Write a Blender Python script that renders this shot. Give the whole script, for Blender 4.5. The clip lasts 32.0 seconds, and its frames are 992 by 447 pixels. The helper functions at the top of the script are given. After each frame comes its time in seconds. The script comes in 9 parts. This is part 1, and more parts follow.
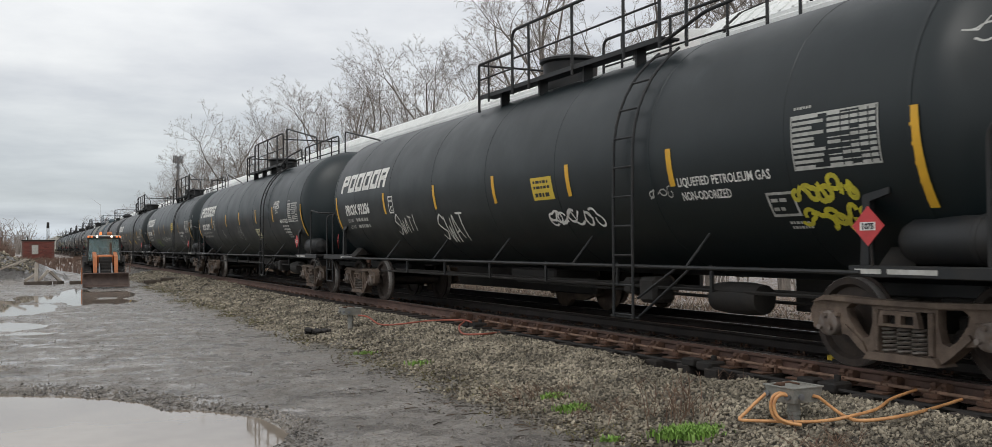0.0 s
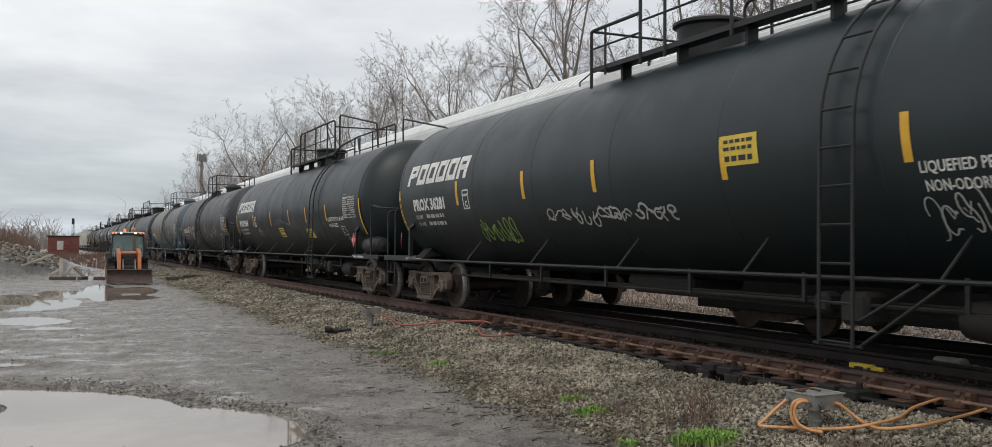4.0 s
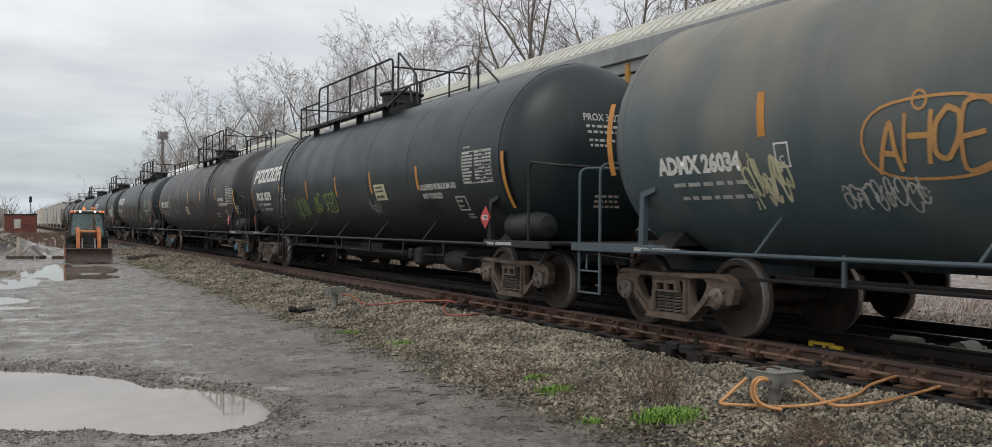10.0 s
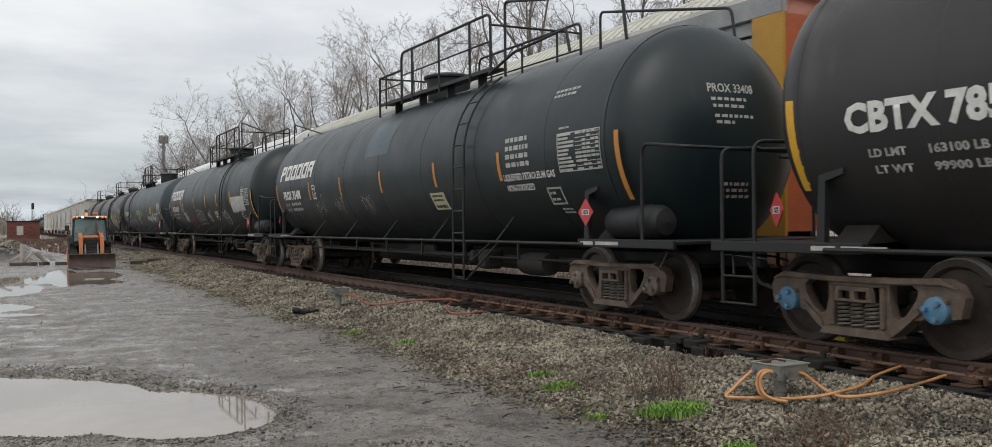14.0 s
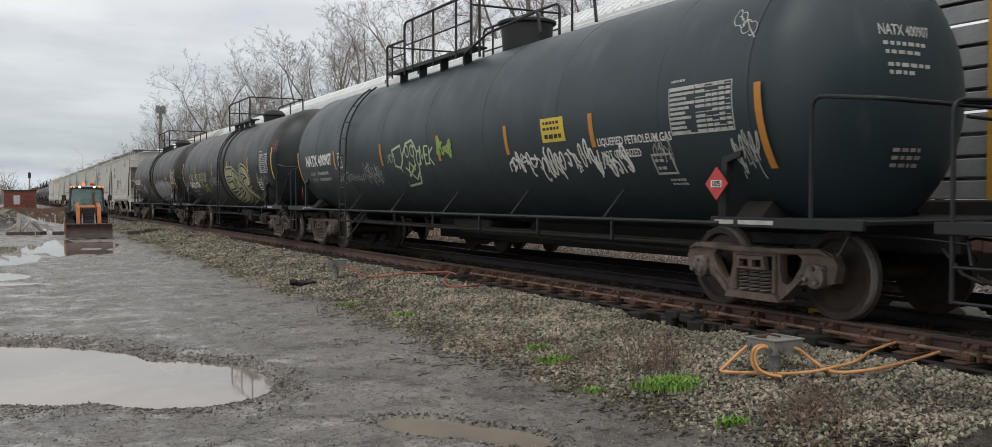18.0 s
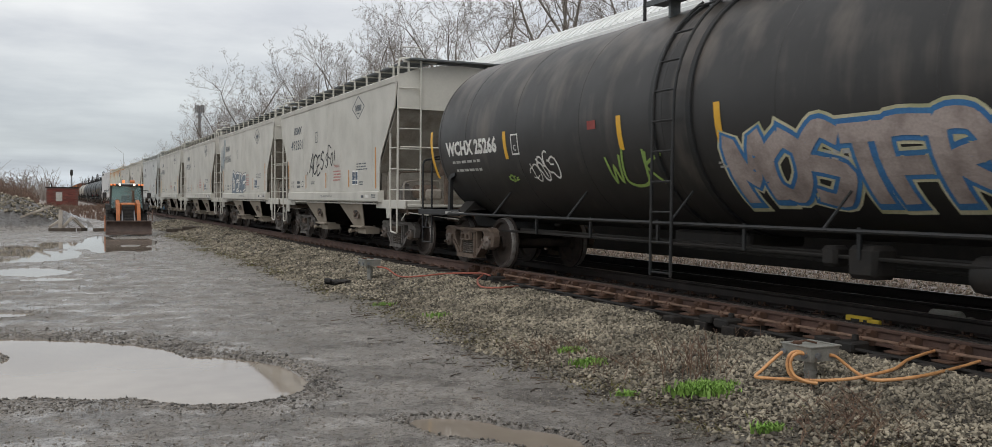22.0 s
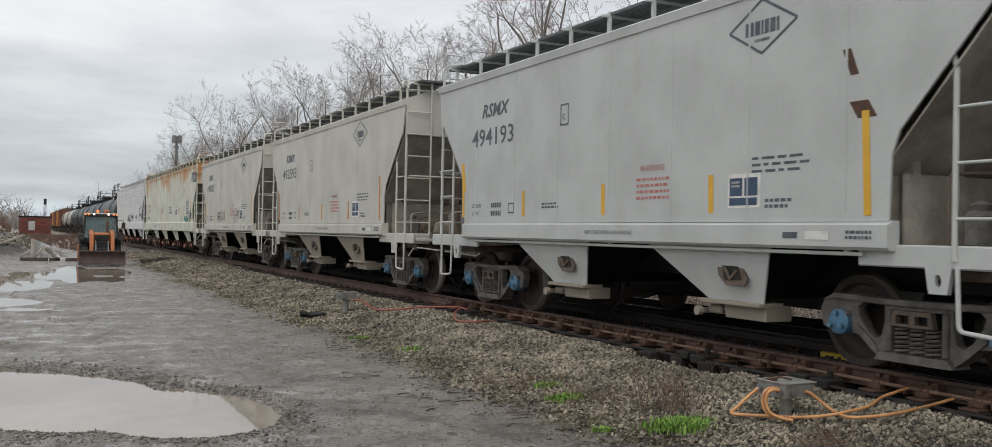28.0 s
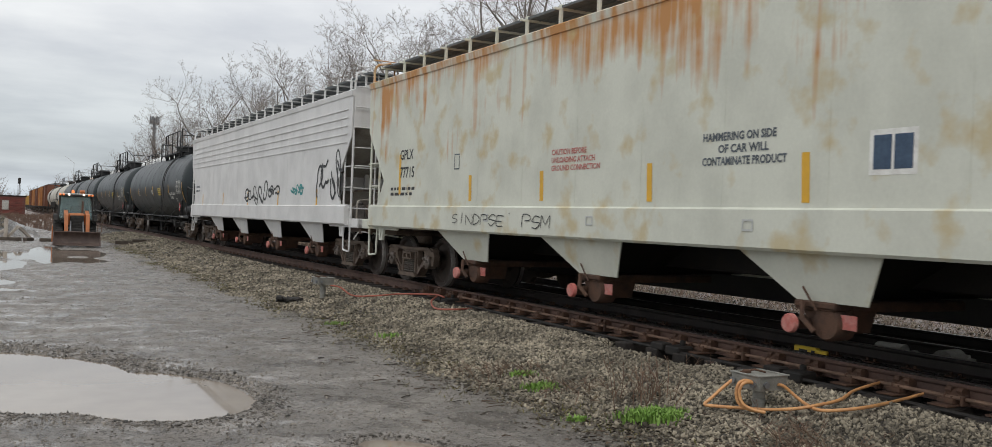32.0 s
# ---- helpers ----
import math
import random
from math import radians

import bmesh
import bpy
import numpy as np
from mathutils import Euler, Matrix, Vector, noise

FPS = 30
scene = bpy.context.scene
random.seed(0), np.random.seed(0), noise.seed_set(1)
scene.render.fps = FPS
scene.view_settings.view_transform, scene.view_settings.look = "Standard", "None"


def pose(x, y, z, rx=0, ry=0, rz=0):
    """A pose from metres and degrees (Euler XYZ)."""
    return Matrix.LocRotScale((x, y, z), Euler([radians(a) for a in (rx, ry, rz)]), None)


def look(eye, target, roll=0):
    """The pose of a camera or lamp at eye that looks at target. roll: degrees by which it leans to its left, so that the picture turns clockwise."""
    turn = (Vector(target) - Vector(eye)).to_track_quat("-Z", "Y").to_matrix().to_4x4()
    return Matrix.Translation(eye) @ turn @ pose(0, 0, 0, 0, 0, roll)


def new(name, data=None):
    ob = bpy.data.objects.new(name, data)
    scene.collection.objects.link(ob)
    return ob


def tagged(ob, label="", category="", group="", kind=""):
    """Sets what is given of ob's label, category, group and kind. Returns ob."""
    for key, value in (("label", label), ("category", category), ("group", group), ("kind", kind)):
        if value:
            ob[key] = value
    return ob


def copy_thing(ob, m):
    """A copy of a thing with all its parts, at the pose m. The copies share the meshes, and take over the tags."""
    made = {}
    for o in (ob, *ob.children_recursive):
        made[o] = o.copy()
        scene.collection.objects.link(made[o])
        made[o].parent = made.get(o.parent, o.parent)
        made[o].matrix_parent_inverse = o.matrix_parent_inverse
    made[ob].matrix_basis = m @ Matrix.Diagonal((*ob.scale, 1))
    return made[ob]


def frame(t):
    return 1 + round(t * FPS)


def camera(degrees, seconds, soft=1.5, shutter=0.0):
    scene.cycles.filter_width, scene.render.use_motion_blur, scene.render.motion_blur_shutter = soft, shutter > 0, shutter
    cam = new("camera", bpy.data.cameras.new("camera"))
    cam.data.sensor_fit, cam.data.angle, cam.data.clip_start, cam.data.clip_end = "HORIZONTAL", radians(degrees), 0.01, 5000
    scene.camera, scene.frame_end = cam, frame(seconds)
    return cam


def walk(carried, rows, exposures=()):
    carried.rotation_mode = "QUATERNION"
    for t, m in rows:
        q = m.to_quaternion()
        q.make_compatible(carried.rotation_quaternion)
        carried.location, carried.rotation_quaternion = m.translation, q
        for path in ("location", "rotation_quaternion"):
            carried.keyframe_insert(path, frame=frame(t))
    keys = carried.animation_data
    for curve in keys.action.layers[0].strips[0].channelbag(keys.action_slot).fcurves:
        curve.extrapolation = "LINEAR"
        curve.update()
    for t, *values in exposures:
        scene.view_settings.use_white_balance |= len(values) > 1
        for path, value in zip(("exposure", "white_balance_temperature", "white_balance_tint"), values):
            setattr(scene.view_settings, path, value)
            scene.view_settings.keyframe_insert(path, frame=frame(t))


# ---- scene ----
cam = camera(55.19, 32.0, soft=0.5, shutter=0.06)
PATH = [
    (0, (0.0, 0.0, 1.75), (0.889, 1.791, 1.796), -0.4),
    (0.5, (0.0, 0.0, 1.75), (0.875, 1.798, 1.807), -0.3),
    (1, (0.0, 0.0, 1.75), (0.858, 1.806, 1.783), -0.2),
    (1.5, (0.0, 0.0, 1.75), (0.875, 1.798, 1.744), -0.3),
    (2, (0.0, 0.0, 1.75), (0.875, 1.798, 1.738), -0.0),
    (2.5, (0.0, 0.0, 1.75), (0.867, 1.802, 1.735), 0.3),
    (3, (0.0, 0.0, 1.75), (0.855, 1.808, 1.761), 0.5),
    (3.5, (0.0, 0.0, 1.75), (0.848, 1.811, 1.803), 0.3),
    (5.5, (0.0, 0.0, 1.75), (0.858, 1.806, 1.779), 0.7),
    (6, (0.0, 0.0, 1.75), (0.849, 1.81, 1.804), 0.8),
    (6.5, (0.0, 0.0, 1.75), (0.841, 1.814, 1.785), 0.9),
    (7, (0.0, 0.0, 1.75), (0.845, 1.813, 1.743), 0.8),
    (7.5, (0.0, 0.0, 1.75), (0.852, 1.809, 1.734), 1.1),
    (8, (0.0, 0.0, 1.75), (0.87, 1.801, 1.736), 0.7),
    (8.5, (0.0, 0.0, 1.75), (0.869, 1.801, 1.726), 0.6),
    (9, (0.0, 0.0, 1.75), (0.875, 1.798, 1.738), 0.9),
    (9.5, (0.0, 0.0, 1.75), (0.902, 1.785, 1.73), 1.0),
    (10, (0.0, 0.0, 1.75), (0.916, 1.778, 1.757), 0.5),
    (10.5, (0.0, 0.0, 1.75), (0.903, 1.784, 1.811), 0.3),
    (11, (0.0, 0.0, 1.75), (0.887, 1.79, 1.842), -0.6),
    (11.5, (0.0, 0.0, 1.75), (0.878, 1.795, 1.84), -0.8),
    (12, (0.0, 0.0, 1.75), (0.874, 1.797, 1.83), -1.0),
    (12.5, (0.0, 0.0, 1.75), (0.863, 1.804, 1.779), -0.8),
    (13, (0.0, 0.0, 1.75), (0.861, 1.805, 1.753), -0.9),
    (13.5, (0.0, 0.0, 1.75), (0.884, 1.794, 1.761), -1.1),
    (14, (0.0, 0.0, 1.75), (0.912, 1.78, 1.752), -0.6),
    (14.5, (0.0, 0.0, 1.75), (0.941, 1.765, 1.745), -0.1),
    (16.5, (0.0, 0.0, 1.75), (0.935, 1.768, 1.719), -0.1),
    (17, (0.0, 0.0, 1.75), (0.917, 1.777, 1.705), -0.4),
    (17.5, (0.0, 0.0, 1.75), (0.914, 1.778, 1.696), -0.1),
    (18, (0.0, 0.0, 1.75), (0.916, 1.777, 1.696), -0.1),
    (18.5, (0.0, 0.0, 1.75), (0.897, 1.787, 1.694), -0.1),
    (19, (0.0, 0.0, 1.75), (0.873, 1.799, 1.699), -0.2),
    (19.5, (0.0, 0.0, 1.75), (0.868, 1.801, 1.715), -0.2),
    (20, (0.0, 0.0, 1.75), (0.873, 1.799, 1.707), -0.1),
    (20.5, (0.0, 0.0, 1.75), (0.867, 1.802, 1.71), 0.0),
    (21, (0.0, 0.0, 1.75), (0.867, 1.802, 1.742), -0.0),
    (21.5, (0.0, 0.0, 1.75), (0.864, 1.804, 1.736), 0.2),
    (22, (0.0, 0.0, 1.75), (0.852, 1.809, 1.699), 0.5),
    (22.5, (0.0, 0.0, 1.75), (0.829, 1.819, 1.675), 1.0),
    (23, (0.0, 0.0, 1.75), (0.84, 1.814, 1.684), 0.8),
    (23.5, (0.0, 0.0, 1.75), (0.852, 1.809, 1.698), 1.0),
    (24, (0.0, 0.0, 1.75), (0.87, 1.8, 1.691), 0.8),
    (24.5, (0.0, 0.0, 1.75), (0.896, 1.787, 1.703), 0.3),
    (25, (0.0, 0.0, 1.75), (0.902, 1.785, 1.721), -0.0),
    (25.5, (0.0, 0.0, 1.75), (0.913, 1.779, 1.718), 0.5),
    (27.5, (0.0, 0.0, 1.75), (0.905, 1.783, 1.753), 1.0),
    (28, (0.0, 0.0, 1.75), (0.894, 1.789, 1.771), 1.1),
    (28.5, (0.0, 0.0, 1.75), (0.89, 1.791, 1.771), 1.0),
    (29, (0.0, 0.0, 1.75), (0.898, 1.787, 1.776), 1.0),
    (29.5, (0.0, 0.0, 1.75), (0.916, 1.778, 1.782), 1.4),
    (30, (0.0, 0.0, 1.75), (0.929, 1.771, 1.768), 1.8),
    (30.5, (0.0, 0.0, 1.75), (0.937, 1.767, 1.751), 2.0),
    (31, (0.0, 0.0, 1.75), (0.937, 1.767, 1.737), 1.7),
    (31.5, (0.0, 0.0, 1.75), (0.946, 1.762, 1.747), 2.0),
    (32, (0.0, 0.0, 1.75), (0.934, 1.768, 1.748), 2.2),
]
walk(cam, [(t, look(eye, target, roll)) for t, eye, target, roll in PATH])

from mathutils.geometry import tessellate_polygon

# ---- world, sun, exposure ----
world = bpy.data.worlds.new("overcast_sky")
scene.world = world
world.use_nodes = True
wn, wl = world.node_tree.nodes, world.node_tree.links
wn.clear()
w_out = wn.new("ShaderNodeOutputWorld")
w_bg = wn.new("ShaderNodeBackground")
w_sky = wn.new("ShaderNodeTexSky")
w_sky.sky_type = "NISHITA"
w_sky.sun_disc = False
w_sky.sun_elevation = radians(38)
w_sky.sun_rotation = radians(200)
w_tc = wn.new("ShaderNodeTexCoord")
w_sep = wn.new("ShaderNodeSeparateXYZ")
wl.new(w_tc.outputs["Generated"], w_sep.inputs[0])


def w_math(op, a, b=0.0):
    n = wn.new("ShaderNodeMath")
    n.operation = op
    for s, val in zip(n.inputs, (a, b)):
        if isinstance(val, (int, float)):
            s.default_value = val
        else:
            wl.new(val, s)
    return n.outputs[0]


# clouds lie on a flat deck overhead: direction divided by height
w_h = w_math("ADD", w_math("MAXIMUM", w_sep.outputs[2], 0.0), 0.10)
w_comb = wn.new("ShaderNodeCombineXYZ")
wl.new(w_math("DIVIDE", w_sep.outputs[0], w_h), w_comb.inputs[0])
wl.new(w_math("DIVIDE", w_sep.outputs[1], w_h), w_comb.inputs[1])
w_n1 = wn.new("ShaderNodeTexNoise")
w_n1.inputs["Scale"].default_value = 0.55
w_n1.inputs["Detail"].default_value = 7
w_n1.inputs["Roughness"].default_value = 0.55
wl.new(w_comb.outputs[0], w_n1.inputs["Vector"])
w_ramp = wn.new("ShaderNodeValToRGB")
w_ramp.color_ramp.elements[0].position = 0.34
w_ramp.color_ramp.elements[0].color = (0.58, 0.585, 0.61, 1)
w_ramp.color_ramp.elements[1].position = 0.60
w_ramp.color_ramp.elements[1].color = (0.93, 0.925, 0.905, 1)
wl.new(w_n1.outputs[0], w_ramp.inputs[0])
# brighter overhead, greyer towards the horizon
w_el = wn.new("ShaderNodeValToRGB")
e = w_el.color_ramp.elements
e[0].position, e[0].color = 0.0, (0.60, 0.69, 0.80, 1)
e[1].position, e[1].color = 0.30, (1.0, 1.0, 1.0, 1)
for at_, tone in ((0.022, (0.62, 0.68, 0.77, 1)), (0.048, (0.50, 0.535, 0.59, 1)), (0.085, (0.62, 0.64, 0.675, 1)), (0.115, (0.72, 0.73, 0.745, 1)), (0.17, (0.90, 0.895, 0.89, 1))):
    e.new(at_).color = tone
wl.new(w_sep.outputs[2], w_el.inputs[0])
w_mul = wn.new("ShaderNodeMix")
w_mul.data_type, w_mul.blend_type = "RGBA", "MULTIPLY"
w_mul.inputs[0].default_value = 1.0
wl.new(w_ramp.outputs[0], w_mul.inputs[6])
wl.new(w_el.outputs[0], w_mul.inputs[7])
w_mix = wn.new("ShaderNodeMix")
w_mix.data_type, w_mix.blend_type = "RGBA", "ADD"
w_mix.inputs[0].default_value = 0.02
wl.new(w_mul.outputs[2], w_mix.inputs[6])
wl.new(w_sky.outputs[0], w_mix.inputs[7])
wl.new(w_mix.outputs[2], w_bg.inputs[0])
w_bg.inputs[1].default_value = 1.0
wl.new(w_bg.outputs[0], w_out.inputs[0])

sun = new("sun", bpy.data.lights.new("sun", "SUN"))
sun.data.energy = 0.8
sun.data.angle = radians(25)
sun.data.color = (1.0, 0.97, 0.93)
sun.matrix_world = look((0, 0, 50), (22, 25, 0))
tagged(sun, kind="structure")

# ---- materials ----


def mat(name, a, b=None, rough=0.6, metal=0.0, scale=3.0, fine=40.0, bump=0.15, dist=0.01, mix=(0.4, 0.65), stretch=(1, 1, 1), vary=0.0, spec=0.5, fine_amt=0.35, space="Object"):
    """A paint, metal or mineral: two colours mixed at two scales, fine relief, optional difference from piece to piece."""
    m = bpy.data.materials.new(name)
    m.use_nodes = True
    n, l = m.node_tree.nodes, m.node_tree.links
    p = n["Principled BSDF"]
    b = b or tuple(c * 0.7 for c in a)
    tc = n.new("ShaderNodeTexCoord")
    mp = n.new("ShaderNodeMapping")
    mp.inputs["Scale"].default_value = stretch
    l.new(tc.outputs[space], mp.inputs[0])
    big, small = n.new("ShaderNodeTexNoise"), n.new("ShaderNodeTexNoise")
    for t, s, d in ((big, scale, 6), (small, fine, 4)):
        t.inputs["Scale"].default_value = s
        t.inputs["Detail"].default_value = d
        t.inputs["Roughness"].default_value = 0.6
        l.new(mp.outputs[0], t.inputs["Vector"])
    ramp = n.new("ShaderNodeMapRange")
    ramp.inputs[1].default_value, ramp.inputs[2].default_value = mix
    l.new(big.outputs[0], ramp.inputs[0])
    mx = n.new("ShaderNodeMix")
    mx.data_type = "RGBA"
    l.new(ramp.outputs[0], mx.inputs[0])
    mx.inputs[6].default_value, mx.inputs[7].default_value = (*a, 1), (*b, 1)
    hs = n.new("ShaderNodeHueSaturation")
    l.new(mx.outputs[2], hs.inputs["Color"])
    val = n.new("ShaderNodeMapRange")
    val.inputs[3].default_value, val.inputs[4].default_value = 1 - fine_amt, 1 + fine_amt
    l.new(small.outputs[0], val.inputs[0])
    if vary:
        oi = n.new("ShaderNodeObjectInfo")
        geo = n.new("ShaderNodeNewGeometry")
        ad = n.new("ShaderNodeMath")
        ad.operation = "ADD"
        l.new(oi.outputs["Random"], ad.inputs[0])
        l.new(geo.outputs["Random Per Island"], ad.inputs[1])
        fr = n.new("ShaderNodeMath")
        fr.operation = "FRACT"
        l.new(ad.outputs[0], fr.inputs[0])
        vr = n.new("ShaderNodeMapRange")
        vr.inputs[3].default_value, vr.inputs[4].default_value = 1 - vary, 1 + vary
        l.new(fr.outputs[0], vr.inputs[0])
        mm = n.new("ShaderNodeMath")
        mm.operation = "MULTIPLY"
        l.new(val.outputs[0], mm.inputs[0])
        l.new(vr.outputs[0], mm.inputs[1])
        l.new(mm.outputs[0], hs.inputs["Value"])
    else:
        l.new(val.outputs[0], hs.inputs["Value"])
    l.new(hs.outputs[0], p.inputs["Base Color"])
    rr = n.new("ShaderNodeMapRange")
    rr.inputs[3].default_value, rr.inputs[4].default_value = max(rough - 0.12, 0.02), min(rough + 0.12, 1)
    l.new(big.outputs[0], rr.inputs[0])
    l.new(rr.outputs[0], p.inputs["Roughness"])
    p.inputs["Metallic"].default_value = metal
    p.inputs["Specular IOR Level"].default_value = spec
    if bump:
        bp = n.new("ShaderNodeBump")
        bp.inputs["Strength"].default_value = bump
        bp.inputs["Distance"].default_value = dist
        l.new(small.outputs[0], bp.inputs["Height"])
        l.new(bp.outputs[0], p.inputs["Normal"])
    return m


def streaked(name, a, rust, amount, rough=0.5, top=0.0, runs=3.0, soft=0.0, low=1.2, spots=None):
    """Paint on a car side with rust or dirt running down it: noise stretched along the height; top adds more of the
    second colour higher up.
    """
    m = mat(name, a, tuple(c * 0.86 for c in a), rough=rough, scale=1.2, fine=25, bump=0.05, fine_amt=0.08)
    n, l = m.node_tree.nodes, m.node_tree.links
    p = n["Principled BSDF"]
    src = p.inputs["Base Color"].links[0].from_socket
    tc = n.new("ShaderNodeTexCoord")
    mp = n.new("ShaderNodeMapping")
    mp.inputs["Scale"].default_value = (runs, runs, 0.073 * runs)
    l.new(tc.outputs["Object"], mp.inputs[0])
    t1 = n.new("ShaderNodeTexNoise")
    t1.inputs["Scale"].default_value, t1.inputs["Detail"].default_value = 1.0, 5
    l.new(mp.outputs[0], t1.inputs["Vector"])
    mp2 = n.new("ShaderNodeMapping")
    mp2.inputs["Scale"].default_value = (0.5, 0.5, 0.7)
    l.new(tc.outputs["Object"], mp2.inputs[0])
    t2 = n.new("ShaderNodeTexNoise")
    t2.inputs["Scale"].default_value, t2.inputs["Detail"].default_value = 1.3, 6
    l.new(mp2.outputs[0], t2.inputs["Vector"])
    sz = n.new("ShaderNodeSeparateXYZ")
    l.new(tc.outputs["Object"], sz.inputs[0])
    # second colour grows with height: painted sky sheen on tanks, rust on hoppers
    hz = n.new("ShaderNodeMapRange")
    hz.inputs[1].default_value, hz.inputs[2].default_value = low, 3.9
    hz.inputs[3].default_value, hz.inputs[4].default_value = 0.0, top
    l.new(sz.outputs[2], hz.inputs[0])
    mu = n.new("ShaderNodeMath")
    mu.operation = "MULTIPLY"
    l.new(t1.outputs[0], mu.inputs[0])
    l.new(t2.outputs[0], mu.inputs[1])
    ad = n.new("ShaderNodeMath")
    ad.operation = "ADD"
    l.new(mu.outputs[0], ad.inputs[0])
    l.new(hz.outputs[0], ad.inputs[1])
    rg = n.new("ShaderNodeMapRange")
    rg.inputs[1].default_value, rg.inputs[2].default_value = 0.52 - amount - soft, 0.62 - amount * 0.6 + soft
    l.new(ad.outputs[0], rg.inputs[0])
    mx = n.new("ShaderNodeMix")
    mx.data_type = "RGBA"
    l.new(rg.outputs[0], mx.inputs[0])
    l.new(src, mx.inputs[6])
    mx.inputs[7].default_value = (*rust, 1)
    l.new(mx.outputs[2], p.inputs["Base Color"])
    if spots:
        t3 = n.new("ShaderNodeTexNoise")
        t3.inputs["Scale"].default_value, t3.inputs["Detail"].default_value = 2.1, 7
        l.new(tc.outputs["Object"], t3.inputs["Vector"])
        r3 = n.new("ShaderNodeMapRange")
        r3.inputs[1].default_value, r3.inputs[2].default_value, r3.inputs[4].default_value = 0.555, 0.68, 0.75
        l.new(t3.outputs[0], r3.inputs[0])
        m3 = n.new("ShaderNodeMix")
        m3.data_type = "RGBA"
        l.new(r3.outputs[0], m3.inputs[0])
        l.new(mx.outputs[2], m3.inputs[6])
        m3.inputs[7].default_value = (*spots, 1)
        l.new(m3.outputs[2], p.inputs["Base Color"])
    return m


# top in these tank paints puts sky sheen into the colour, besides dust
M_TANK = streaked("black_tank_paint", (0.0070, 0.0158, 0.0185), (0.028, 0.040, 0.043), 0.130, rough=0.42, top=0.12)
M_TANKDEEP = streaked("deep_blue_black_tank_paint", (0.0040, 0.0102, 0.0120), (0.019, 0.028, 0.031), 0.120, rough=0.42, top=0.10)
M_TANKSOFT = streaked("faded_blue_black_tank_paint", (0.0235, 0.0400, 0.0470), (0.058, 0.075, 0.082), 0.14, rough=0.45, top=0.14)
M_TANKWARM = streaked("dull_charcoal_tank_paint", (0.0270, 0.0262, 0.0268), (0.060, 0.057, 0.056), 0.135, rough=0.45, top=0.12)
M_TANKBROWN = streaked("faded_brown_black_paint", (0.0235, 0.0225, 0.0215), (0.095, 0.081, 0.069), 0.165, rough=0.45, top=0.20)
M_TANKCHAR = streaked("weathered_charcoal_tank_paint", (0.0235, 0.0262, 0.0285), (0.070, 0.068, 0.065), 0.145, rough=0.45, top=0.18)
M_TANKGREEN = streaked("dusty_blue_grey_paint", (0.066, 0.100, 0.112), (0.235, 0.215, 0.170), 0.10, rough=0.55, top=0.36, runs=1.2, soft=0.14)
M_TANKTOP = streaked("teal_black_paint_browner_towards_top", (0.0062, 0.0140, 0.0160), (0.090, 0.070, 0.058), 0.10, rough=0.44, top=0.26, runs=1.6, soft=0.05)
M_TANKBLUE = streaked("faded_blue_grey_paint", (0.070, 0.098, 0.115), (0.10, 0.10, 0.09), 0.12, rough=0.5)
M_SPILL = mat("dark_spill_stain", (0.022, 0.021, 0.020), (0.05, 0.05, 0.047), rough=0.4, scale=2.2, fine=12, bump=0.05)
M_BLACK = mat("black_frame_paint", (0.0085, 0.0105, 0.012), (0.018, 0.017, 0.016), rough=0.55, scale=4)
# grime, taken darker so the colour holds the shade under the cars
M_DARK = mat("grimy_shade_dark_steel", (0.011, 0.010, 0.009), (0.024, 0.020, 0.017), rough=0.75, scale=5)
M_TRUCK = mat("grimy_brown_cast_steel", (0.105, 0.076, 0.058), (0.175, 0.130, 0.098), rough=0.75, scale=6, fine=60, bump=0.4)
M_TRUCKGREY = mat("dusty_grey_cast_steel", (0.10, 0.092, 0.085), (0.18, 0.165, 0.15), rough=0.8, scale=6, fine=60, bump=0.4)
M_WHEEL = mat("rusty_wheel_plate", (0.032, 0.024, 0.020), (0.060, 0.043, 0.034), rough=0.75, scale=7, fine=50)
M_TREAD = mat("polished_wheel_tread", (0.42, 0.40, 0.38), (0.28, 0.25, 0.23), rough=0.38, metal=0.35, scale=8)
M_CAP = mat("worn_bearing_cap", (0.20, 0.17, 0.15), (0.10, 0.07, 0.05), rough=0.6, scale=10)
M_CAPBLUE = mat("blue_bearing_cap", (0.08, 0.24, 0.40), (0.12, 0.2, 0.26), rough=0.5, scale=14)
M_SPRING = mat("grey_coil_spring", (0.17, 0.155, 0.14), (0.10, 0.08, 0.065), rough=0.6, scale=12)
M_WHITE = mat("white_stencil_paint", (0.80, 0.80, 0.76), (0.62, 0.61, 0.57), rough=0.6, scale=6, fine=30, bump=0.0, fine_amt=0.1)
M_OFFWHITE = mat("weathered_white_paint", (0.50, 0.50, 0.47), (0.36, 0.36, 0.33), rough=0.7, scale=7, bump=0.0, fine_amt=0.15)
M_YEL = mat("yellow_reflector", (0.75, 0.42, 0.03), (0.65, 0.36, 0.03), rough=0.45, scale=5, bump=0.0, fine_amt=0.08)
M_ORG = mat("dirty_orange_reflector", (0.58, 0.25, 0.04), (0.48, 0.2, 0.035), rough=0.5, scale=5, bump=0.0, fine_amt=0.1)
M_SIGNY = mat("yellow_notice_panel", (0.72, 0.52, 0.05), (0.62, 0.45, 0.06), rough=0.5, scale=5, bump=0.0, fine_amt=0.08)
M_SIGNC = mat("cream_notice_panel", (0.62, 0.58, 0.36), (0.52, 0.48, 0.30), rough=0.5, scale=5, bump=0.0, fine_amt=0.08)
M_INK = mat("black_ink", (0.025, 0.027, 0.03), rough=0.6, scale=8, bump=0.0)
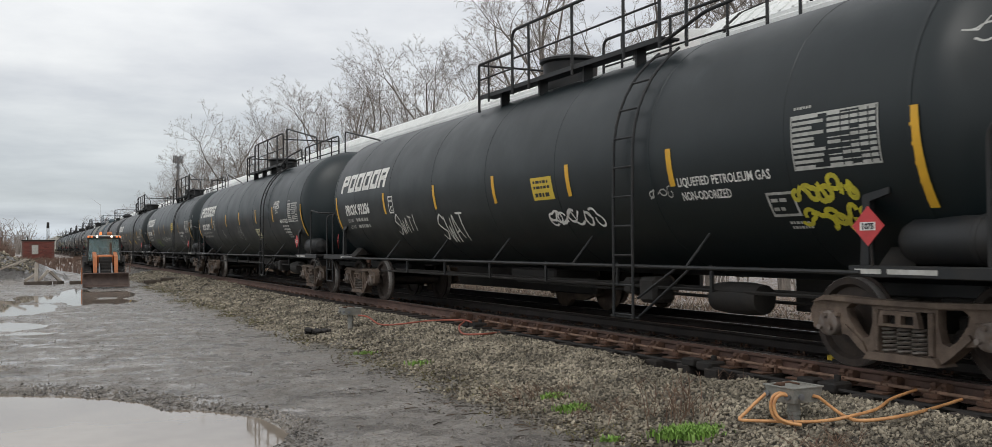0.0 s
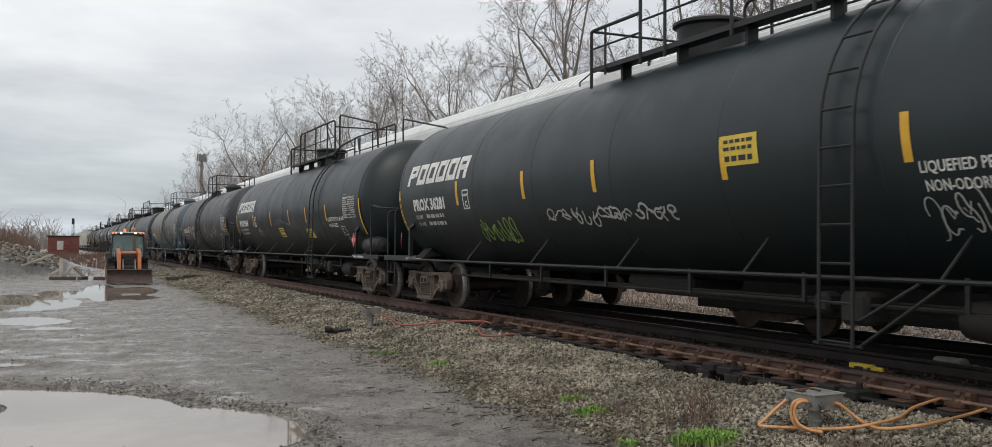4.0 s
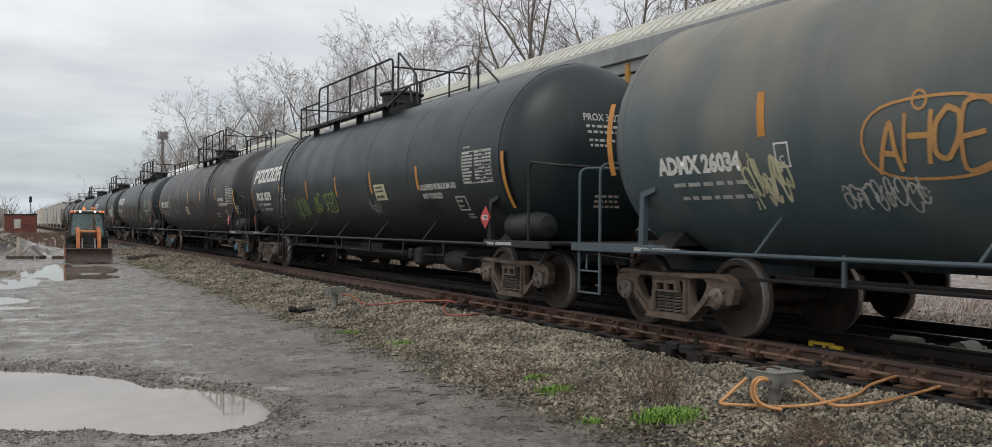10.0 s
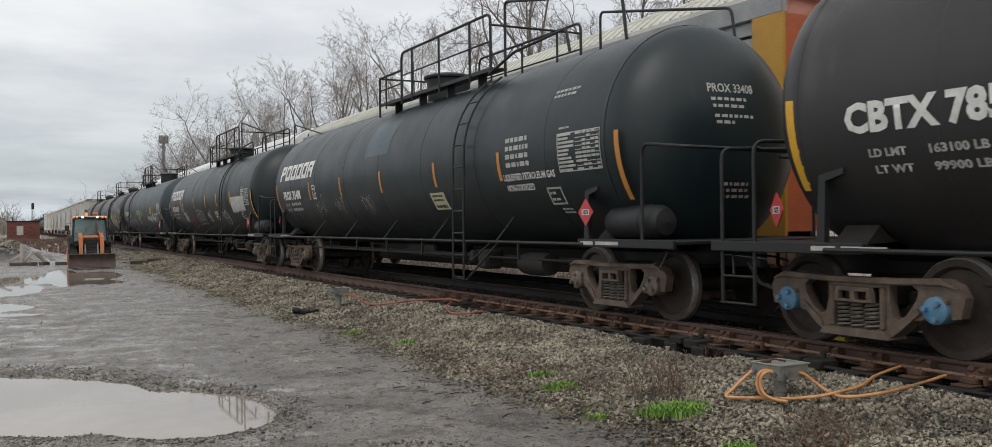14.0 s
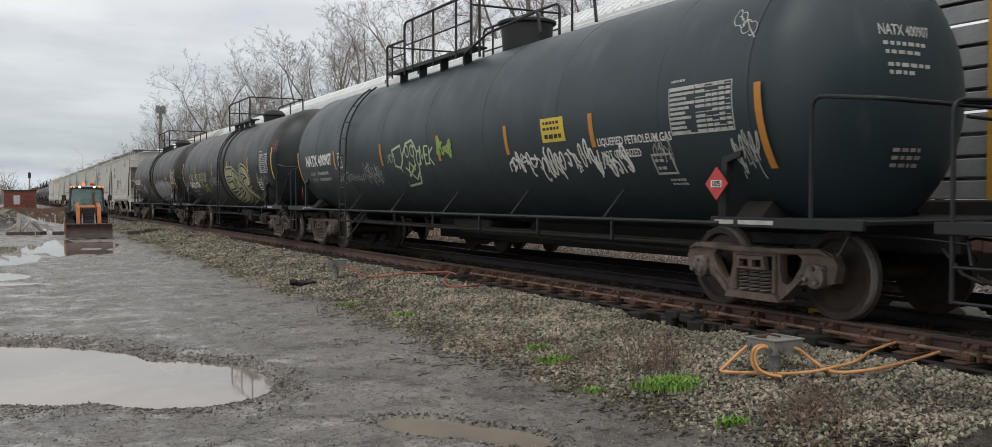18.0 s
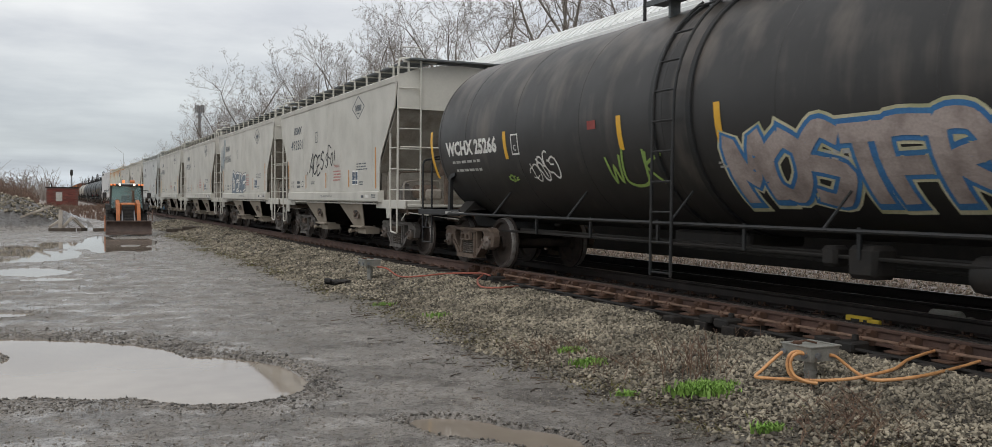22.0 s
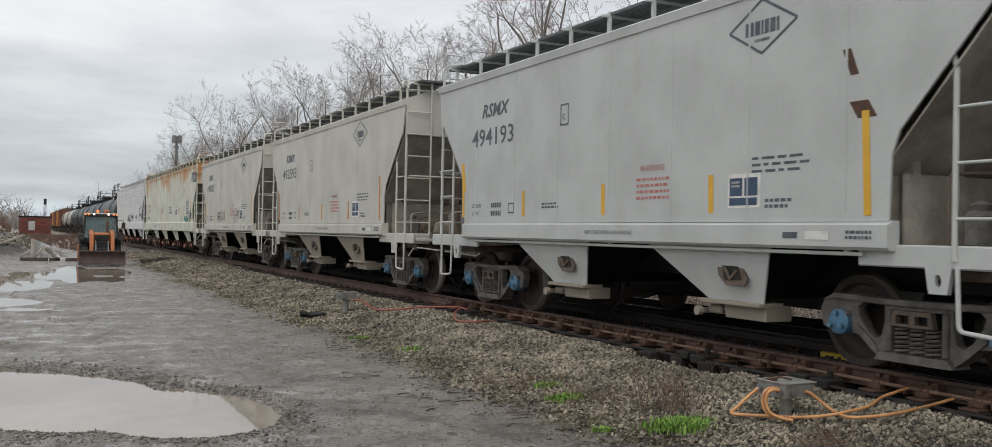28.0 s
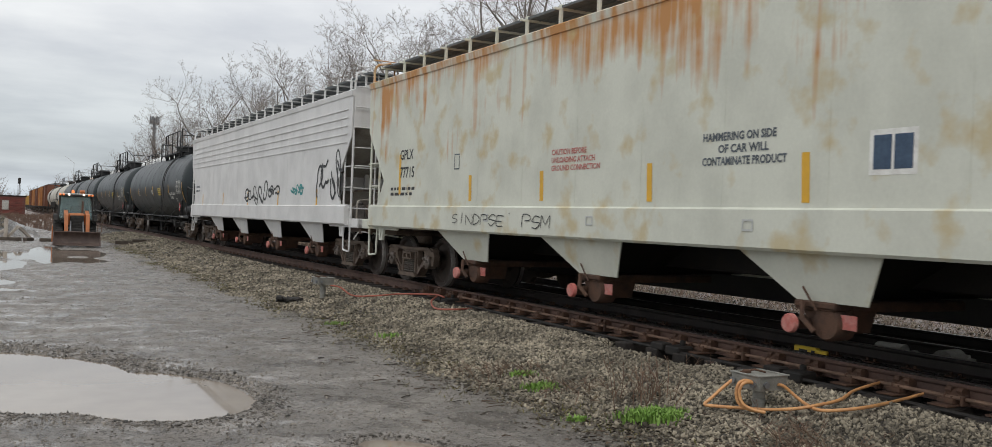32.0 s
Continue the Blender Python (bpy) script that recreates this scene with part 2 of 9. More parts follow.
M_SLATE = mat("slate_blue_stencil", (0.07, 0.085, 0.10), (0.11, 0.13, 0.15), rough=0.6, scale=8, bump=0.0)
M_REDINK = mat("faded_red_stencil", (0.45, 0.12, 0.10), (0.5, 0.25, 0.22), rough=0.6, scale=8, bump=0.0)
M_RED = mat("red_placard", (0.55, 0.05, 0.055), (0.48, 0.05, 0.05), rough=0.45, scale=6, bump=0.0, fine_amt=0.08)
M_NAVY = mat("navy_label", (0.03, 0.06, 0.11), (0.05, 0.09, 0.15), rough=0.5, scale=8, bump=0.0)
M_GYEL = mat("yellow_spray_paint", (0.62, 0.55, 0.04), (0.48, 0.42, 0.05), rough=0.7, scale=6, bump=0.0)
M_GGRN = mat("green_spray_paint", (0.30, 0.42, 0.10), (0.22, 0.34, 0.09), rough=0.7, scale=6, bump=0.0)
M_GPALE = mat("pale_green_spray_paint", (0.50, 0.60, 0.36), (0.42, 0.50, 0.30), rough=0.7, scale=6, bump=0.0)
M_GCREAM = mat("cream_spray_paint", (0.62, 0.58, 0.40), (0.42, 0.42, 0.24), rough=0.7, scale=2.5, bump=0.0)
M_GOLIVE = mat("olive_cream_spray_paint", (0.44, 0.43, 0.27), (0.17, 0.18, 0.10), rough=0.7, scale=1.3, bump=0.0)
M_GSILVER = mat("dull_silver_spray_paint", (0.44, 0.37, 0.34), (0.27, 0.22, 0.20), rough=0.6, scale=3, bump=0.0)
M_GSLATE = mat("slate_grey_spray_paint", (0.17, 0.21, 0.25), (0.12, 0.15, 0.18), rough=0.7, scale=6, bump=0.0)
M_GHAZE = mat("thin_blue_grey_spray_paint", (0.30, 0.37, 0.41), (0.38, 0.42, 0.43), rough=0.7, scale=6, bump=0.0)
M_GBLUE = mat("blue_spray_paint", (0.045, 0.17, 0.40), (0.06, 0.21, 0.42), rough=0.7, scale=6, bump=0.0)
M_GTEAL = mat("teal_spray_paint", (0.06, 0.30, 0.30), rough=0.7, scale=6, bump=0.0)
M_GRED = mat("dull_red_spray_paint", (0.30, 0.06, 0.05), rough=0.7, scale=6, bump=0.0)
M_GORG = mat("orange_spray_paint", (0.55, 0.30, 0.10), (0.5, 0.25, 0.1), rough=0.7, scale=6, bump=0.0)
M_HOP = streaked("light_grey_hopper_paint", (0.56, 0.545, 0.49), (0.40, 0.375, 0.32), 0.135, rough=0.55)
M_HOP2 = streaked("cool_grey_hopper_paint", (0.53, 0.545, 0.53), (0.42, 0.40, 0.36), 0.13, rough=0.55)
M_RUSTY = streaked("cream_paint_with_rust_runs", (0.65, 0.665, 0.58), (0.50, 0.24, 0.08), 0.085, rough=0.65, top=0.275, runs=5.5, low=2.1, spots=(0.52, 0.42, 0.22))
M_HOPW = streaked("white_hopper_paint", (0.70, 0.70, 0.69), (0.5, 0.49, 0.46), 0.12, rough=0.55)
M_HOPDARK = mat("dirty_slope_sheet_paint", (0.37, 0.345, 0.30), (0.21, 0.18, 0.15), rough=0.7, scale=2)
M_BAY = streaked("dusty_tan_bay_paint", (0.305, 0.262, 0.208), (0.17, 0.14, 0.108), 0.15, rough=0.75)
M_GRATE = mat("galvanised_walkway_grating", (0.10, 0.115, 0.12), (0.16, 0.17, 0.17), rough=0.6, metal=0.3, scale=8)
M_RUST = mat("rusty_brown_steel", (0.105, 0.055, 0.034), (0.06, 0.036, 0.027), rough=0.85, scale=6, fine=50, bump=0.3)
M_PIPE = mat("tan_rusted_pipe", (0.23, 0.14, 0.095), (0.11, 0.07, 0.05), rough=0.75, scale=5, fine=40, bump=0.2)
M_RAIL = mat("brown_rail_side", (0.125, 0.072, 0.055), (0.085, 0.053, 0.043), rough=0.8, scale=3, fine=40, bump=0.3)
# dark copy of the rail side, with shade beneath the trains in its colour
M_RAILDARK = mat("shade_dark_rail_side", (0.030, 0.021, 0.018), (0.018, 0.014, 0.012), rough=0.6, scale=3, fine=40, bump=0.3)
M_RAILTOP = mat("polished_rail_head", (0.30, 0.27, 0.25), (0.2, 0.16, 0.14), rough=0.4, metal=0.7, scale=3, stretch=(4, 0.3, 1))
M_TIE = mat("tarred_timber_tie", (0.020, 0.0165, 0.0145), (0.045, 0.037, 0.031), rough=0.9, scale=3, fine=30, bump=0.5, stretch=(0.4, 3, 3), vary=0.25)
# ballast stone with the shade under and between the trains in its colour
M_SHADESTONE = mat("shade_dark_ballast_stone", (0.016, 0.0145, 0.0135), (0.036, 0.033, 0.030), rough=0.7, scale=1.5, fine=25, bump=0.3, vary=0.5)
M_STONE = mat("tan_grey_ballast_stone", (0.268, 0.236, 0.178), (0.120, 0.105, 0.079), rough=0.85, scale=1.5, fine=25, bump=0.3, vary=0.75)
M_GRIT = mat("yard_grit", (0.235, 0.208, 0.175), (0.11, 0.097, 0.082), rough=0.6, scale=1.5, fine=25, bump=0.2, vary=0.6)
M_GRITDARK = mat("wet_dark_grit", (0.165, 0.148, 0.128), (0.075, 0.067, 0.058), rough=0.45, scale=1.5, fine=25, bump=0.2, vary=0.8)
M_CONC = mat("grey_cast_aluminium_box", (0.27, 0.27, 0.245), (0.2, 0.195, 0.175), rough=0.6, scale=7, fine=60)
M_HOSE = mat("orange_rubber_hose", (0.62, 0.32, 0.13), (0.50, 0.24, 0.10), rough=0.5, scale=9, bump=0.1)
M_HOSERED = mat("red_rubber_hose", (0.36, 0.10, 0.065), (0.28, 0.09, 0.06), rough=0.55, scale=9, bump=0.1)
M_TIMBER = mat("old_sawn_timber", (0.42, 0.38, 0.33), (0.28, 0.24, 0.20), rough=0.85, scale=4, fine=35, bump=0.4, stretch=(1, 0.3, 1))
M_TIMBERDK = mat("dark_old_tie_timber", (0.07, 0.055, 0.045), (0.12, 0.10, 0.08), rough=0.9, scale=4, bump=0.4)
M_BRICK = mat("red_brick", (0.18, 0.050, 0.038), (0.125, 0.045, 0.037), rough=0.85, scale=2, fine=30, bump=0.3, vary=0.25)
M_MORTAR = mat("grey_mortar", (0.16, 0.085, 0.07), (0.12, 0.07, 0.06), rough=0.9, scale=4)
M_BARK = mat("grey_brown_bark", (0.20, 0.178, 0.155), (0.12, 0.105, 0.092), rough=0.9, scale=5, fine=30, bump=0.4)
M_TWIG = mat("grey_brown_twigs", (0.265, 0.232, 0.205), (0.19, 0.167, 0.148), rough=0.9, scale=0.4, fine=6, bump=0.0)
M_BRUSH = mat("dry_brown_brush", (0.185, 0.118, 0.088), (0.12, 0.082, 0.062), rough=0.95, scale=0.3, fine=5, bump=0.0)
M_GRASS = mat("fresh_green_weeds", (0.15, 0.28, 0.045), (0.20, 0.33, 0.07), rough=0.7, scale=8, bump=0.0, vary=0.3)
M_STALK = mat("dry_reddish_stalks", (0.12, 0.07, 0.05), (0.16, 0.11, 0.07), rough=0.9, scale=8, bump=0.0, vary=0.3)
M_DRYGRASS = mat("tan_dead_grass", (0.30, 0.225, 0.17), (0.20, 0.145, 0.11), rough=0.95, scale=1.0, bump=0.0, vary=0.5)
M_MOSS = mat("moss_and_dead_grass", (0.12, 0.115, 0.035), (0.13, 0.10, 0.05), rough=0.95, scale=6, bump=0.0, vary=0.4)
M_LITTER = mat("brown_leaf_litter", (0.075, 0.052, 0.034), (0.030, 0.022, 0.016), rough=0.9, scale=3.0, fine=25, bump=0.2, vary=0.8)
M_ORANGE = mat("orange_machine_paint", (0.50, 0.165, 0.05), (0.36, 0.125, 0.045), rough=0.5, scale=5)
M_TYRE = mat("black_rubber_tyre", (0.022, 0.022, 0.022), (0.05, 0.045, 0.04), rough=0.85, scale=9)
M_STEEL = mat("worn_bucket_steel", (0.075, 0.05, 0.042), (0.12, 0.085, 0.07), rough=0.6, scale=3, fine=25, bump=0.2)
M_GALV = mat("galvanised_mast_steel", (0.22, 0.23, 0.24), (0.17, 0.18, 0.19), rough=0.5, metal=0.5, scale=4)
M_ARYEL = mat("autorack_yellow_paint", (0.50, 0.27, 0.035), (0.42, 0.23, 0.05), rough=0.55, scale=1.5)
M_ARROOF = mat("galvanised_autorack_roof", (0.80, 0.815, 0.80), (0.70, 0.715, 0.70), rough=0.5, metal=0.0, scale=1.5)
M_ARROOF2 = mat("weathered_cream_autorack_roof", (0.62, 0.615, 0.55), (0.52, 0.51, 0.45), rough=0.6, metal=0.1, scale=1.5)
M_ARCAP = mat("bright_silver_end_cap", (0.82, 0.83, 0.82), (0.72, 0.73, 0.72), rough=0.45, metal=0.0, scale=1.5)
M_ARGREY = mat("grey_autorack_panel", (0.34, 0.35, 0.345), (0.26, 0.27, 0.27), rough=0.55, metal=0.2, scale=2)
M_ARRED = mat("orange_red_end_door", (0.50, 0.12, 0.04), (0.38, 0.1, 0.04), rough=0.55, scale=2)


def glass(name, tint, rough=0.03):
    m = bpy.data.materials.new(name)
    m.use_nodes = True
    p = m.node_tree.nodes["Principled BSDF"]
    p.inputs["Base Color"].default_value = (*tint, 1)
    p.inputs["Roughness"].default_value = rough
    p.inputs["Transmission Weight"].default_value = 0.85
    p.inputs["IOR"].default_value = 1.45
    return m


M_GLASS = glass("tinted_cab_glass", (0.45, 0.62, 0.62))


def glow(name, colour, strength):
    m = bpy.data.materials.new(name)
    m.use_nodes = True
    p = m.node_tree.nodes["Principled BSDF"]
    p.inputs["Base Color"].default_value = (*colour, 1)
    p.inputs["Emission Color"].default_value = (*colour, 1)
    p.inputs["Emission Strength"].default_value = strength
    return m


M_LAMP = glow("lit_work_lamp", (1.0, 0.86, 0.72), 1.6)
M_AMBER = glow("amber_beacon", (0.80, 0.22, 0.06), 0.8)

# ---- mesh building ----


class Mesh:
    """Collects vertices and faces; made into one mesh object by part() or thing()."""

    def __init__(self):
        self.v, self.f = [], []

    def add(self, verts, faces):
        k = len(self.v)
        self.v.extend(tuple(p) for p in verts)
        self.f.extend(tuple(i + k for i in f) for f in faces)
        return self

    def box(self, x, y, z, sx, sy, sz, c=0.0, m=None):
        hx, hy, hz = sx / 2, sy / 2, sz / 2
        if c <= 0:
            vs = [(i * hx, j * hy, k * hz) for i in (-1, 1) for j in (-1, 1) for k in (-1, 1)]
            fs = [(0, 1, 3, 2), (4, 6, 7, 5), (0, 4, 5, 1), (2, 3, 7, 6), (0, 2, 6, 4), (1, 5, 7, 3)]
        else:
            c = min(c, hx * 0.9, hy * 0.9, hz * 0.9)
            vs, at = [], {}
            for i in (-1, 1):
                for j in (-1, 1):
                    for k in (-1, 1):
                        at[i, j, k] = len(vs)
                        vs += [(i * hx, j * (hy - c), k * (hz - c)), (i * (hx - c), j * hy, k * (hz - c)), (i * (hx - c), j * (hy - c), k * hz)]
            fs = []
            for a in range(3):
                o = [n for n in range(3) if n != a]
                for s in (-1, 1):
                    ring = []
                    for p, q in ((-1, -1), (1, -1), (1, 1), (-1, 1)):
                        key = [0, 0, 0]
                        key[a], key[o[0]], key[o[1]] = s, p, q
                        ring.append(at[tuple(key)] + a)
                    fs.append(tuple(ring))
                for p in (-1, 1):
                    for q in (-1, 1):
                        k1, k2 = [0, 0, 0], [0, 0, 0]
                        k1[a], k2[a] = -1, 1
                        k1[o[0]] = k2[o[0]] = p
                        k1[o[1]] = k2[o[1]] = q
                        k1, k2 = at[tuple(k1)], at[tuple(k2)]
                        fs.append((k1 + o[0], k2 + o[0], k2 + o[1], k1 + o[1]))
            for key, n in at.items():
                fs.append((n, n + 1, n + 2))
        if m is None:
            vs = [(p[0] + x, p[1] + y, p[2] + z) for p in vs]
        else:
            vs = [m @ Vector((p[0] + x, p[1] + y, p[2] + z)) for p in vs]
        return self.add(vs, fs)

    def tube(self, pts, r, n=8, r2=None, caps=True):
        pts = [Vector(p) for p in pts]
        r2 = r if r2 is None else r2
        side, vs, fs = None, [], []
        for i, p in enumerate(pts):
            d = (pts[min(i + 1, len(pts) - 1)] - pts[max(i - 1, 0)]).normalized()
            if side is None:
                side = d.orthogonal().normalized()
            else:
                side = (side - d * side.dot(d))
                side = side.normalized() if side.length > 1e-6 else d.orthogonal().normalized()
            up = d.cross(side)
            rad = r + (r2 - r) * i / max(len(pts) - 1, 1)
            for k in range(n):
                a = 2 * math.pi * k / n
                vs.append(p + (side * math.cos(a) + up * math.sin(a)) * rad)
        for i in range(len(pts) - 1):
            for k in range(n):
                a, b = i * n + k, i * n + (k + 1) % n
                fs.append((a, b, b + n, a + n))
        if caps:
            fs.append(tuple(reversed(range(n))))
            fs.append(tuple(range((len(pts) - 1) * n, len(pts) * n)))
        return self.add(vs, fs)

    def lathe(self, prof, n=24, axis="z", at=(0, 0, 0), close=False, caps=True):
        """prof: (radius, height along the axis)."""
        vs, fs = [], []
        for r, h in prof:
            for k in range(n):
                a = 2 * math.pi * k / n
                c, s = r * math.cos(a), r * math.sin(a)
                p = {"z": (c, s, h), "x": (h, c, s), "y": (s, h, c)}[axis]
                vs.append((p[0] + at[0], p[1] + at[1], p[2] + at[2]))
        rings = len(prof)
        for i in range(rings if close else rings - 1):
            j = (i + 1) % rings
            for k in range(n):
                k2 = (k + 1) % n
                fs.append((i * n + k, i * n + k2, j * n + k2, j * n + k))
        if not close and caps:
            if prof[0][0] > 1e-5:
                fs.append(tuple(reversed(range(n))))
            if prof[-1][0] > 1e-5:
                fs.append(tuple(range((rings - 1) * n, rings * n)))
        return self.add(vs, fs)

    def plate(self, loops, lo, hi, axis="x"):
        """A flat plate, with holes if more loops are given, between lo and hi along the axis; loops in the other two coordinates."""
        def at(p, h):
            return {"x": (h, p[0], p[1]), "y": (p[0], h, p[1]), "z": (p[0], p[1], h)}[axis]
        flat = [p for lp in loops for p in lp]
        if len(loops) == 1:
            tris = [tuple(range(len(flat)))]
        else:
            tris = [tuple(t) for t in tessellate_polygon([[Vector((p[0], p[1], 0)) for p in lp] for lp in loops])]
        n = len(flat)
        vs = [at(p, lo) for p in flat] + [at(p, hi) for p in flat]
        fs = [t for t in tris] + [tuple(i + n for i in reversed(t)) for t in tris]
        k = 0
        for lp in loops:
            for i in range(len(lp)):
                a, b = k + i, k + (i + 1) % len(lp)
                fs.append((a, b, b + n, a + n))
            k += len(lp)
        return self.add(vs, fs)

    def data(self, name, material, smooth=40):
        me = bpy.data.meshes.new(name)
        me.from_pydata(self.v, [], self.f)
        me.materials.append(material)
        if smooth:
            me.polygons.foreach_set("use_smooth", np.ones(len(me.polygons), dtype=bool))
            me.set_sharp_from_angle(angle=radians(smooth))
        me.update()
        return me





def part(name, mesh, material, parent, label="", m=None, smooth=40):
    """One mesh object under a thing or a part."""
    ob = new(name, mesh.data(name, material, smooth) if isinstance(mesh, Mesh) else mesh)
    ob.parent = parent
    if m is not None:
        ob.matrix_basis = m
    return tagged(ob, label)


def thing(name, label, category, group="", at=(0, 0, 0), mesh=None, material=None, turn=0.0, kind="", smooth=40):
    ob = new(name, mesh.data(name, material, smooth) if mesh else None)
    ob.matrix_basis = pose(*at, 0, 0, turn)
    return tagged(ob, label, category, group, kind)


# ---- ground, water, tracks ----
RAIL = 0.49            # top of rail
NEAR, FAR = 8.34, 12.25  # centre lines of the two tracks
DROP = 0.18            # the far track lies lower
PUDDLES = [  # x, y, half width, half length, turn; the last one is a dry hump
    (-0.62, 11.06, 2.31, 1.64, -47), (1.31, 9.47, 0.90, 1.33, 13), (0.78, 9.63, 1.28, 0.95, -10),
    (2.84, 6.62, 0.27, 0.46, 30), (3.18, 6.10, 0.24, 0.42, 24),
    (-0.4, 24.1, 0.85, 1.5, 6), (0.05, 21.8, 0.62, 0.55, 0), (-0.85, 15.5, 0.66, 0.42, 0), (-0.6, 18.6, 0.35, 0.2, 0),
    (-0.9, 32.0, 1.75, 4.4, 4), (0.6, 36.5, 0.9, 3.0, 6), (1.75, 38.2, 0.62, 6.6, -2), (2.9, 38.6, 0.85, 3.6, -4), (2.6, 33.6, 0.8, 1.5, 0),
]
HUMPS = [(-1.15, 11.45, 0.75, 0.55), (-1.2, 30.0, 0.5, 0.5), (0.2, 33.8, 0.45, 0.35), (2.6, 36.0, 0.5, 0.28)]
PILES = [(-3.4, 57.6, 5.5, 5.4, 2.0), (-9.5, 56, 5.5, 6, 2.3), (-3.1, 31.5, 1.5, 2.4, 0.42), (-2.75, 26.5, 0.9, 1.4, 0.22), (1.2, 62, 2.4, 2.4, 0.5)]


def smooth(a, b, t):
    t = np.clip((t - a) / (b - a), 0, 1)
    return t * t * (3 - 2 * t)


def wave(x, y, s, k=0.0):
    return (np.sin(x * s + 1.7 * np.sin(y * s * 0.71 + k)) * np.cos(y * s * 1.13 + 1.3 * np.sin(x * s * 0.83 + 2 * k)))


def rough(x, y):
    """Unevenness at several sizes, from about -1 to 1."""
    return 0.42 * wave(x, y, 1.1, 0.3) + 0.27 * wave(x + 3, y - 5, 2.7, 1.1) + 0.18 * wave(x - 7, y + 2, 6.3, 2.0) + 0.13 * wave(x + 1, y + 9, 14.0, 0.7)


def verge(y):
    """Where the stone shoulder of the track begins."""
    return 4.55 + 0.16 * np.sin(y * 0.55) + 0.12 * np.sin(y * 1.7 + 1) + 0.35 * smooth(20, 50, y)


def wet(x, y):
    d = np.full(np.shape(x), -9.0)
    for px, py, rx, ry, turn in PUDDLES:
        c, s = math.cos(radians(turn)), math.sin(radians(turn))
        u, v = (x - px) * c + (y - py) * s, -(x - px) * s + (y - py) * c
        d = np.maximum(d, 1 - np.sqrt((u / rx) ** 2 + (v / ry) ** 2))
    for px, py, rx, ry in HUMPS:
        d = np.minimum(d, np.sqrt(((x - px) / rx) ** 2 + ((y - py) / ry) ** 2) - 1)
    return d


def height(x, y):
    x, y = np.asarray(x, float), np.asarray(y, float)
    z = 0.026 * rough(x, y) + 0.013 * rough(2.9 * x + 4, 2.9 * y) + 0.007 * rough(7.3 * x, 6.1 * y + 3) + 0.024
    w = wet(x, y) + 0.07 * rough(1.7 * x, 1.7 * y) + 0.035 * rough(5 * x, 5 * y) + 0.02 * rough(13 * x, 13 * y)
    rim = smooth(-0.5, 0.0, w)
    z = z * (1 - 0.6 * rim) + 0.012 * rim
    z = z + (-0.050 - 0.03 * np.clip(w, 0, 1) - z) * smooth(-0.10, 0.10, w)
    e = verge(y)
    up = smooth(0, 2.35, x - e)
    bed = 0.305 - DROP * smooth(10.3, 11.1, x) - 0.15 * smooth(16.5, 22, x)
    between = smooth(9.3, 9.9, x) * (1 - smooth(10.7, 11.3, x))
    bed = bed - 0.03 * between
    z = z * (1 - up) + bed * up + up * (0.018 * rough(3 * x, 3 * y))
    # open trench between the shoulder and the near rail
    z = z - 0.15 * smooth(6.9, 7.06, x + 0.05 * rough(2 * x, 2 * y)) * (1 - smooth(7.5, 7.62, x)) * (1 - smooth(26, 40, y))
    # a crib dug out beside the near rail
    z = z - 0.22 * smooth(6.60, 6.75, x) * (1 - smooth(7.35, 7.5, x)) * smooth(7.9, 8.1, y) * (1 - smooth(9.6, 9.9, y))
    for px, py, rx, ry, h in PILES:
        d = np.sqrt(((x - px) / rx) ** 2 + ((y - py) / ry) ** 2) + 0.09 * rough(0.9 * x, 0.9 * y)
        z = np.where(d < 1, np.maximum(z, (h * np.clip(1 - d, 0, None) ** 0.6) * (1 + 0.08 * rough(2 * x, 2 * y))), z)
    return z


def steps(lo, hi, fine_lo, fine_hi, fine, grow):
    out = list(np.arange(fine_lo, fine_hi, fine))
    s, p = fine, fine_hi
    while p < hi:
        out.append(p)
        s *= grow
        p += s
    out.append(hi)
    s, p = fine, fine_lo
    while p > lo:
        s *= grow
        p -= s
        out.insert(0, max(p, lo))
    return np.array(sorted(set(out)))


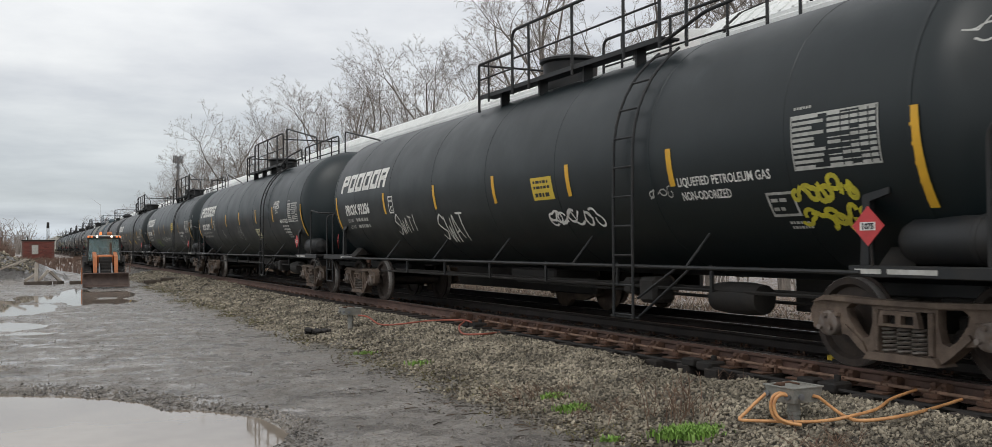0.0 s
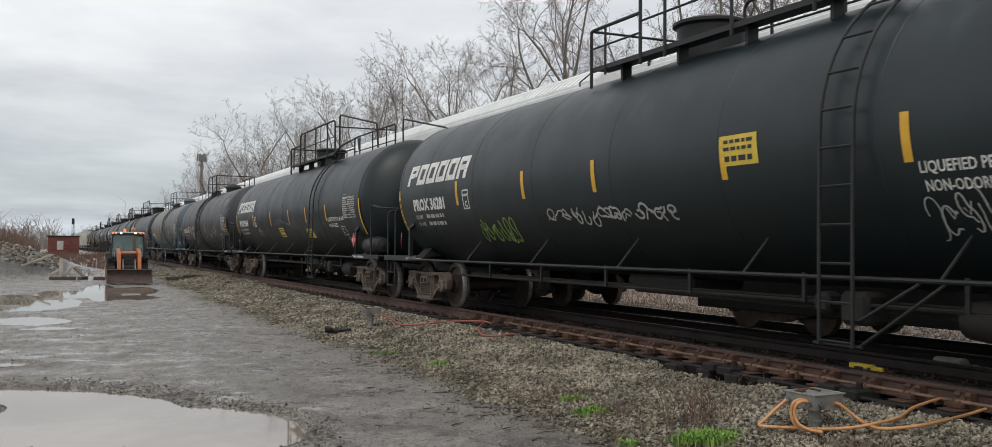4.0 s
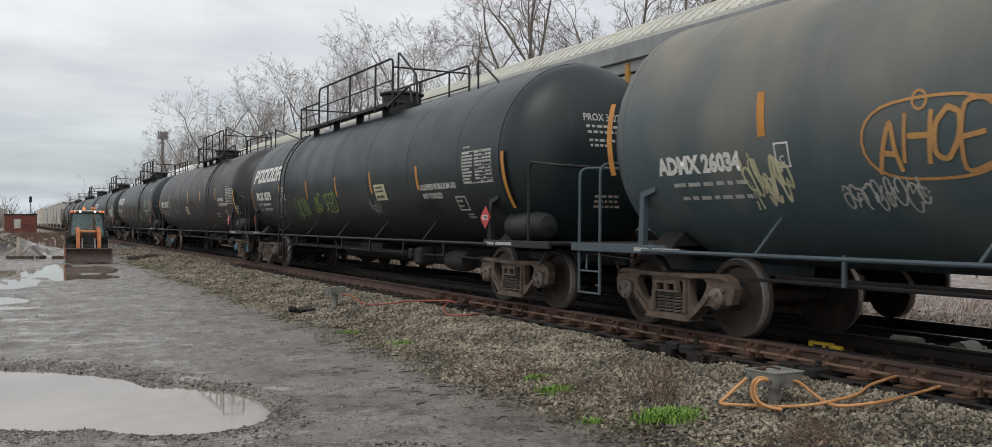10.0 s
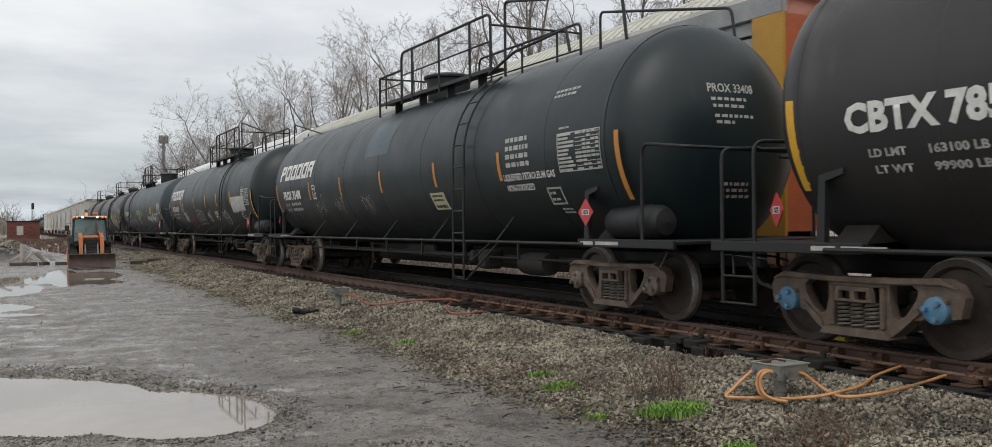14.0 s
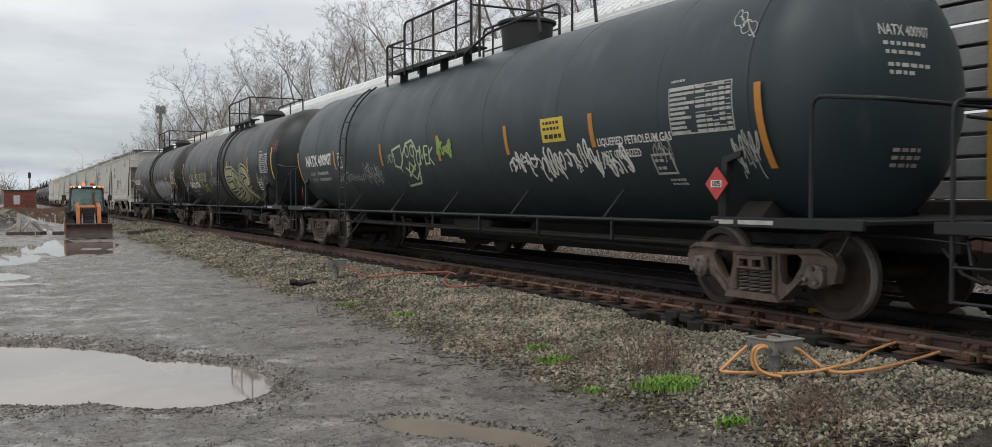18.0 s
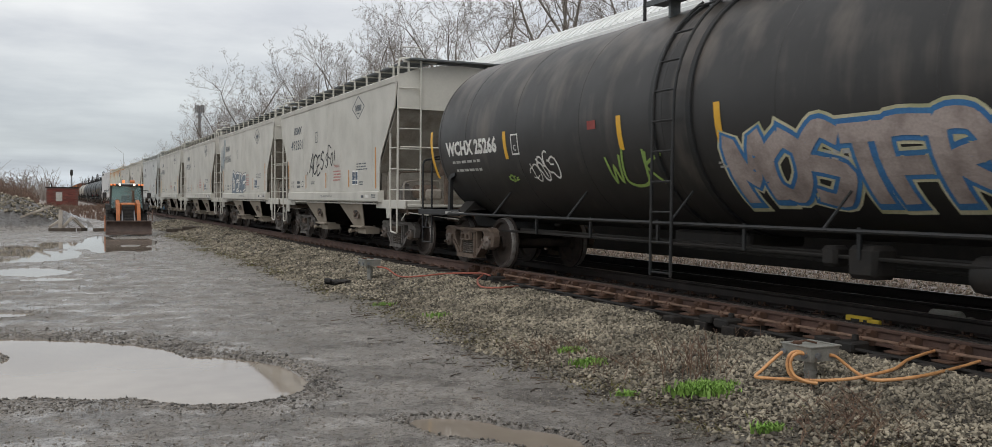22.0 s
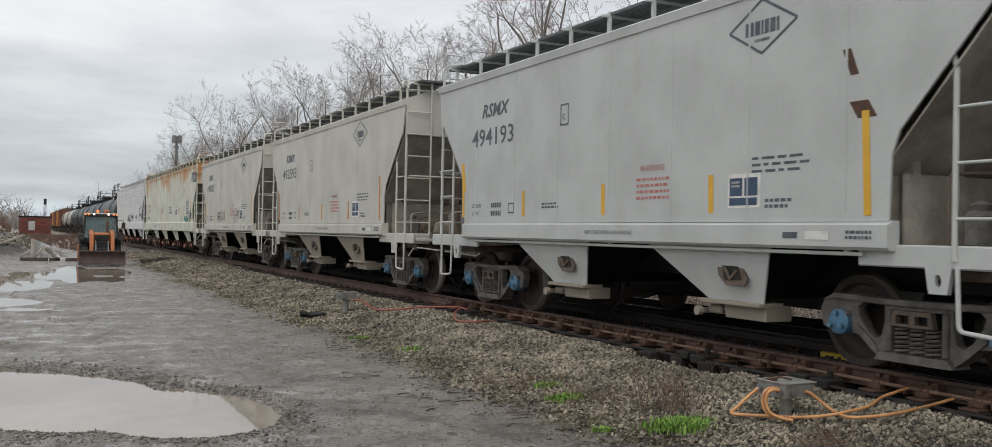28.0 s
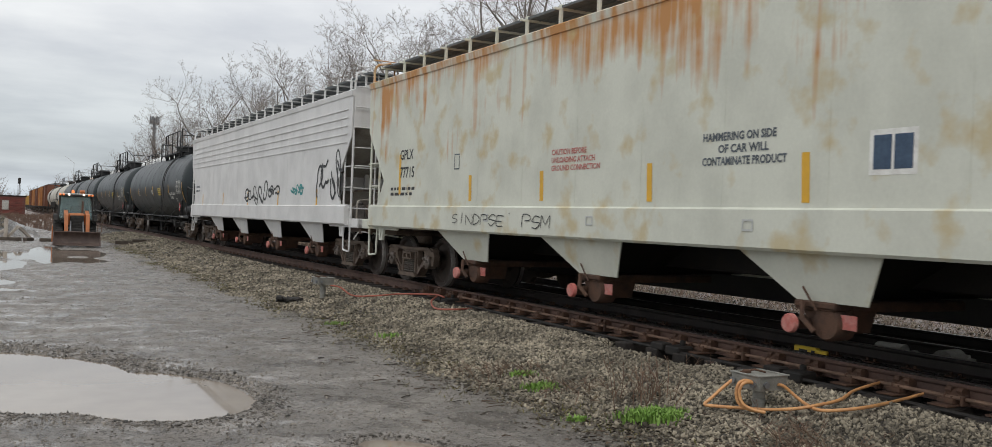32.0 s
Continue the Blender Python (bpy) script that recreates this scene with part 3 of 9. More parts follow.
def ground_material():
    m = bpy.data.materials.new("wet_gravel_ground")
    m.use_nodes = True
    n, l = m.node_tree.nodes, m.node_tree.links
    p = n["Principled BSDF"]
    tc = n.new("ShaderNodeTexCoord")
    sp = n.new("ShaderNodeSeparateXYZ")
    l.new(tc.outputs["Object"], sp.inputs[0])

    def noise_at(s, d=5, r=0.6):
        t = n.new("ShaderNodeTexNoise")
        t.inputs["Scale"].default_value, t.inputs["Detail"].default_value, t.inputs["Roughness"].default_value = s, d, r
        l.new(tc.outputs["Object"], t.inputs["Vector"])
        return t.outputs[0]

    def rng(src, a, b, c=0.0, d=1.0):
        t = n.new("ShaderNodeMapRange")
        for i, q in zip((1, 2, 3, 4), (a, b, c, d)):
            t.inputs[i].default_value = q
        l.new(src, t.inputs[0])
        return t.outputs[0]

    def mixc(fac, a, b):
        t = n.new("ShaderNodeMix")
        t.data_type = "RGBA"
        l.new(fac, t.inputs[0])
        for i, q in ((6, a), (7, b)):
            if isinstance(q, tuple):
                t.inputs[i].default_value = (*q, 1)
            else:
                l.new(q, t.inputs[i])
        return t.outputs[2]

    vor = n.new("ShaderNodeTexVoronoi")
    vor.inputs["Scale"].default_value = 55
    l.new(tc.outputs["Object"], vor.inputs["Vector"])
    grit = noise_at(26, 6, 0.75)
    fine = noise_at(110, 3, 0.7)
    patch = noise_at(0.55, 6, 0.62)
    damp = noise_at(1.7, 5, 0.6)
    dirt = mixc(rng(patch, 0.40, 0.60), (0.174, 0.156, 0.137), (0.298, 0.271, 0.242))
    dirt = mixc(rng(vor.outputs["Distance"], 0.1, 0.55, 0.0, 0.45), dirt, (0.27, 0.255, 0.235))
    dirt = mixc(rng(damp, 0.47, 0.64, 0.0, 0.50), dirt, (0.078, 0.069, 0.060))
    dirt = mixc(rng(grit, 0.52, 0.61, 0.0, 0.90), dirt, (0.042, 0.037, 0.032))
    crust = noise_at(4.5, 6, 0.7)
    dirt = mixc(rng(crust, 0.53, 0.62, 0.0, 0.45), dirt, (0.27, 0.25, 0.228))
    dirt = mixc(rng(crust, 0.47, 0.38, 0.0, 0.40), dirt, (0.075, 0.066, 0.058))
    stone = mixc(rng(grit, 0.35, 0.68), (0.045, 0.039, 0.032), (0.15, 0.13, 0.10))
    vor2 = n.new("ShaderNodeTexVoronoi")
    vor2.inputs["Scale"].default_value = 17
    l.new(tc.outputs["Object"], vor2.inputs["Vector"])
    stone = mixc(rng(vor2.outputs["Distance"], 0.25, 0.75, 0.0, 0.8), stone, (0.04, 0.036, 0.033))
    moss = mixc(rng(grit, 0.3, 0.7), (0.075, 0.07, 0.035), (0.15, 0.13, 0.08))
    # shoulder of stones by the track, moss and dead grass along its foot
    add = n.new("ShaderNodeMath")
    add.operation = "ADD"
    l.new(sp.outputs[0], add.inputs[0])
    wob = rng(noise_at(0.8, 4), 0.3, 0.7, -0.35, 0.35)
    l.new(wob, add.inputs[1])
    shoulder = rng(add.outputs[0], 4.75, 5.25)
    col = mixc(rng(add.outputs[0], 4.2, 4.7, 0.0, 0.35), dirt, moss)
    col = mixc(shoulder, col, stone)
    # near-black from the trench inwards: the trains' shade is painted into the ground
    bed_shade = mixc(rng(grit, 0.35, 0.68), (0.009, 0.008, 0.0075), (0.028, 0.025, 0.023))
    col = mixc(rng(sp.outputs[0], 6.86, 7.02), col, bed_shade)
    col = mixc(rng(add.outputs[0], 13.0, 13.6), col, stone)
    far_soil = mixc(rng(patch, 0.35, 0.65), (0.17, 0.13, 0.105), (0.25, 0.20, 0.16))
    col = mixc(rng(add.outputs[0], 13.4, 14.4), col, far_soil)
    heap = mixc(rng(grit, 0.35, 0.68), (0.05, 0.048, 0.045), (0.15, 0.14, 0.13))
    hz = rng(sp.outputs[2], 0.12, 0.3)
    lf = rng(sp.outputs[0], 0.5, 2.5, 1.0, 0.0)
    hm = n.new("ShaderNodeMath")
    hm.operation = "MULTIPLY"
    l.new(hz, hm.inputs[0])
    l.new(lf, hm.inputs[1])
    col = mixc(hm.outputs[0], col, heap)
    yl = rng(sp.outputs[1], 66, 80)
    col = mixc(yl, col, far_soil)
    hs = n.new("ShaderNodeHueSaturation")
    l.new(col, hs.inputs["Color"])
    l.new(rng(fine, 0.25, 0.75, 0.45, 1.55), hs.inputs["Value"])
    l.new(hs.outputs[0], p.inputs["Base Color"])
    # thin films of water in the hollows, drier crust between
    film = rng(noise_at(1.3, 10, 0.72), 0.49, 0.60)
    yard = rng(add.outputs[0], 4.2, 3.6)
    fm = n.new("ShaderNodeMath")
    fm.operation = "MULTIPLY"
    l.new(film, fm.inputs[0])
    l.new(yard, fm.inputs[1])
    rgh = n.new("ShaderNodeMix")
    l.new(fm.outputs[0], rgh.inputs[0])
    l.new(rng(damp, 0.42, 0.58, 0.70, 0.24), rgh.inputs[2])
    rgh.inputs[3].default_value = 0.12
    l.new(rgh.outputs[0], p.inputs["Roughness"])
    p.inputs["Specular IOR Level"].default_value = 0.45
    b0 = n.new("ShaderNodeBump")
    b0.inputs["Distance"].default_value = 0.06
    l.new(rng(fm.outputs[0], 0.0, 1.0, 0.75, 0.06), b0.inputs["Strength"])
    l.new(noise_at(11, 6, 0.7), b0.inputs["Height"])
    b1 = n.new("ShaderNodeBump")
    l.new(b0.outputs[0], b1.inputs["Normal"])
    b1.inputs["Distance"].default_value = 0.02
    l.new(rng(fm.outputs[0], 0.0, 1.0, 0.85, 0.08), b1.inputs["Strength"])
    l.new(grit, b1.inputs["Height"])
    b2 = n.new("ShaderNodeBump")
    b2.inputs["Distance"].default_value = 0.012
    l.new(rng(fm.outputs[0], 0.0, 1.0, 0.5, 0.05), b2.inputs["Strength"])
    l.new(vor.outputs["Distance"], b2.inputs["Height"])
    l.new(b1.outputs[0], b2.inputs["Normal"])
    l.new(b2.outputs[0], p.inputs["Normal"])
    return m


xs = steps(-1500, 1800, -2.6, 7.6, 0.06, 1.10)
ys = steps(-120, 3500, 4.6, 14.0, 0.06, 1.024)
gx, gy = np.meshgrid(xs, ys)
gz = height(gx, gy)
nx, ny = len(xs), len(ys)
me = bpy.data.meshes.new("ground")
idx = np.arange(nx * ny).reshape(ny, nx)
quads = np.stack([idx[:-1, :-1], idx[:-1, 1:], idx[1:, 1:], idx[1:, :-1]], -1).reshape(-1, 4)
me.vertices.add(nx * ny)
me.vertices.foreach_set("co", np.stack([gx, gy, gz], -1).ravel().astype(np.float32))
me.loops.add(quads.size)
me.loops.foreach_set("vertex_index", quads.ravel().astype(np.int32))
me.polygons.add(len(quads))
me.polygons.foreach_set("loop_start", np.arange(0, quads.size, 4, dtype=np.int32))
me.polygons.foreach_set("use_smooth", np.ones(len(quads), dtype=bool))
me.update(calc_edges=True)
me.materials.append(ground_material())
tagged(new("ground", me), "wet grey gravel yard with stone shoulder along the railway", "ground", kind="structure")


def water_material():
    m = bpy.data.materials.new("puddle_water")
    m.use_nodes = True
    n, l = m.node_tree.nodes, m.node_tree.links
    p = n["Principled BSDF"]
    tc = n.new("ShaderNodeTexCoord")
    t = n.new("ShaderNodeTexNoise")
    t.inputs["Scale"].default_value = 3.0
    l.new(tc.outputs["Object"], t.inputs["Vector"])
    mx = n.new("ShaderNodeMix")
    mx.data_type = "RGBA"
    l.new(t.outputs[0], mx.inputs[0])
    mx.inputs[6].default_value, mx.inputs[7].default_value = (0.30, 0.255, 0.205, 1), (0.22, 0.185, 0.15, 1)
    l.new(mx.outputs[2], p.inputs["Base Color"])
    p.inputs["Roughness"].default_value = 0.03
    p.inputs["IOR"].default_value = 1.33
    p.inputs["Specular IOR Level"].default_value = 0.9
    b = n.new("ShaderNodeBump")
    b.inputs["Strength"].default_value, b.inputs["Distance"].default_value = 0.03, 0.01
    l.new(t.outputs[0], b.inputs["Height"])
    l.new(b.outputs[0], p.inputs["Normal"])
    return m


M_WATER = water_material()
ws = Mesh().add([(-8, 3.5, -0.006), (4.2, 3.5, -0.006), (4.2, 47, -0.006), (-8, 47, -0.006)], [(0, 1, 2, 3)])
tagged(new("water", ws.data("water", M_WATER, 0)), "still brown rainwater lying in shallow puddles", "water", kind="structure")


# rails: head, web and foot
def rail_profile(k=1.0):
    half = [(0.036, 0.0), (0.037, -0.030), (0.030, -0.040), (0.009, -0.052), (0.009, -0.140), (0.03, -0.158), (0.070, -0.166), (0.070, -0.178)]
    return [(x * k, z * k) for x, z in half] + [(-x * k, z * k) for x, z in reversed(half)]


def rail(x, y0, y1, parent, name="rail", RAIL=RAIL, paint=None):
    pr = rail_profile()
    ms = Mesh()
    n = len(pr)
    cuts = [y0 + (y1 - y0) * i / 8 for i in range(9)]
    vs = [(x + p[0], y, RAIL + p[1]) for y in cuts for p in pr]
    fs = [(i * n + k, i * n + (k + 1) % n, (i + 1) * n + (k + 1) % n, (i + 1) * n + k) for i in range(8) for k in range(n)]
    fs += [tuple(range(n)), tuple(reversed(range(8 * n, 9 * n)))]
    ms.add(vs, fs)
    ob = part(name, ms, paint or M_RAIL, parent, "brown rusted rail with a worn bright head" if paint is None else "rail darkened for shade, with a worn head")
    strip = Mesh().add([(x - 0.030, y0, RAIL + 0.0008), (x + 0.030, y0, RAIL + 0.0008), (x + 0.030, y1, RAIL + 0.0008), (x - 0.030, y1, RAIL + 0.0008)], [(0, 1, 2, 3)])
    part("running_band", strip, M_RAILTOP, ob)
    return ob


def tie_mesh():
    return Mesh().box(0, 0, -0.089, 2.6, 0.23, 0.178, 0.012).data("tie", M_TIE, 30)


TIE = tie_mesh()
for name, cx, label in (("track_near", NEAR, "railway track with switch rail braces and heater pipes"), ("track_far", FAR, "second railway track on ballast darkened for shade")):
    tr = thing(name, label, "railway track", kind="structure")
    low = 0.0 if cx == NEAR else DROP
    for s in (-1, 1):
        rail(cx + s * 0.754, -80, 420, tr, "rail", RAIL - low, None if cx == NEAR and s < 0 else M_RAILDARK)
    k = 0
    rng = random.Random(5)
    rest = Mesh()
    for i in range(-40, 560):
        y = i * 0.545
        if 3.0 < y < 84 and k < 150:
            ob = new("tie", TIE)
            ob.parent = tr
            ob.matrix_basis = pose(cx + rng.uniform(-0.04, 0.04), y + rng.uniform(-0.02, 0.02), RAIL - low - 0.185, 0, 0, rng.uniform(-0.8, 0.8))
            k += 1
        else:
            rest.box(cx, y, RAIL - low - 0.185 - 0.089, 2.6, 0.23, 0.178)
    tagged(part("far_ties", rest, M_TIE, tr, "tarred timber ties further along the line"), kind="stuff")
track_near = bpy.data.objects["track_near"]

# spikes and plates on both near rails, braces and bolted chairs on the switch
plate = Mesh().box(0, 0, 0, 0.34, 0.19, 0.018, 0.004)
for sx in (-0.105, 0.105):
    plate.box(sx, 0.05, 0.02, 0.03, 0.03, 0.04, 0.005)
    plate.box(sx, -0.05, 0.02, 0.03, 0.03, 0.04, 0.005)
PLATE = plate.data("tie_plate", M_RUST)
br = Mesh()
br.plate([[(-0.16, 0.0), (-0.02, 0.0), (0.06, 0.10), (0.03, 0.14), (-0.03, 0.12), (-0.10, 0.05), (-0.16, 0.045)]], -0.035, 0.035, "y")
for ky in (-0.055, 0.055):
    br.plate([[(-0.02, 0.0), (0.055, 0.0), (0.055, 0.13), (0.03, 0.145), (-0.04, 0.12), (-0.07, 0.06), (-0.07, 0.0)]], ky - 0.028, ky + 0.028, "y")
    br.lathe([(0.030, -0.03), (0.036, 0.0), (0.030, 0.03)], 8, "y", (-0.035, ky, 0.118))
br.box(-0.12, 0, 0.035, 0.11, 0.16, 0.05, 0.008)
br.lathe([(0.022, 0.05), (0.022, 0.085), (0.012, 0.085), (0.012, 0.10)], 6, "z", (-0.12, 0.035, 0))
br.lathe([(0.022, 0.05), (0.022, 0.08)], 6, "z", (-0.12, -0.035, 0))
br.box(-0.06, 0, 0.0, 0.42, 0.20, 0.02, 0.004)
BRACE = br.data("rail_brace", M_RUST)
for i in range(4, 80):
    y = i * 0.545
    for s in (-1, 1):
        if y < 17 and s < 0:
            ob = new("rail_brace", BRACE)
            ob.matrix_basis = pose(NEAR - 0.754 - 0.055, y, RAIL - 0.172)
        else:
            ob = new("tie_plate", PLATE)
            ob.matrix_basis = pose(NEAR + s * 0.754, y, RAIL - 0.176)
        ob.parent = track_near
# switch heater pipes beside the near rail and a pulled-in switch point inside it
hp = Mesh()
hp.tube([(NEAR - 0.925, 15.4, RAIL - 0.095), (NEAR - 0.925, 9.8, RAIL - 0.10), (NEAR - 0.93, 4.0, RAIL - 0.105)], 0.018, 8)
part("heater_pipe", hp, M_PIPE, track_near, "rusty switch heater pipe along the rail")
hp = Mesh()
hp.tube([(NEAR - 1.17, 14.6, RAIL - 0.175), (NEAR - 1.19, 9.0, RAIL - 0.18), (NEAR - 1.18, 3.5, RAIL - 0.19)], 0.020, 8)
part("heater_pipe", hp, M_DARK, track_near)
for y in np.arange(4.4, 15.2, 0.9):
    c = Mesh().box(NEAR - 0.92, float(y), RAIL - 0.12, 0.10, 0.04, 0.09, 0.008)
    part("pipe_clamp", c, M_RUST, track_near)
for k, y in enumerate((15.3, 8.9, 7.0)):
    b = Mesh().box(0, 0, 0, 0.26, 0.24, 0.11, 0.02)
    b.box(-0.03, 0.28, 0.02, 0.16, 0.22, 0.09, 0.015)
    b.lathe([(0.035, 0.06), (0.035, 0.11), (0.0, 0.12)], 10, "z", (0.05, 0.0, 0))
    part("heater_burner", b, M_DARK, track_near, "black iron heater burner box", pose(NEAR - 1.12, y, RAIL - 0.17, 0, 0, 4))
sp = Mesh()
pr = rail_profile(0.93)
n = len(pr)
vs = []
for y, off in ((4.0, 0.20), (9.0, 0.14), (15.2, 0.085)):
    vs += [(NEAR - 0.754 + off + p[0] * (0.6 if y > 15 else 1), y, RAIL - 0.004 + p[1]) for p in pr]
sp.add(vs, [(i * n + k, i * n + (k + 1) % n, (i + 1) * n + (k + 1) % n, (i + 1) * n + k) for i in range(2) for k in range(n)] + [tuple(range(n)), tuple(reversed(range(2 * n, 3 * n)))])
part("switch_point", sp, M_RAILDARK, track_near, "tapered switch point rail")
tg = Mesh().box(0, 0, 0, 0.07, 0.34, 0.09, 0.012)
tg.box(-0.02, -0.24, 0.0, 0.05, 0.16, 0.06, 0.01)
yt = part("lever_guard", tg, M_SIGNY, track_near, "yellow painted casting clamped inside the rail", pose(8.30, 7.95, 0.42, 0, 0, 2))
bar = Mesh().box(-0.038, 0.02, 0.0, 0.004, 0.12, 0.025).box(-0.038, -0.12, 0.0, 0.004, 0.05, 0.025)
part("stripe", bar, M_INK, yt)
for x, y, turn in ((10.05, 8.2, 8), (10.5, 7.72, 98)):
    ob = thing("junction_casting", "pale grey cast iron cover between the two tracks", "cable cover", at=(x, y, float(height(x, y)) - 0.02), turn=turn)
    part("base_plate", Mesh().box(0, 0, 0.03, 0.34, 0.62, 0.06, 0.012), M_CONC, ob)
    arch = [(-0.13, 0.055)] + [(-0.12 * math.cos(math.pi * k / 8), 0.07 + 0.10 * math.sin(math.pi * k / 8)) for k in range(9)] + [(0.13, 0.055)]
    part("cover", Mesh().plate([arch], -0.16, 0.20, "y"), M_CONC, ob)
    part("lug", Mesh().box(0, -0.25, 0.075, 0.22, 0.08, 0.05, 0.012), M_CONC, ob)

# loose ballast stones on the shoulder, thickest nearest the yard
rs = np.random.RandomState(11)
octa = np.array([(0.25, 0.1, 0.75), (1.1, 0.1, 0.1), (0.2, 0.95, -0.1), (-1.1, 0.2, 0.1), (-0.1, -0.95, 0.05), (-0.2, 0, -0.75)], float)
ofc = np.array([(0, 1, 2), (0, 2, 3), (0, 3, 4), (0, 4, 1), (5, 2, 1), (5, 3, 2), (5, 4, 3), (5, 1, 4)])


def stones(name, x0, x1, y0, y1, count, size, label, material, edge=True, power=1.0, shore=False):
    x = rs.uniform(x0, x1, count)
    y = y0 + (y1 - y0) * rs.uniform(0, 1, count) ** power
    if edge:
        keep = rs.uniform(0, 1, count) < smooth(-0.10, 0.75, x - verge(y) + 0.25 * rough(1.3 * x, 1.3 * y)) + 0.02
        dug = ((x > 6.62) & (y > 7.95) & (y < 9.8)) | ((x > 7.0) & (y < 28))
        keep &= ~dug | (rs.uniform(0, 1, count) < 0.15)
        x, y = x[keep], y[keep]
    if shore:
        w = wet(x, y)
        keep = (w > -0.45 * rs.uniform(0, 1, count)) & (w < 0.0)
        x, y = x[keep], y[keep]
    k = len(x)
    s = size * rs.uniform(0.55, 1.35, k) * (1 + 0.012 * np.clip(y - 10, 0, 40))
    z = height(x, y) + s * (rs.uniform(-0.45, 0.45, k) if size > 0.02 else rs.uniform(-0.35, 0.2, k))
    sv, sf = octa, ofc
    nv = len(sv)
    v = sv[None] * rs.uniform(0.5, 1.3, (k, nv, 1)) * (s[:, None, None] * rs.uniform(0.45, 1.3, (k, 1, 3)))
    a, b = rs.uniform(0, 6.28, k), rs.uniform(0, 6.28, k)
    ca, sa, cb, sb = np.cos(a), np.sin(a), np.cos(b), np.sin(b)
    v = np.stack([v[..., 0] * ca[:, None] - v[..., 1] * sa[:, None], v[..., 0] * sa[:, None] + v[..., 1] * ca[:, None], v[..., 2]], -1)
    v = np.stack([v[..., 0], v[..., 1] * cb[:, None] - v[..., 2] * sb[:, None], v[..., 1] * sb[:, None] + v[..., 2] * cb[:, None]], -1)
    v += np.stack([x, y, z], -1)[:, None]
    f = (sf[None] + nv * np.arange(k)[:, None, None]).reshape(-1)
    me = bpy.data.meshes.new(name)
    me.vertices.add(k * nv)
    me.vertices.foreach_set("co", v.reshape(-1).astype(np.float32))
    me.loops.add(len(f))
    me.loops.foreach_set("vertex_index", f.astype(np.int32))
    me.polygons.add(len(f) // 3)
    me.polygons.foreach_set("loop_start", np.arange(0, len(f), 3, dtype=np.int32))
    me.update(calc_edges=True)
    me.materials.append(material)
    return tagged(new(name, me), label, "gravel", kind="stuff")


stones("ballast", 4.3, 7.52, 4.2, 8.6, 30000, 0.0255, "loose grey-brown crushed stone on the track shoulder", M_STONE, power=1.0)
stones("ballast", 4.3, 7.52, 8.5, 13.2, 31000, 0.027, "loose grey-brown crushed stone on the track shoulder", M_STONE, power=1.1)
stones("ballast", 4.3, 7.52, 12.8, 27, 36000, 0.029, "loose grey-brown crushed stone on the track shoulder", M_STONE, power=1.2)
stones("ballast", 4.6, 7.5, 26, 62, 20000, 0.036, "loose grey-brown crushed stone on the track shoulder", M_STONE, power=1.3)
stones("ballast_bed", 7.66, 9.0, 4, 40, 5000, 0.030, "stone between the rails, darkened for shade", M_SHADESTONE, edge=False, power=1.4)
stones("ballast_bed", 9.2, 13.1, 5, 40, 6000, 0.032, "stone between the two tracks, darkened for shade", M_SHADESTONE, edge=False, power=1.4)
stones("ballast_bed", 13.1, 16.5, 6, 60, 7000, 0.040, "pale stone beyond the far track", M_STONE, edge=False)
stones("yard_gravel", -2.6, 4.7, 4.4, 40, 42000, 0.011, "small loose gravel scattered on the yard", M_GRIT, edge=False, power=2.6)
stones("shore_gravel", -2.5, 3.6, 5.0, 17, 60000, 0.0125, "small wet gravel along the edges of the puddles", M_GRIT, edge=False, shore=True)
stones("shore_gravel", -2.5, 4.2, 4.6, 15, 70000, 0.018, "coarse dark wet gravel round the puddles", M_GRITDARK, edge=False, shore=True)
stones("heap_stones", -9.0, 0.5, 54, 66, 5000, 0.06, "grey crushed stone on a heap", M_STONE, edge=False)

# ---- rolling stock ----
WHEEL_R = 0.457
TANK_R, TANK_Z = 1.55, 2.38   # above the rail


def lettering(text, size, shear=0.0, width=1.0, bold=0.0, mono=False):
    """The built-in font as flat triangles in the plane, from the baseline's left end."""
    cu = bpy.data.curves.new("lettering", "FONT")
    cu.body, cu.size, cu.shear = text, size, shear
    cu.offset = bold
    cu.resolution_u = 2
    cu.space_character = width
    ob = bpy.data.objects.new("lettering", cu)
    me = bpy.data.meshes.new_from_object(ob)
    bpy.data.objects.remove(ob)
    bpy.data.curves.remove(cu)
    return me


# strokes of a hand-drawn alphabet on a grid four wide and six high
HAND = {"A": "00 13 26 33 40;12 32", "B": "00 06 25 34 13;13 33 41 20 00", "C": "45 26 05 01 20 41", "D": "00 06 35 43 31 00", "E": "46 06 00 40;03 33", "F": "46 06 00;03 33", "G": "45 26 04 01 20 42 22",
        "H": "06 00;46 40;03 43", "I": "26 20", "J": "46 41 20 01", "K": "06 00;46 03 40", "L": "06 00 40", "M": "00 06 22 46 40", "N": "00 06 40 46", "O": "26 04 01 20 42 45 26", "P": "00 06 36 44 13", "R": "00 06 36 44 13 40",
        "S": "45 26 04 23 42 20 01", "T": "06 46;26 20", "U": "06 01 20 41 46", "V": "06 20 46", "W": "06 10 24 30 46", "X": "06 40;46 00", "Y": "06 23 46;23 20", "Z": "06 46 00 40", "9": "43 24 05 26 45 40", "!": "26 22;21 20", ".": "10 11", "'": "26 25"}


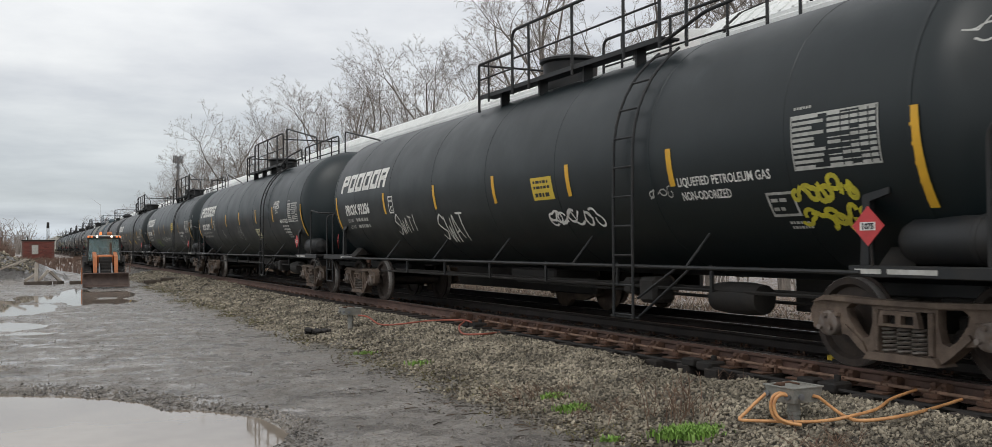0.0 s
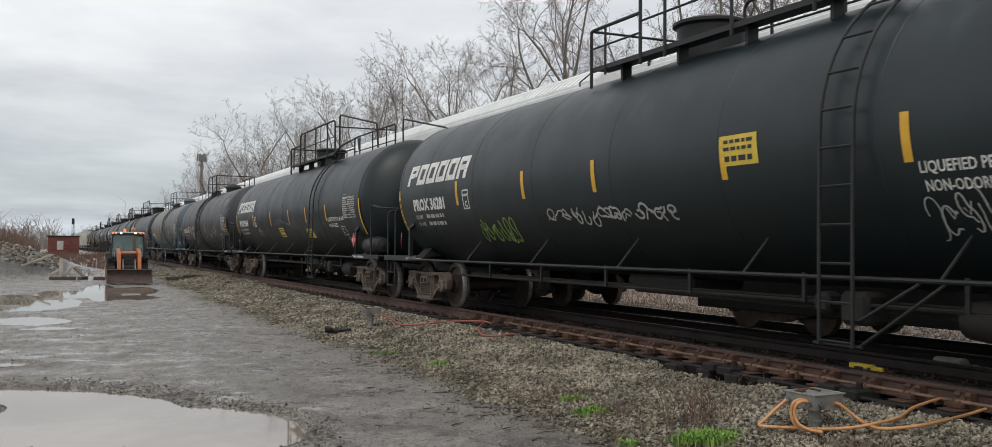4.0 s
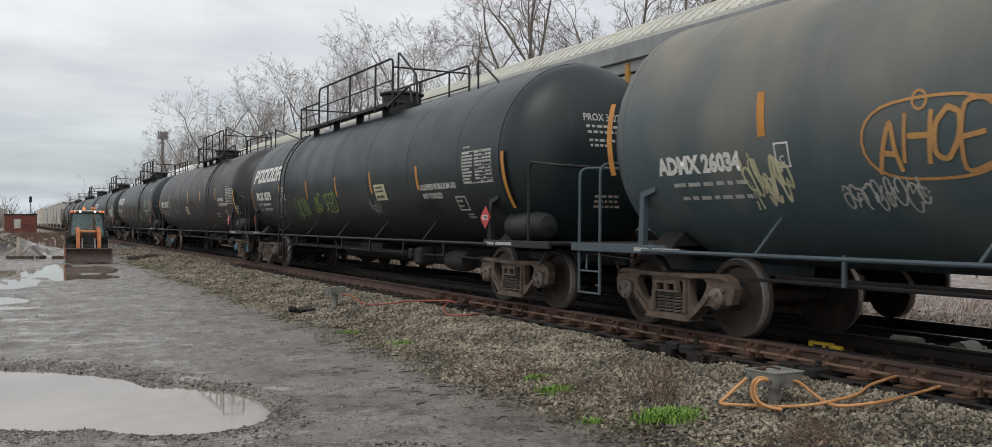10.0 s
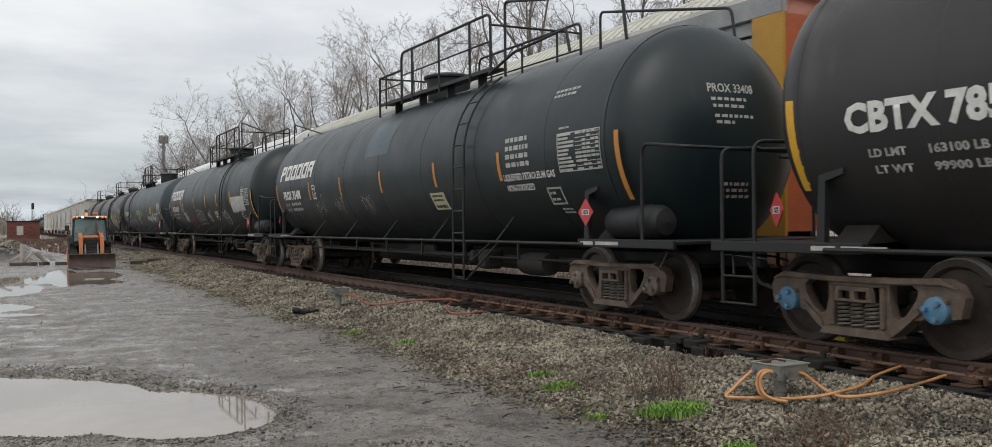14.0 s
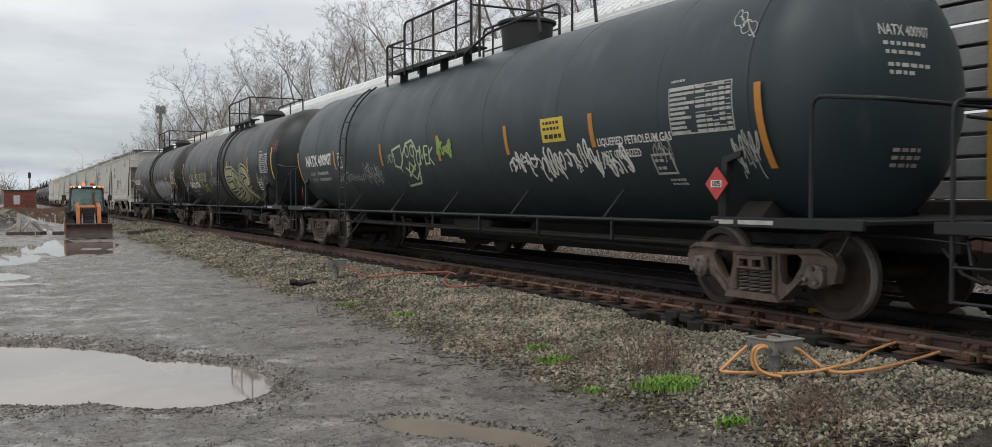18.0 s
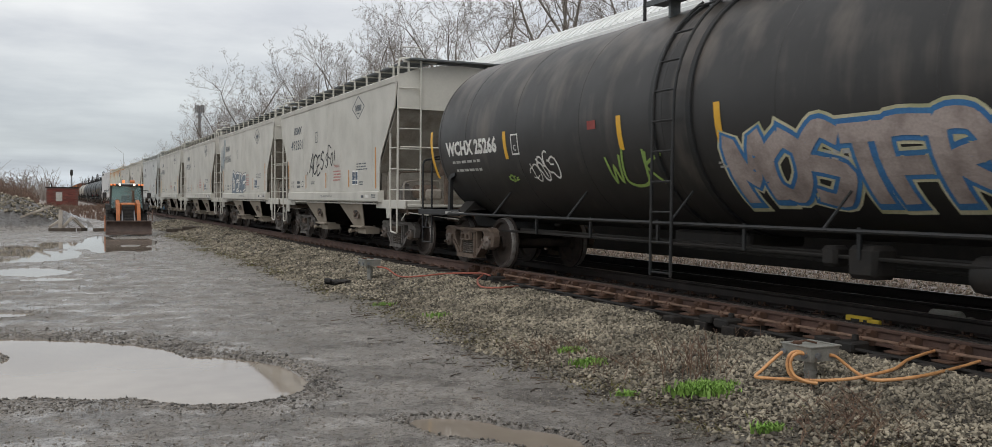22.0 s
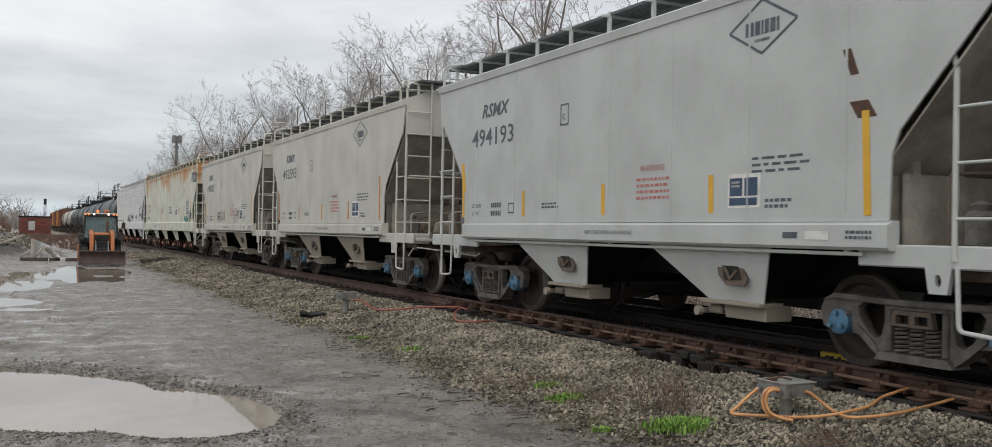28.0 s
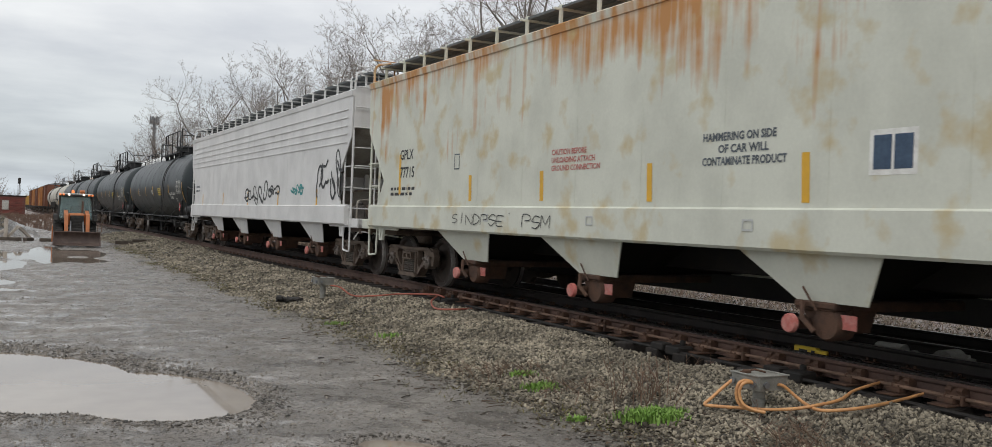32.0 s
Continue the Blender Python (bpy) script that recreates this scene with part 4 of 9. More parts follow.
def smoothed(pts, n=5):
    """A smooth line in the plane through points."""
    p = [pts[0]] + list(pts) + [pts[-1]]
    out = []
    for a, b, c, d in zip(p, p[1:], p[2:], p[3:]):
        for k in range(n):
            t = k / n
            out.append(tuple(0.5 * (2 * b[i] + (c[i] - a[i]) * t * 0.8 + (2 * a[i] - 5 * b[i] + 4 * c[i] - d[i]) * t * t * 0.8 + (3 * b[i] - a[i] - 3 * c[i] + d[i]) * t ** 3 * 0.8 + 0.4 * (c[i] - b[i]) * (3 * t * t - 2 * t ** 3)) for i in (0, 1)))
    return out + [pts[-1]]


class Side:
    """The side of a car that faces the yard, as a surface: along (towards the front), up."""

    def __init__(self, kind, r=TANK_R, zc=TANK_Z, x=-1.557):
        self.kind, self.r, self.zc, self.x = kind, r, zc, x
        self.long = 1.0   # stencils spread along a longer car

    def at(self, y, z, out=0.005):
        y = y * self.long
        if self.kind == "tank":
            a = (z - self.zc) / self.r
            return (-(self.r + out) * math.cos(a), y, self.zc + (self.r + out) * math.sin(a))
        return (self.x - out, y, z)

    def arc(self, z):
        """Height measured round the surface from a true height."""
        if self.kind == "tank":
            return self.zc + self.r * math.asin(max(-0.98, min(0.98, (z - self.zc) / self.r)))
        return z

    def wrap(self, me, y, z, out=0.005):
        bm = bmesh.new()
        bm.from_mesh(me)
        if self.kind == "tank" and bm.verts:
            lo, hi = min(v.co.y for v in bm.verts), max(v.co.y for v in bm.verts)
            cut = lo + 0.09
            while cut < hi:
                bmesh.ops.bisect_plane(bm, geom=bm.verts[:] + bm.edges[:] + bm.faces[:], plane_co=(0, cut, 0), plane_no=(0, 1, 0))
                cut += 0.09
        z = self.arc(z)
        for v in bm.verts:
            v.co = self.at(y - v.co.x, z + v.co.y, out)
        bm.to_mesh(me)
        bm.free()
        return me

    def text(self, car, text, y, z, size, material, shear=0.0, width=1.0, bold=0.0, name="lettering", w=0.0):
        me = lettering(text, size, shear, width, bold)
        if w and len(me.vertices):
            me.transform(Matrix.Diagonal((w / max(p.co.x for p in me.vertices), 1, 1, 1)))
        me.materials.append(material)
        return part(name, self.wrap(me, y, z), material, car)

    def patch(self, car, y, z, w, h, material, name="reflector", out=0.004, lean=0.0):
        """A strip or panel on the surface, from its middle."""
        z = self.arc(z)
        k = max(2, int(h / 0.08))
        vs, fs = [], []
        for i in range(k + 1):
            zz = z - h / 2 + h * i / k
            o = lean * (i / k - 0.5)
            vs += [self.at(y + w / 2 + o, zz, out), self.at(y - w / 2 + o, zz, out)]
            if i:
                fs.append((2 * i - 2, 2 * i - 1, 2 * i + 1, 2 * i))
        ms = Mesh().add(vs, fs)
        return part(name, ms, material, car)

    def bars(self, car, y, z, w, h, rows, material, seed=0, fill=0.8, name="small_lettering", gap=0.45, words=6, out=0.006):
        """Rows of unreadable writing as dashes."""
        rg = random.Random(seed)
        z0 = self.arc(z)
        ms = Mesh()
        step = h / rows
        for i in range(rows):
            zz = z0 + h / 2 - step * (i + 0.5)
            u = 0.0
            while u < w * fill:
                d = w / words * rg.uniform(0.4, 1.1)
                d = min(d, w - u)
                hh = step * (1 - gap) / 2
                ms.add([self.at(y + w / 2 - u, zz - hh, out), self.at(y + w / 2 - u - d, zz - hh, out), self.at(y + w / 2 - u - d, zz + hh, out), self.at(y + w / 2 - u, zz + hh, out)], [(0, 1, 2, 3)])
                u += d + w / words * 0.25
        return tagged(part(name, ms, material, car), kind="stuff")

    def outline(self, car, y, z, w, h, t, material, name="stencil_frame"):
        ms = Mesh()
        z0 = self.arc(z)
        for a, b, c, d in ((-w / 2, w / 2, h / 2 - t, h / 2), (-w / 2, w / 2, -h / 2, -h / 2 + t), (-w / 2, -w / 2 + t, -h / 2, h / 2), (w / 2 - t, w / 2, -h / 2, h / 2)):
            k = max(1, int((d - c) / 0.06))
            for i in range(k):
                c0, d0 = c + (d - c) * i / k, c + (d - c) * (i + 1) / k
                ms.add([self.at(y - a, z0 + c0), self.at(y - b, z0 + c0), self.at(y - b, z0 + d0), self.at(y - a, z0 + d0)], [(0, 1, 2, 3)])
        return part(name, ms, material, car)

    def ribbon(self, ms, pts, t, out=0.006):
        """A sprayed stroke through points (along, up) in true heights."""
        pts = [(p[0], self.arc(p[1])) for p in pts]
        vs, fs = [], []
        for i, p in enumerate(pts):
            a, b = pts[max(i - 1, 0)], pts[min(i + 1, len(pts) - 1)]
            dx, dz = b[0] - a[0], b[1] - a[1]
            n = math.hypot(dx, dz) or 1
            ox, oz = -dz / n * t / 2, dx / n * t / 2
            vs += [self.at(p[0] + ox, p[1] + oz, out), self.at(p[0] - ox, p[1] - oz, out)]
            if i:
                fs.append((2 * i - 2, 2 * i - 1, 2 * i + 1, 2 * i))
        ms.add(vs, fs)

    def scribble(self, car, y, z, w, h, seed, material, t=0.03, letters=5, name="graffiti_tag", out=0.007):
        """A looping tag of connected strokes, unreadable."""
        rg = random.Random(seed)
        ms = Mesh()
        for k in range(letters):
            cx, cz = y + w / 2 - w * (k + 0.5) / letters, z + rg.uniform(-0.12, 0.12) * h
            a0, turn = rg.uniform(0, 6.28), rg.choice((-1, 1)) * rg.uniform(3.5, 8.5)
            rw, rh = w / letters * rg.uniform(0.45, 0.75), h / 2 * rg.uniform(0.6, 1.05)
            sl = rg.uniform(-0.25, 0.1)
            pts = []
            for i in range(22):
                a = a0 + turn * i / 21
                q = 0.65 + 0.35 * math.cos(1.7 * a + k)
                pts.append((cx - rw * q * math.cos(a) - sl * rh * math.sin(a), cz + rh * q * math.sin(a)))
            self.ribbon(ms, pts, t * rg.uniform(0.7, 1.2), out)
            if rg.random() < 0.6:
                self.ribbon(ms, [(cx + rw * rg.uniform(0.2, 0.9), cz + rh * rg.uniform(-1, 1)), (cx, cz + rh * rg.uniform(-0.4, 0.4)), (cx - rw * rg.uniform(0.3, 1.1), cz + rh * rg.uniform(-1, 1))], t * 0.9, out + 0.001)
        return part(name, ms, material, car)

    def strokes(self, text, y, z, w, h, seed, slant=0.15, wild=1.0):
        """Hand-drawn letters as smooth strokes in the box with its middle at y, z."""
        rg = random.Random(seed)
        cell = w / max(len(text), 1)
        lines = []
        for k, ch in enumerate(text.upper()):
            drop, size, turn = rg.gauss(0, 0.06) * h * wild, 1 + rg.gauss(0, 0.10) * wild, rg.gauss(0, 0.10) * wild
            for line in HAND.get(ch, "").split(";"):
                pts = []
                for q in line.split():
                    u, v = int(q[0]) / 4 - 0.5 + rg.gauss(0, 0.035) * wild, int(q[1]) / 6 - 0.5 + rg.gauss(0, 0.03) * wild
                    u, v = u * size * 0.86, v * size
                    u, v = u - turn * v + slant * v * h / cell, v + turn * u
                    pts.append((y + w / 2 - cell * (k + 0.5) - u * cell, z + drop + v * h))
                if len(pts) > 1:
                    lines.append(smoothed(pts))
        return lines

    def tag(self, car, text, y, z, w, h, material, seed, shear=0.15, bold=0.0, out=0.007):
        """A sprayed hand tag; y, z is its middle."""
        rg = random.Random(seed + 7)
        ms = Mesh()
        for k, line in enumerate(self.strokes(text, y, z, w, h, seed, shear)):
            self.ribbon(ms, line, (0.085 + 1.4 * bold) * h * rg.uniform(0.85, 1.2), out + 0.0002 * k)
        return part("graffiti_tag", ms, material, car, smooth=0)

    def piece(self, car, text, y, z, w, h, fill, line, seed, halo=None, thick=0.24):
        """Fat sprayed letters: halo, outline and fill one over the other."""
        ob = None
        lines = self.strokes(text, y, z, w * 0.97, h * 0.74, seed, 0.04, 0.7)
        fat = min(thick * h, 0.34 * w / len(text))
        for k, (extra, m_, nm) in enumerate(((0.20 * h, halo, "halo"), (0.12 * h, line, "outline"), (0.0, fill, "fill"))):
            if m_ is None:
                continue
            ms = Mesh()
            for i, ln in enumerate(lines):
                a, b = ln[0], ln[1]
                d = math.hypot(a[0] - b[0], a[1] - b[1]) or 1
                e, f = ln[-1], ln[-2]
                g = math.hypot(e[0] - f[0], e[1] - f[1]) or 1
                o = extra * 0.6 + 0.03 * h
                ext = [(a[0] + (a[0] - b[0]) / d * o, a[1] + (a[1] - b[1]) / d * o)] + ln + [(e[0] + (e[0] - f[0]) / g * o, e[1] + (e[1] - f[1]) / g * o)]
                self.ribbon(ms, ext, fat + extra, 0.005 + 0.003 * k + 0.0001 * i)
            new_ob = part("graffiti_piece" if ob is None else nm, ms, m_, ob or car, smooth=0)
            ob = ob or new_ob
        return ob

    def logo(self, car, y, z, w, h, material, count=6):
        """A maker's logo as plain slanted ring blocks."""
        ms = Mesh()
        z0 = self.arc(z)
        cell = w / count
        sl = 0.28
        for k in range(count):
            u0, u1 = k * cell, k * cell + cell * 0.86
            t = cell * 0.25
            tz = h * 0.24
            low = 0.0 if k % 5 else 0.42
            quads = [(u0, u0 + t, 0, h), (u1 - t, u1, h * low, h), (u0 + t, u1 - t, h - tz, h), (u0 + t, u1 - t, h * low * 0.9, h * low * 0.9 + tz)]
            if k in (1, 5):
                quads.append((u1 - t * 1.1, u1, 0, h * 0.4))
            for a, b, c, d in quads:
                m = 3
                for i in range(m):
                    c0, c1 = c + (d - c) * i / m, c + (d - c) * (i + 1) / m
                    ms.add([self.at(y + w / 2 - a - sl * c0, z0 - h / 2 + c0), self.at(y + w / 2 - b - sl * c0, z0 - h / 2 + c0), self.at(y + w / 2 - b - sl * c1, z0 - h / 2 + c1), self.at(y + w / 2 - a - sl * c1, z0 - h / 2 + c1)], [(0, 1, 2, 3)])
        return part("logo", ms, material, car, "plain white slanted block shapes")

    def dataplate(self, car, y, z, w, h, material=None, seed=1):
        """The stencilled table of tests: a frame, pale rows in columns, a few cells left dark."""
        m_ = material or M_OFFWHITE
        self.outline(car, y, z, w, h, 0.016, m_, "data_frame")
        rg = random.Random(seed)
        z0, rows = self.arc(z), 10
        cuts = (0.02, 0.44, 0.60, 0.70, 0.80, 0.90, 0.985)
        ms = Mesh()
        for i in range(rows):
            lo = z0 - h / 2 + h * (i + 0.20) / rows
            hi = z0 - h / 2 + h * (i + 0.80) / rows
            for k, (a, b) in enumerate(zip(cuts, cuts[1:])):
                if k == 0:
                    b = a + (b - a) * rg.uniform(0.55, 1.0)
                elif rg.random() < 0.28:
                    hi2 = lo + (hi - lo) * 0.35
                    ms.add([self.at(y + w / 2 - w * a, lo), self.at(y + w / 2 - w * (b - 0.012), lo), self.at(y + w / 2 - w * (b - 0.012), hi2), self.at(y + w / 2 - w * a, hi2)], [(0, 1, 2, 3)])
                    continue
                ms.add([self.at(y + w / 2 - w * a, lo), self.at(y + w / 2 - w * (b - 0.012), lo), self.at(y + w / 2 - w * (b - 0.012), hi), self.at(y + w / 2 - w * a, hi)], [(0, 1, 2, 3)])
        tagged(part("data_lettering", ms, m_, car), kind="stuff")


def head_text(car, side, half, text, x, z, size, w, material, name="end_lettering"):
    """Lettering on the dished end that faces forward along the line."""
    me = lettering(text, size, 0.0, 1.0, 0.003)
    if len(me.vertices):
        me.transform(Matrix.Diagonal((w / max(p.co.x for p in me.vertices), 1, 1, 1)))
    d, r = side.r * 0.5, side.r
    for v in me.vertices:
        xx, zz = x + v.co.x, z + v.co.y
        q = max(0.0, 1 - (xx ** 2 + (zz - side.zc) ** 2) / r ** 2)
        v.co = (xx, -(half - d) - d * math.sqrt(q) - 0.007, zz)
    me.materials.append(material)
    return part(name, me, material, car)


def head_bars(car, side, half, x, z, w, seed, material):
    rg = random.Random(seed)
    d, r, u, ms = side.r * 0.5, side.r, 0.0, Mesh()
    while u < w:
        e = rg.uniform(0.04, 0.10)
        vs = []
        for xx, zz in ((x + u, z - 0.02), (x + u + e, z - 0.02), (x + u + e, z + 0.02), (x + u, z + 0.02)):
            q = max(0.0, 1 - (xx ** 2 + (zz - side.zc) ** 2) / r ** 2)
            vs.append((xx, -(half - d) - d * math.sqrt(q) - 0.008, zz))
        ms.add(vs, [(0, 1, 2, 3)])
        u += e + 0.03
    return tagged(part("small_end_lettering", ms, material, car), kind="stuff")


def head_marks(car, side, half, mark, seed):
    if mark.strip():
        head_text(car, side, half, mark, -0.42, 2.93, 0.16, 0.74, M_OFFWHITE)
    for k, (z, w) in enumerate(((2.84, 0.55), (2.75, 0.50), (2.62, 0.6), (2.54, 0.3))):
        head_bars(car, side, half, -0.38 + 0.02 * k, z, w, seed * 9 + k, M_OFFWHITE)
    for k in range(3):
        head_bars(car, side, half, -0.20, 1.75 - 0.08 * k, 0.42, seed * 9 + 5 + k, M_GSILVER)


# trucks, built once for each look
def sideframe_mesh():
    outer = [(-1.12, 0.40), (-1.16, 0.58), (-1.09, 0.69), (-0.95, 0.735), (-0.72, 0.73), (-0.35, 0.715), (0.35, 0.715), (0.72, 0.73), (0.95, 0.735), (1.09, 0.69), (1.16, 0.58), (1.12, 0.40), (1.03, 0.385), (1.01, 0.53), (0.77, 0.53), (0.745, 0.36), (0.63, 0.345), (0.52, 0.25), (0.38, 0.155), (-0.38, 0.155), (-0.52, 0.25), (-0.63, 0.345), (-0.745, 0.36), (-0.77, 0.53), (-1.01, 0.53), (-1.03, 0.385)]
    win = [(-0.27, 0.235), (0.27, 0.235), (0.27, 0.625), (-0.27, 0.625)]
    tri = [(0.37, 0.655), (0.62, 0.665), (0.69, 0.615), (0.665, 0.535), (0.56, 0.39), (0.48, 0.335), (0.405, 0.36), (0.365, 0.50)]
    left = [(-a, b) for a, b in reversed(tri)]
    ms = Mesh()
    ms.plate([outer, win, tri, left], -0.055, 0.055, "x")
    # raised top and bottom chords, column guides, spring seat
    rim = [(-1.10, 0.66), (-0.95, 0.735), (-0.72, 0.73), (-0.35, 0.715), (0.35, 0.715), (0.72, 0.73), (0.95, 0.735), (1.10, 0.66), (0.95, 0.69), (0.72, 0.685), (0.35, 0.67), (-0.35, 0.67), (-0.72, 0.685), (-0.95, 0.69)]
    ms.plate([rim], -0.095, 0.085, "x")
    ms.plate([[(-0.42, 0.15), (0.42, 0.15), (0.36, 0.225), (-0.36, 0.225)]], -0.13, 0.12, "x")
    for s in (-1, 1):
        ms.box(0, s * 0.305, 0.43, 0.17, 0.065, 0.40, 0.012)
        ms.plate([[(s * 0.40, 0.17), (s * 0.50, 0.235), (s * 0.72, 0.42), (s * 0.69, 0.46), (s * 0.47, 0.30)]], -0.085, 0.08, "x")
        ms.box(0, s * 0.89, 0.545, 0.20, 0.26, 0.05, 0.012)
    return rounded(ms.data("sideframe", M_TRUCK, 0), 0.014)


def rounded(me, by, smooth_at=60):
    """Rounds the hard edges of a casting."""
    bm = bmesh.new()
    bm.from_mesh(me)
    bmesh.ops.remove_doubles(bm, verts=bm.verts, dist=0.0004)
    hard = [e for e in bm.edges if len(e.link_faces) == 2 and e.calc_face_angle() > 0.7]
    bmesh.ops.bevel(bm, geom=hard, offset=by, offset_type="OFFSET", segments=2, profile=0.6, affect="EDGES", clamp_overlap=True)
    bm.to_mesh(me)
    bm.free()
    me.polygons.foreach_set("use_smooth", np.ones(len(me.polygons), dtype=bool))
    me.set_sharp_from_angle(angle=radians(smooth_at))
    return me


def spring_mesh():
    pts = []
    for i in range(6 * 8 + 1):
        a = 2 * math.pi * i / 8
        pts.append((-0.02 + 0.078 * math.cos(a), 0.078 * math.sin(a), 0.23 + 0.245 * i / 48))
    return Mesh().tube(pts, 0.0145, 4).data("spring", M_SPRING, 60)


def wheelset_mesh(cap):
    ms = Mesh()
    for s in (-1, 1):
        x = s * 0.79
        prof = [(0.10, x + s * 0.03), (0.13, x + s * 0.03), (0.15, x - s * 0.03), (0.355, x - s * 0.055), (0.385, x - s * 0.002), (0.45, x), (0.457, x - s * 0.012), (0.457, x - s * 0.09), (0.482, x - s * 0.115), (0.482, x - s * 0.135), (0.38, x - s * 0.14), (0.35, x - s * 0.10), (0.15, x - s * 0.09), (0.10, x - s * 0.15)]
        ms.lathe(prof, 36, "x")
        ms.lathe([(0.085, x), (0.085, s * 1.0)], 14, "x")
    ms.lathe([(0.08, -0.72), (0.08, 0.72)], 14, "x")
    n1 = len(ms.f)
    for s in (-1, 1):
        x = s * 0.79
        ms.lathe([(0.448, x + s * 0.0015), (0.4585, x - s * 0.011), (0.4585, x - s * 0.088)], 36, "x", caps=False)
    n2 = len(ms.f)
    for s in (-1, 1):
        ms.lathe([(0.125, s * 0.93), (0.13, s * 1.02), (0.125, s * 1.10), (0.09, s * 1.125), (0.0, s * 1.13)], 20, "x")
        for k in range(3):
            a = math.pi / 2 + k * 2 * math.pi / 3
            ms.lathe([(0.028, s * 1.12), (0.028, s * 1.16), (0.0, s * 1.165)], 6, "x", (0, 0.08 * math.cos(a), 0.08 * math.sin(a)))
    me = ms.data("wheelset", M_WHEEL, 40)
    me.materials.append(M_TREAD)
    me.materials.append(cap)
    index = np.zeros(len(me.polygons), dtype=np.int32)
    index[n1:n2], index[n2:] = 1, 2
    me.polygons.foreach_set("material_index", index)
    return me


SIDEFRAME, SPRINGS = sideframe_mesh(), spring_mesh()
# end of the bolster with its two pockets, above the springs
hole = [(0.03, 0.505), (0.17, 0.505), (0.17, 0.585), (0.03, 0.585)]
BOLSTER_END = Mesh().plate([[(-0.235, 0.48), (0.235, 0.48), (0.20, 0.625), (-0.20, 0.625)], hole, [(-a, b) for a, b in reversed(hole)]], -0.135, -0.075, "x").data("bolster_end", M_TRUCK, 35)
SIDEFRAME_GREY = SIDEFRAME.copy()
SIDEFRAME_GREY.materials[0] = M_TRUCKGREY
WS_BROWN, WS_BLUE = wheelset_mesh(M_CAP), wheelset_mesh(M_CAPBLUE)
bo = Mesh().box(0, 0, 0.52, 2.10, 0.36, 0.20, 0.03)
bo.box(0, 0, 0.66, 0.5, 0.5, 0.12, 0.02)
for s in (-1, 1):
    bo.box(0, s * 0.42, 0.40, 1.7, 0.12, 0.14, 0.03)
    bo.box(s * 0.75, s * 0.42, 0.42, 0.10, 0.10, 0.34, 0.02)
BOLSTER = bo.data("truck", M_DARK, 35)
SPIN = []   # every wheelset: object, distance along the train


def truck(car, y, blue=False, grey=False, label=""):
    """A two-axle truck under a car: bolster with sideframes, springs and two wheelsets."""
    tk = new("truck", BOLSTER)
    tk.parent = car
    tk.matrix_basis = pose(0, y, 0)
    tagged(tk, label or "grimy cast steel two-axle truck")
    for s in (-1, 1):
        sf = new("sideframe", SIDEFRAME_GREY if grey else SIDEFRAME)
        sf.parent = tk
        sf.matrix_basis = pose(s * 1.0, 0, 0, 0, 0, 0 if s < 0 else 180)
        be = new("bolster_end", BOLSTER_END)
        be.parent = tk
        be.matrix_basis = sf.matrix_basis.copy()
        for cy in (-0.165, 0.0, 0.165):
            sg = new("spring", SPRINGS)
            sg.parent = tk
            sg.matrix_basis = pose(s * 1.0, cy, 0)
    for s in (-1, 1):
        ws = new("wheelset", WS_BLUE if blue else WS_BROWN)
        ws.parent = tk
        ws.matrix_basis = pose(0, s * 0.889, WHEEL_R)
        SPIN.append((ws, s * 0.889, y, car))
    return tk


def coupler(car, y, s):
    ms = Mesh().box(0, y - s * 0.35, 0.82, 0.16, 0.7, 0.18, 0.02)
    ms.box(0.03, y + s * 0.10, 0.83, 0.28, 0.26, 0.26, 0.05)
    ms.box(-0.12, y + s * 0.24, 0.83, 0.09, 0.16, 0.24, 0.03)
    part("coupler", ms, M_RUST, car)
    hz = Mesh().tube([(-0.22, y - s * 0.2, 0.75), (-0.26, y + s * 0.05, 0.52), (-0.24, y + s * 0.25, 0.45), (-0.2, y + s * 0.42, 0.5)], 0.022, 6)
    part("air_hose", hz, M_DARK, car)


def tank_mesh(length, r, zc, n=56):
    """A cylinder along y with two-to-one dished heads."""
    prof, half, d = [], length / 2, r * 0.5
    for i in range(11):
        a = math.pi / 2 * i / 10
        prof.append((r * math.sin(a), -(half - d) - d * math.cos(a)))
    body = [(r, -(half - d) + (length - 2 * d) * i / 10) for i in range(1, 10)]
    prof = prof + body + [(p[0], -p[1]) for p in reversed(prof)]
    prof[0], prof[-1] = (0.001, prof[0][1]), (0.001, prof[-1][1])
    return Mesh().lathe(prof, n, "y", (0, 0, zc))


def ring(ms, y, r, zc, w=0.05, out=0.006, n=56):
    return ms.lathe([(r, y - w / 2), (r + out, y - w / 2 + 0.004), (r + out, y + w / 2 - 0.004), (r, y + w / 2)], n, "y", (0, 0, zc), caps=False)


def rails(car, path_list, r, material, name="handrail"):
    for pts in path_list:
        part(name, Mesh().tube(pts, r, 8), material, car)


def bend(pts, r=0.12, n=4):
    """A polyline with rounded corners."""
    pts = [Vector(p) for p in pts]
    out = [pts[0]]
    for a, b, c in zip(pts, pts[1:], pts[2:]):
        d1, d2 = (a - b), (c - b)
        k = min(r, d1.length / 2, d2.length / 2)
        p, q = b + d1.normalized() * k, b + d2.normalized() * k
        for i in range(n + 1):
            t = i / n
            out.append((1 - t) ** 2 * p + 2 * t * (1 - t) * b + t * t * q)
    out.append(pts[-1])
    return out


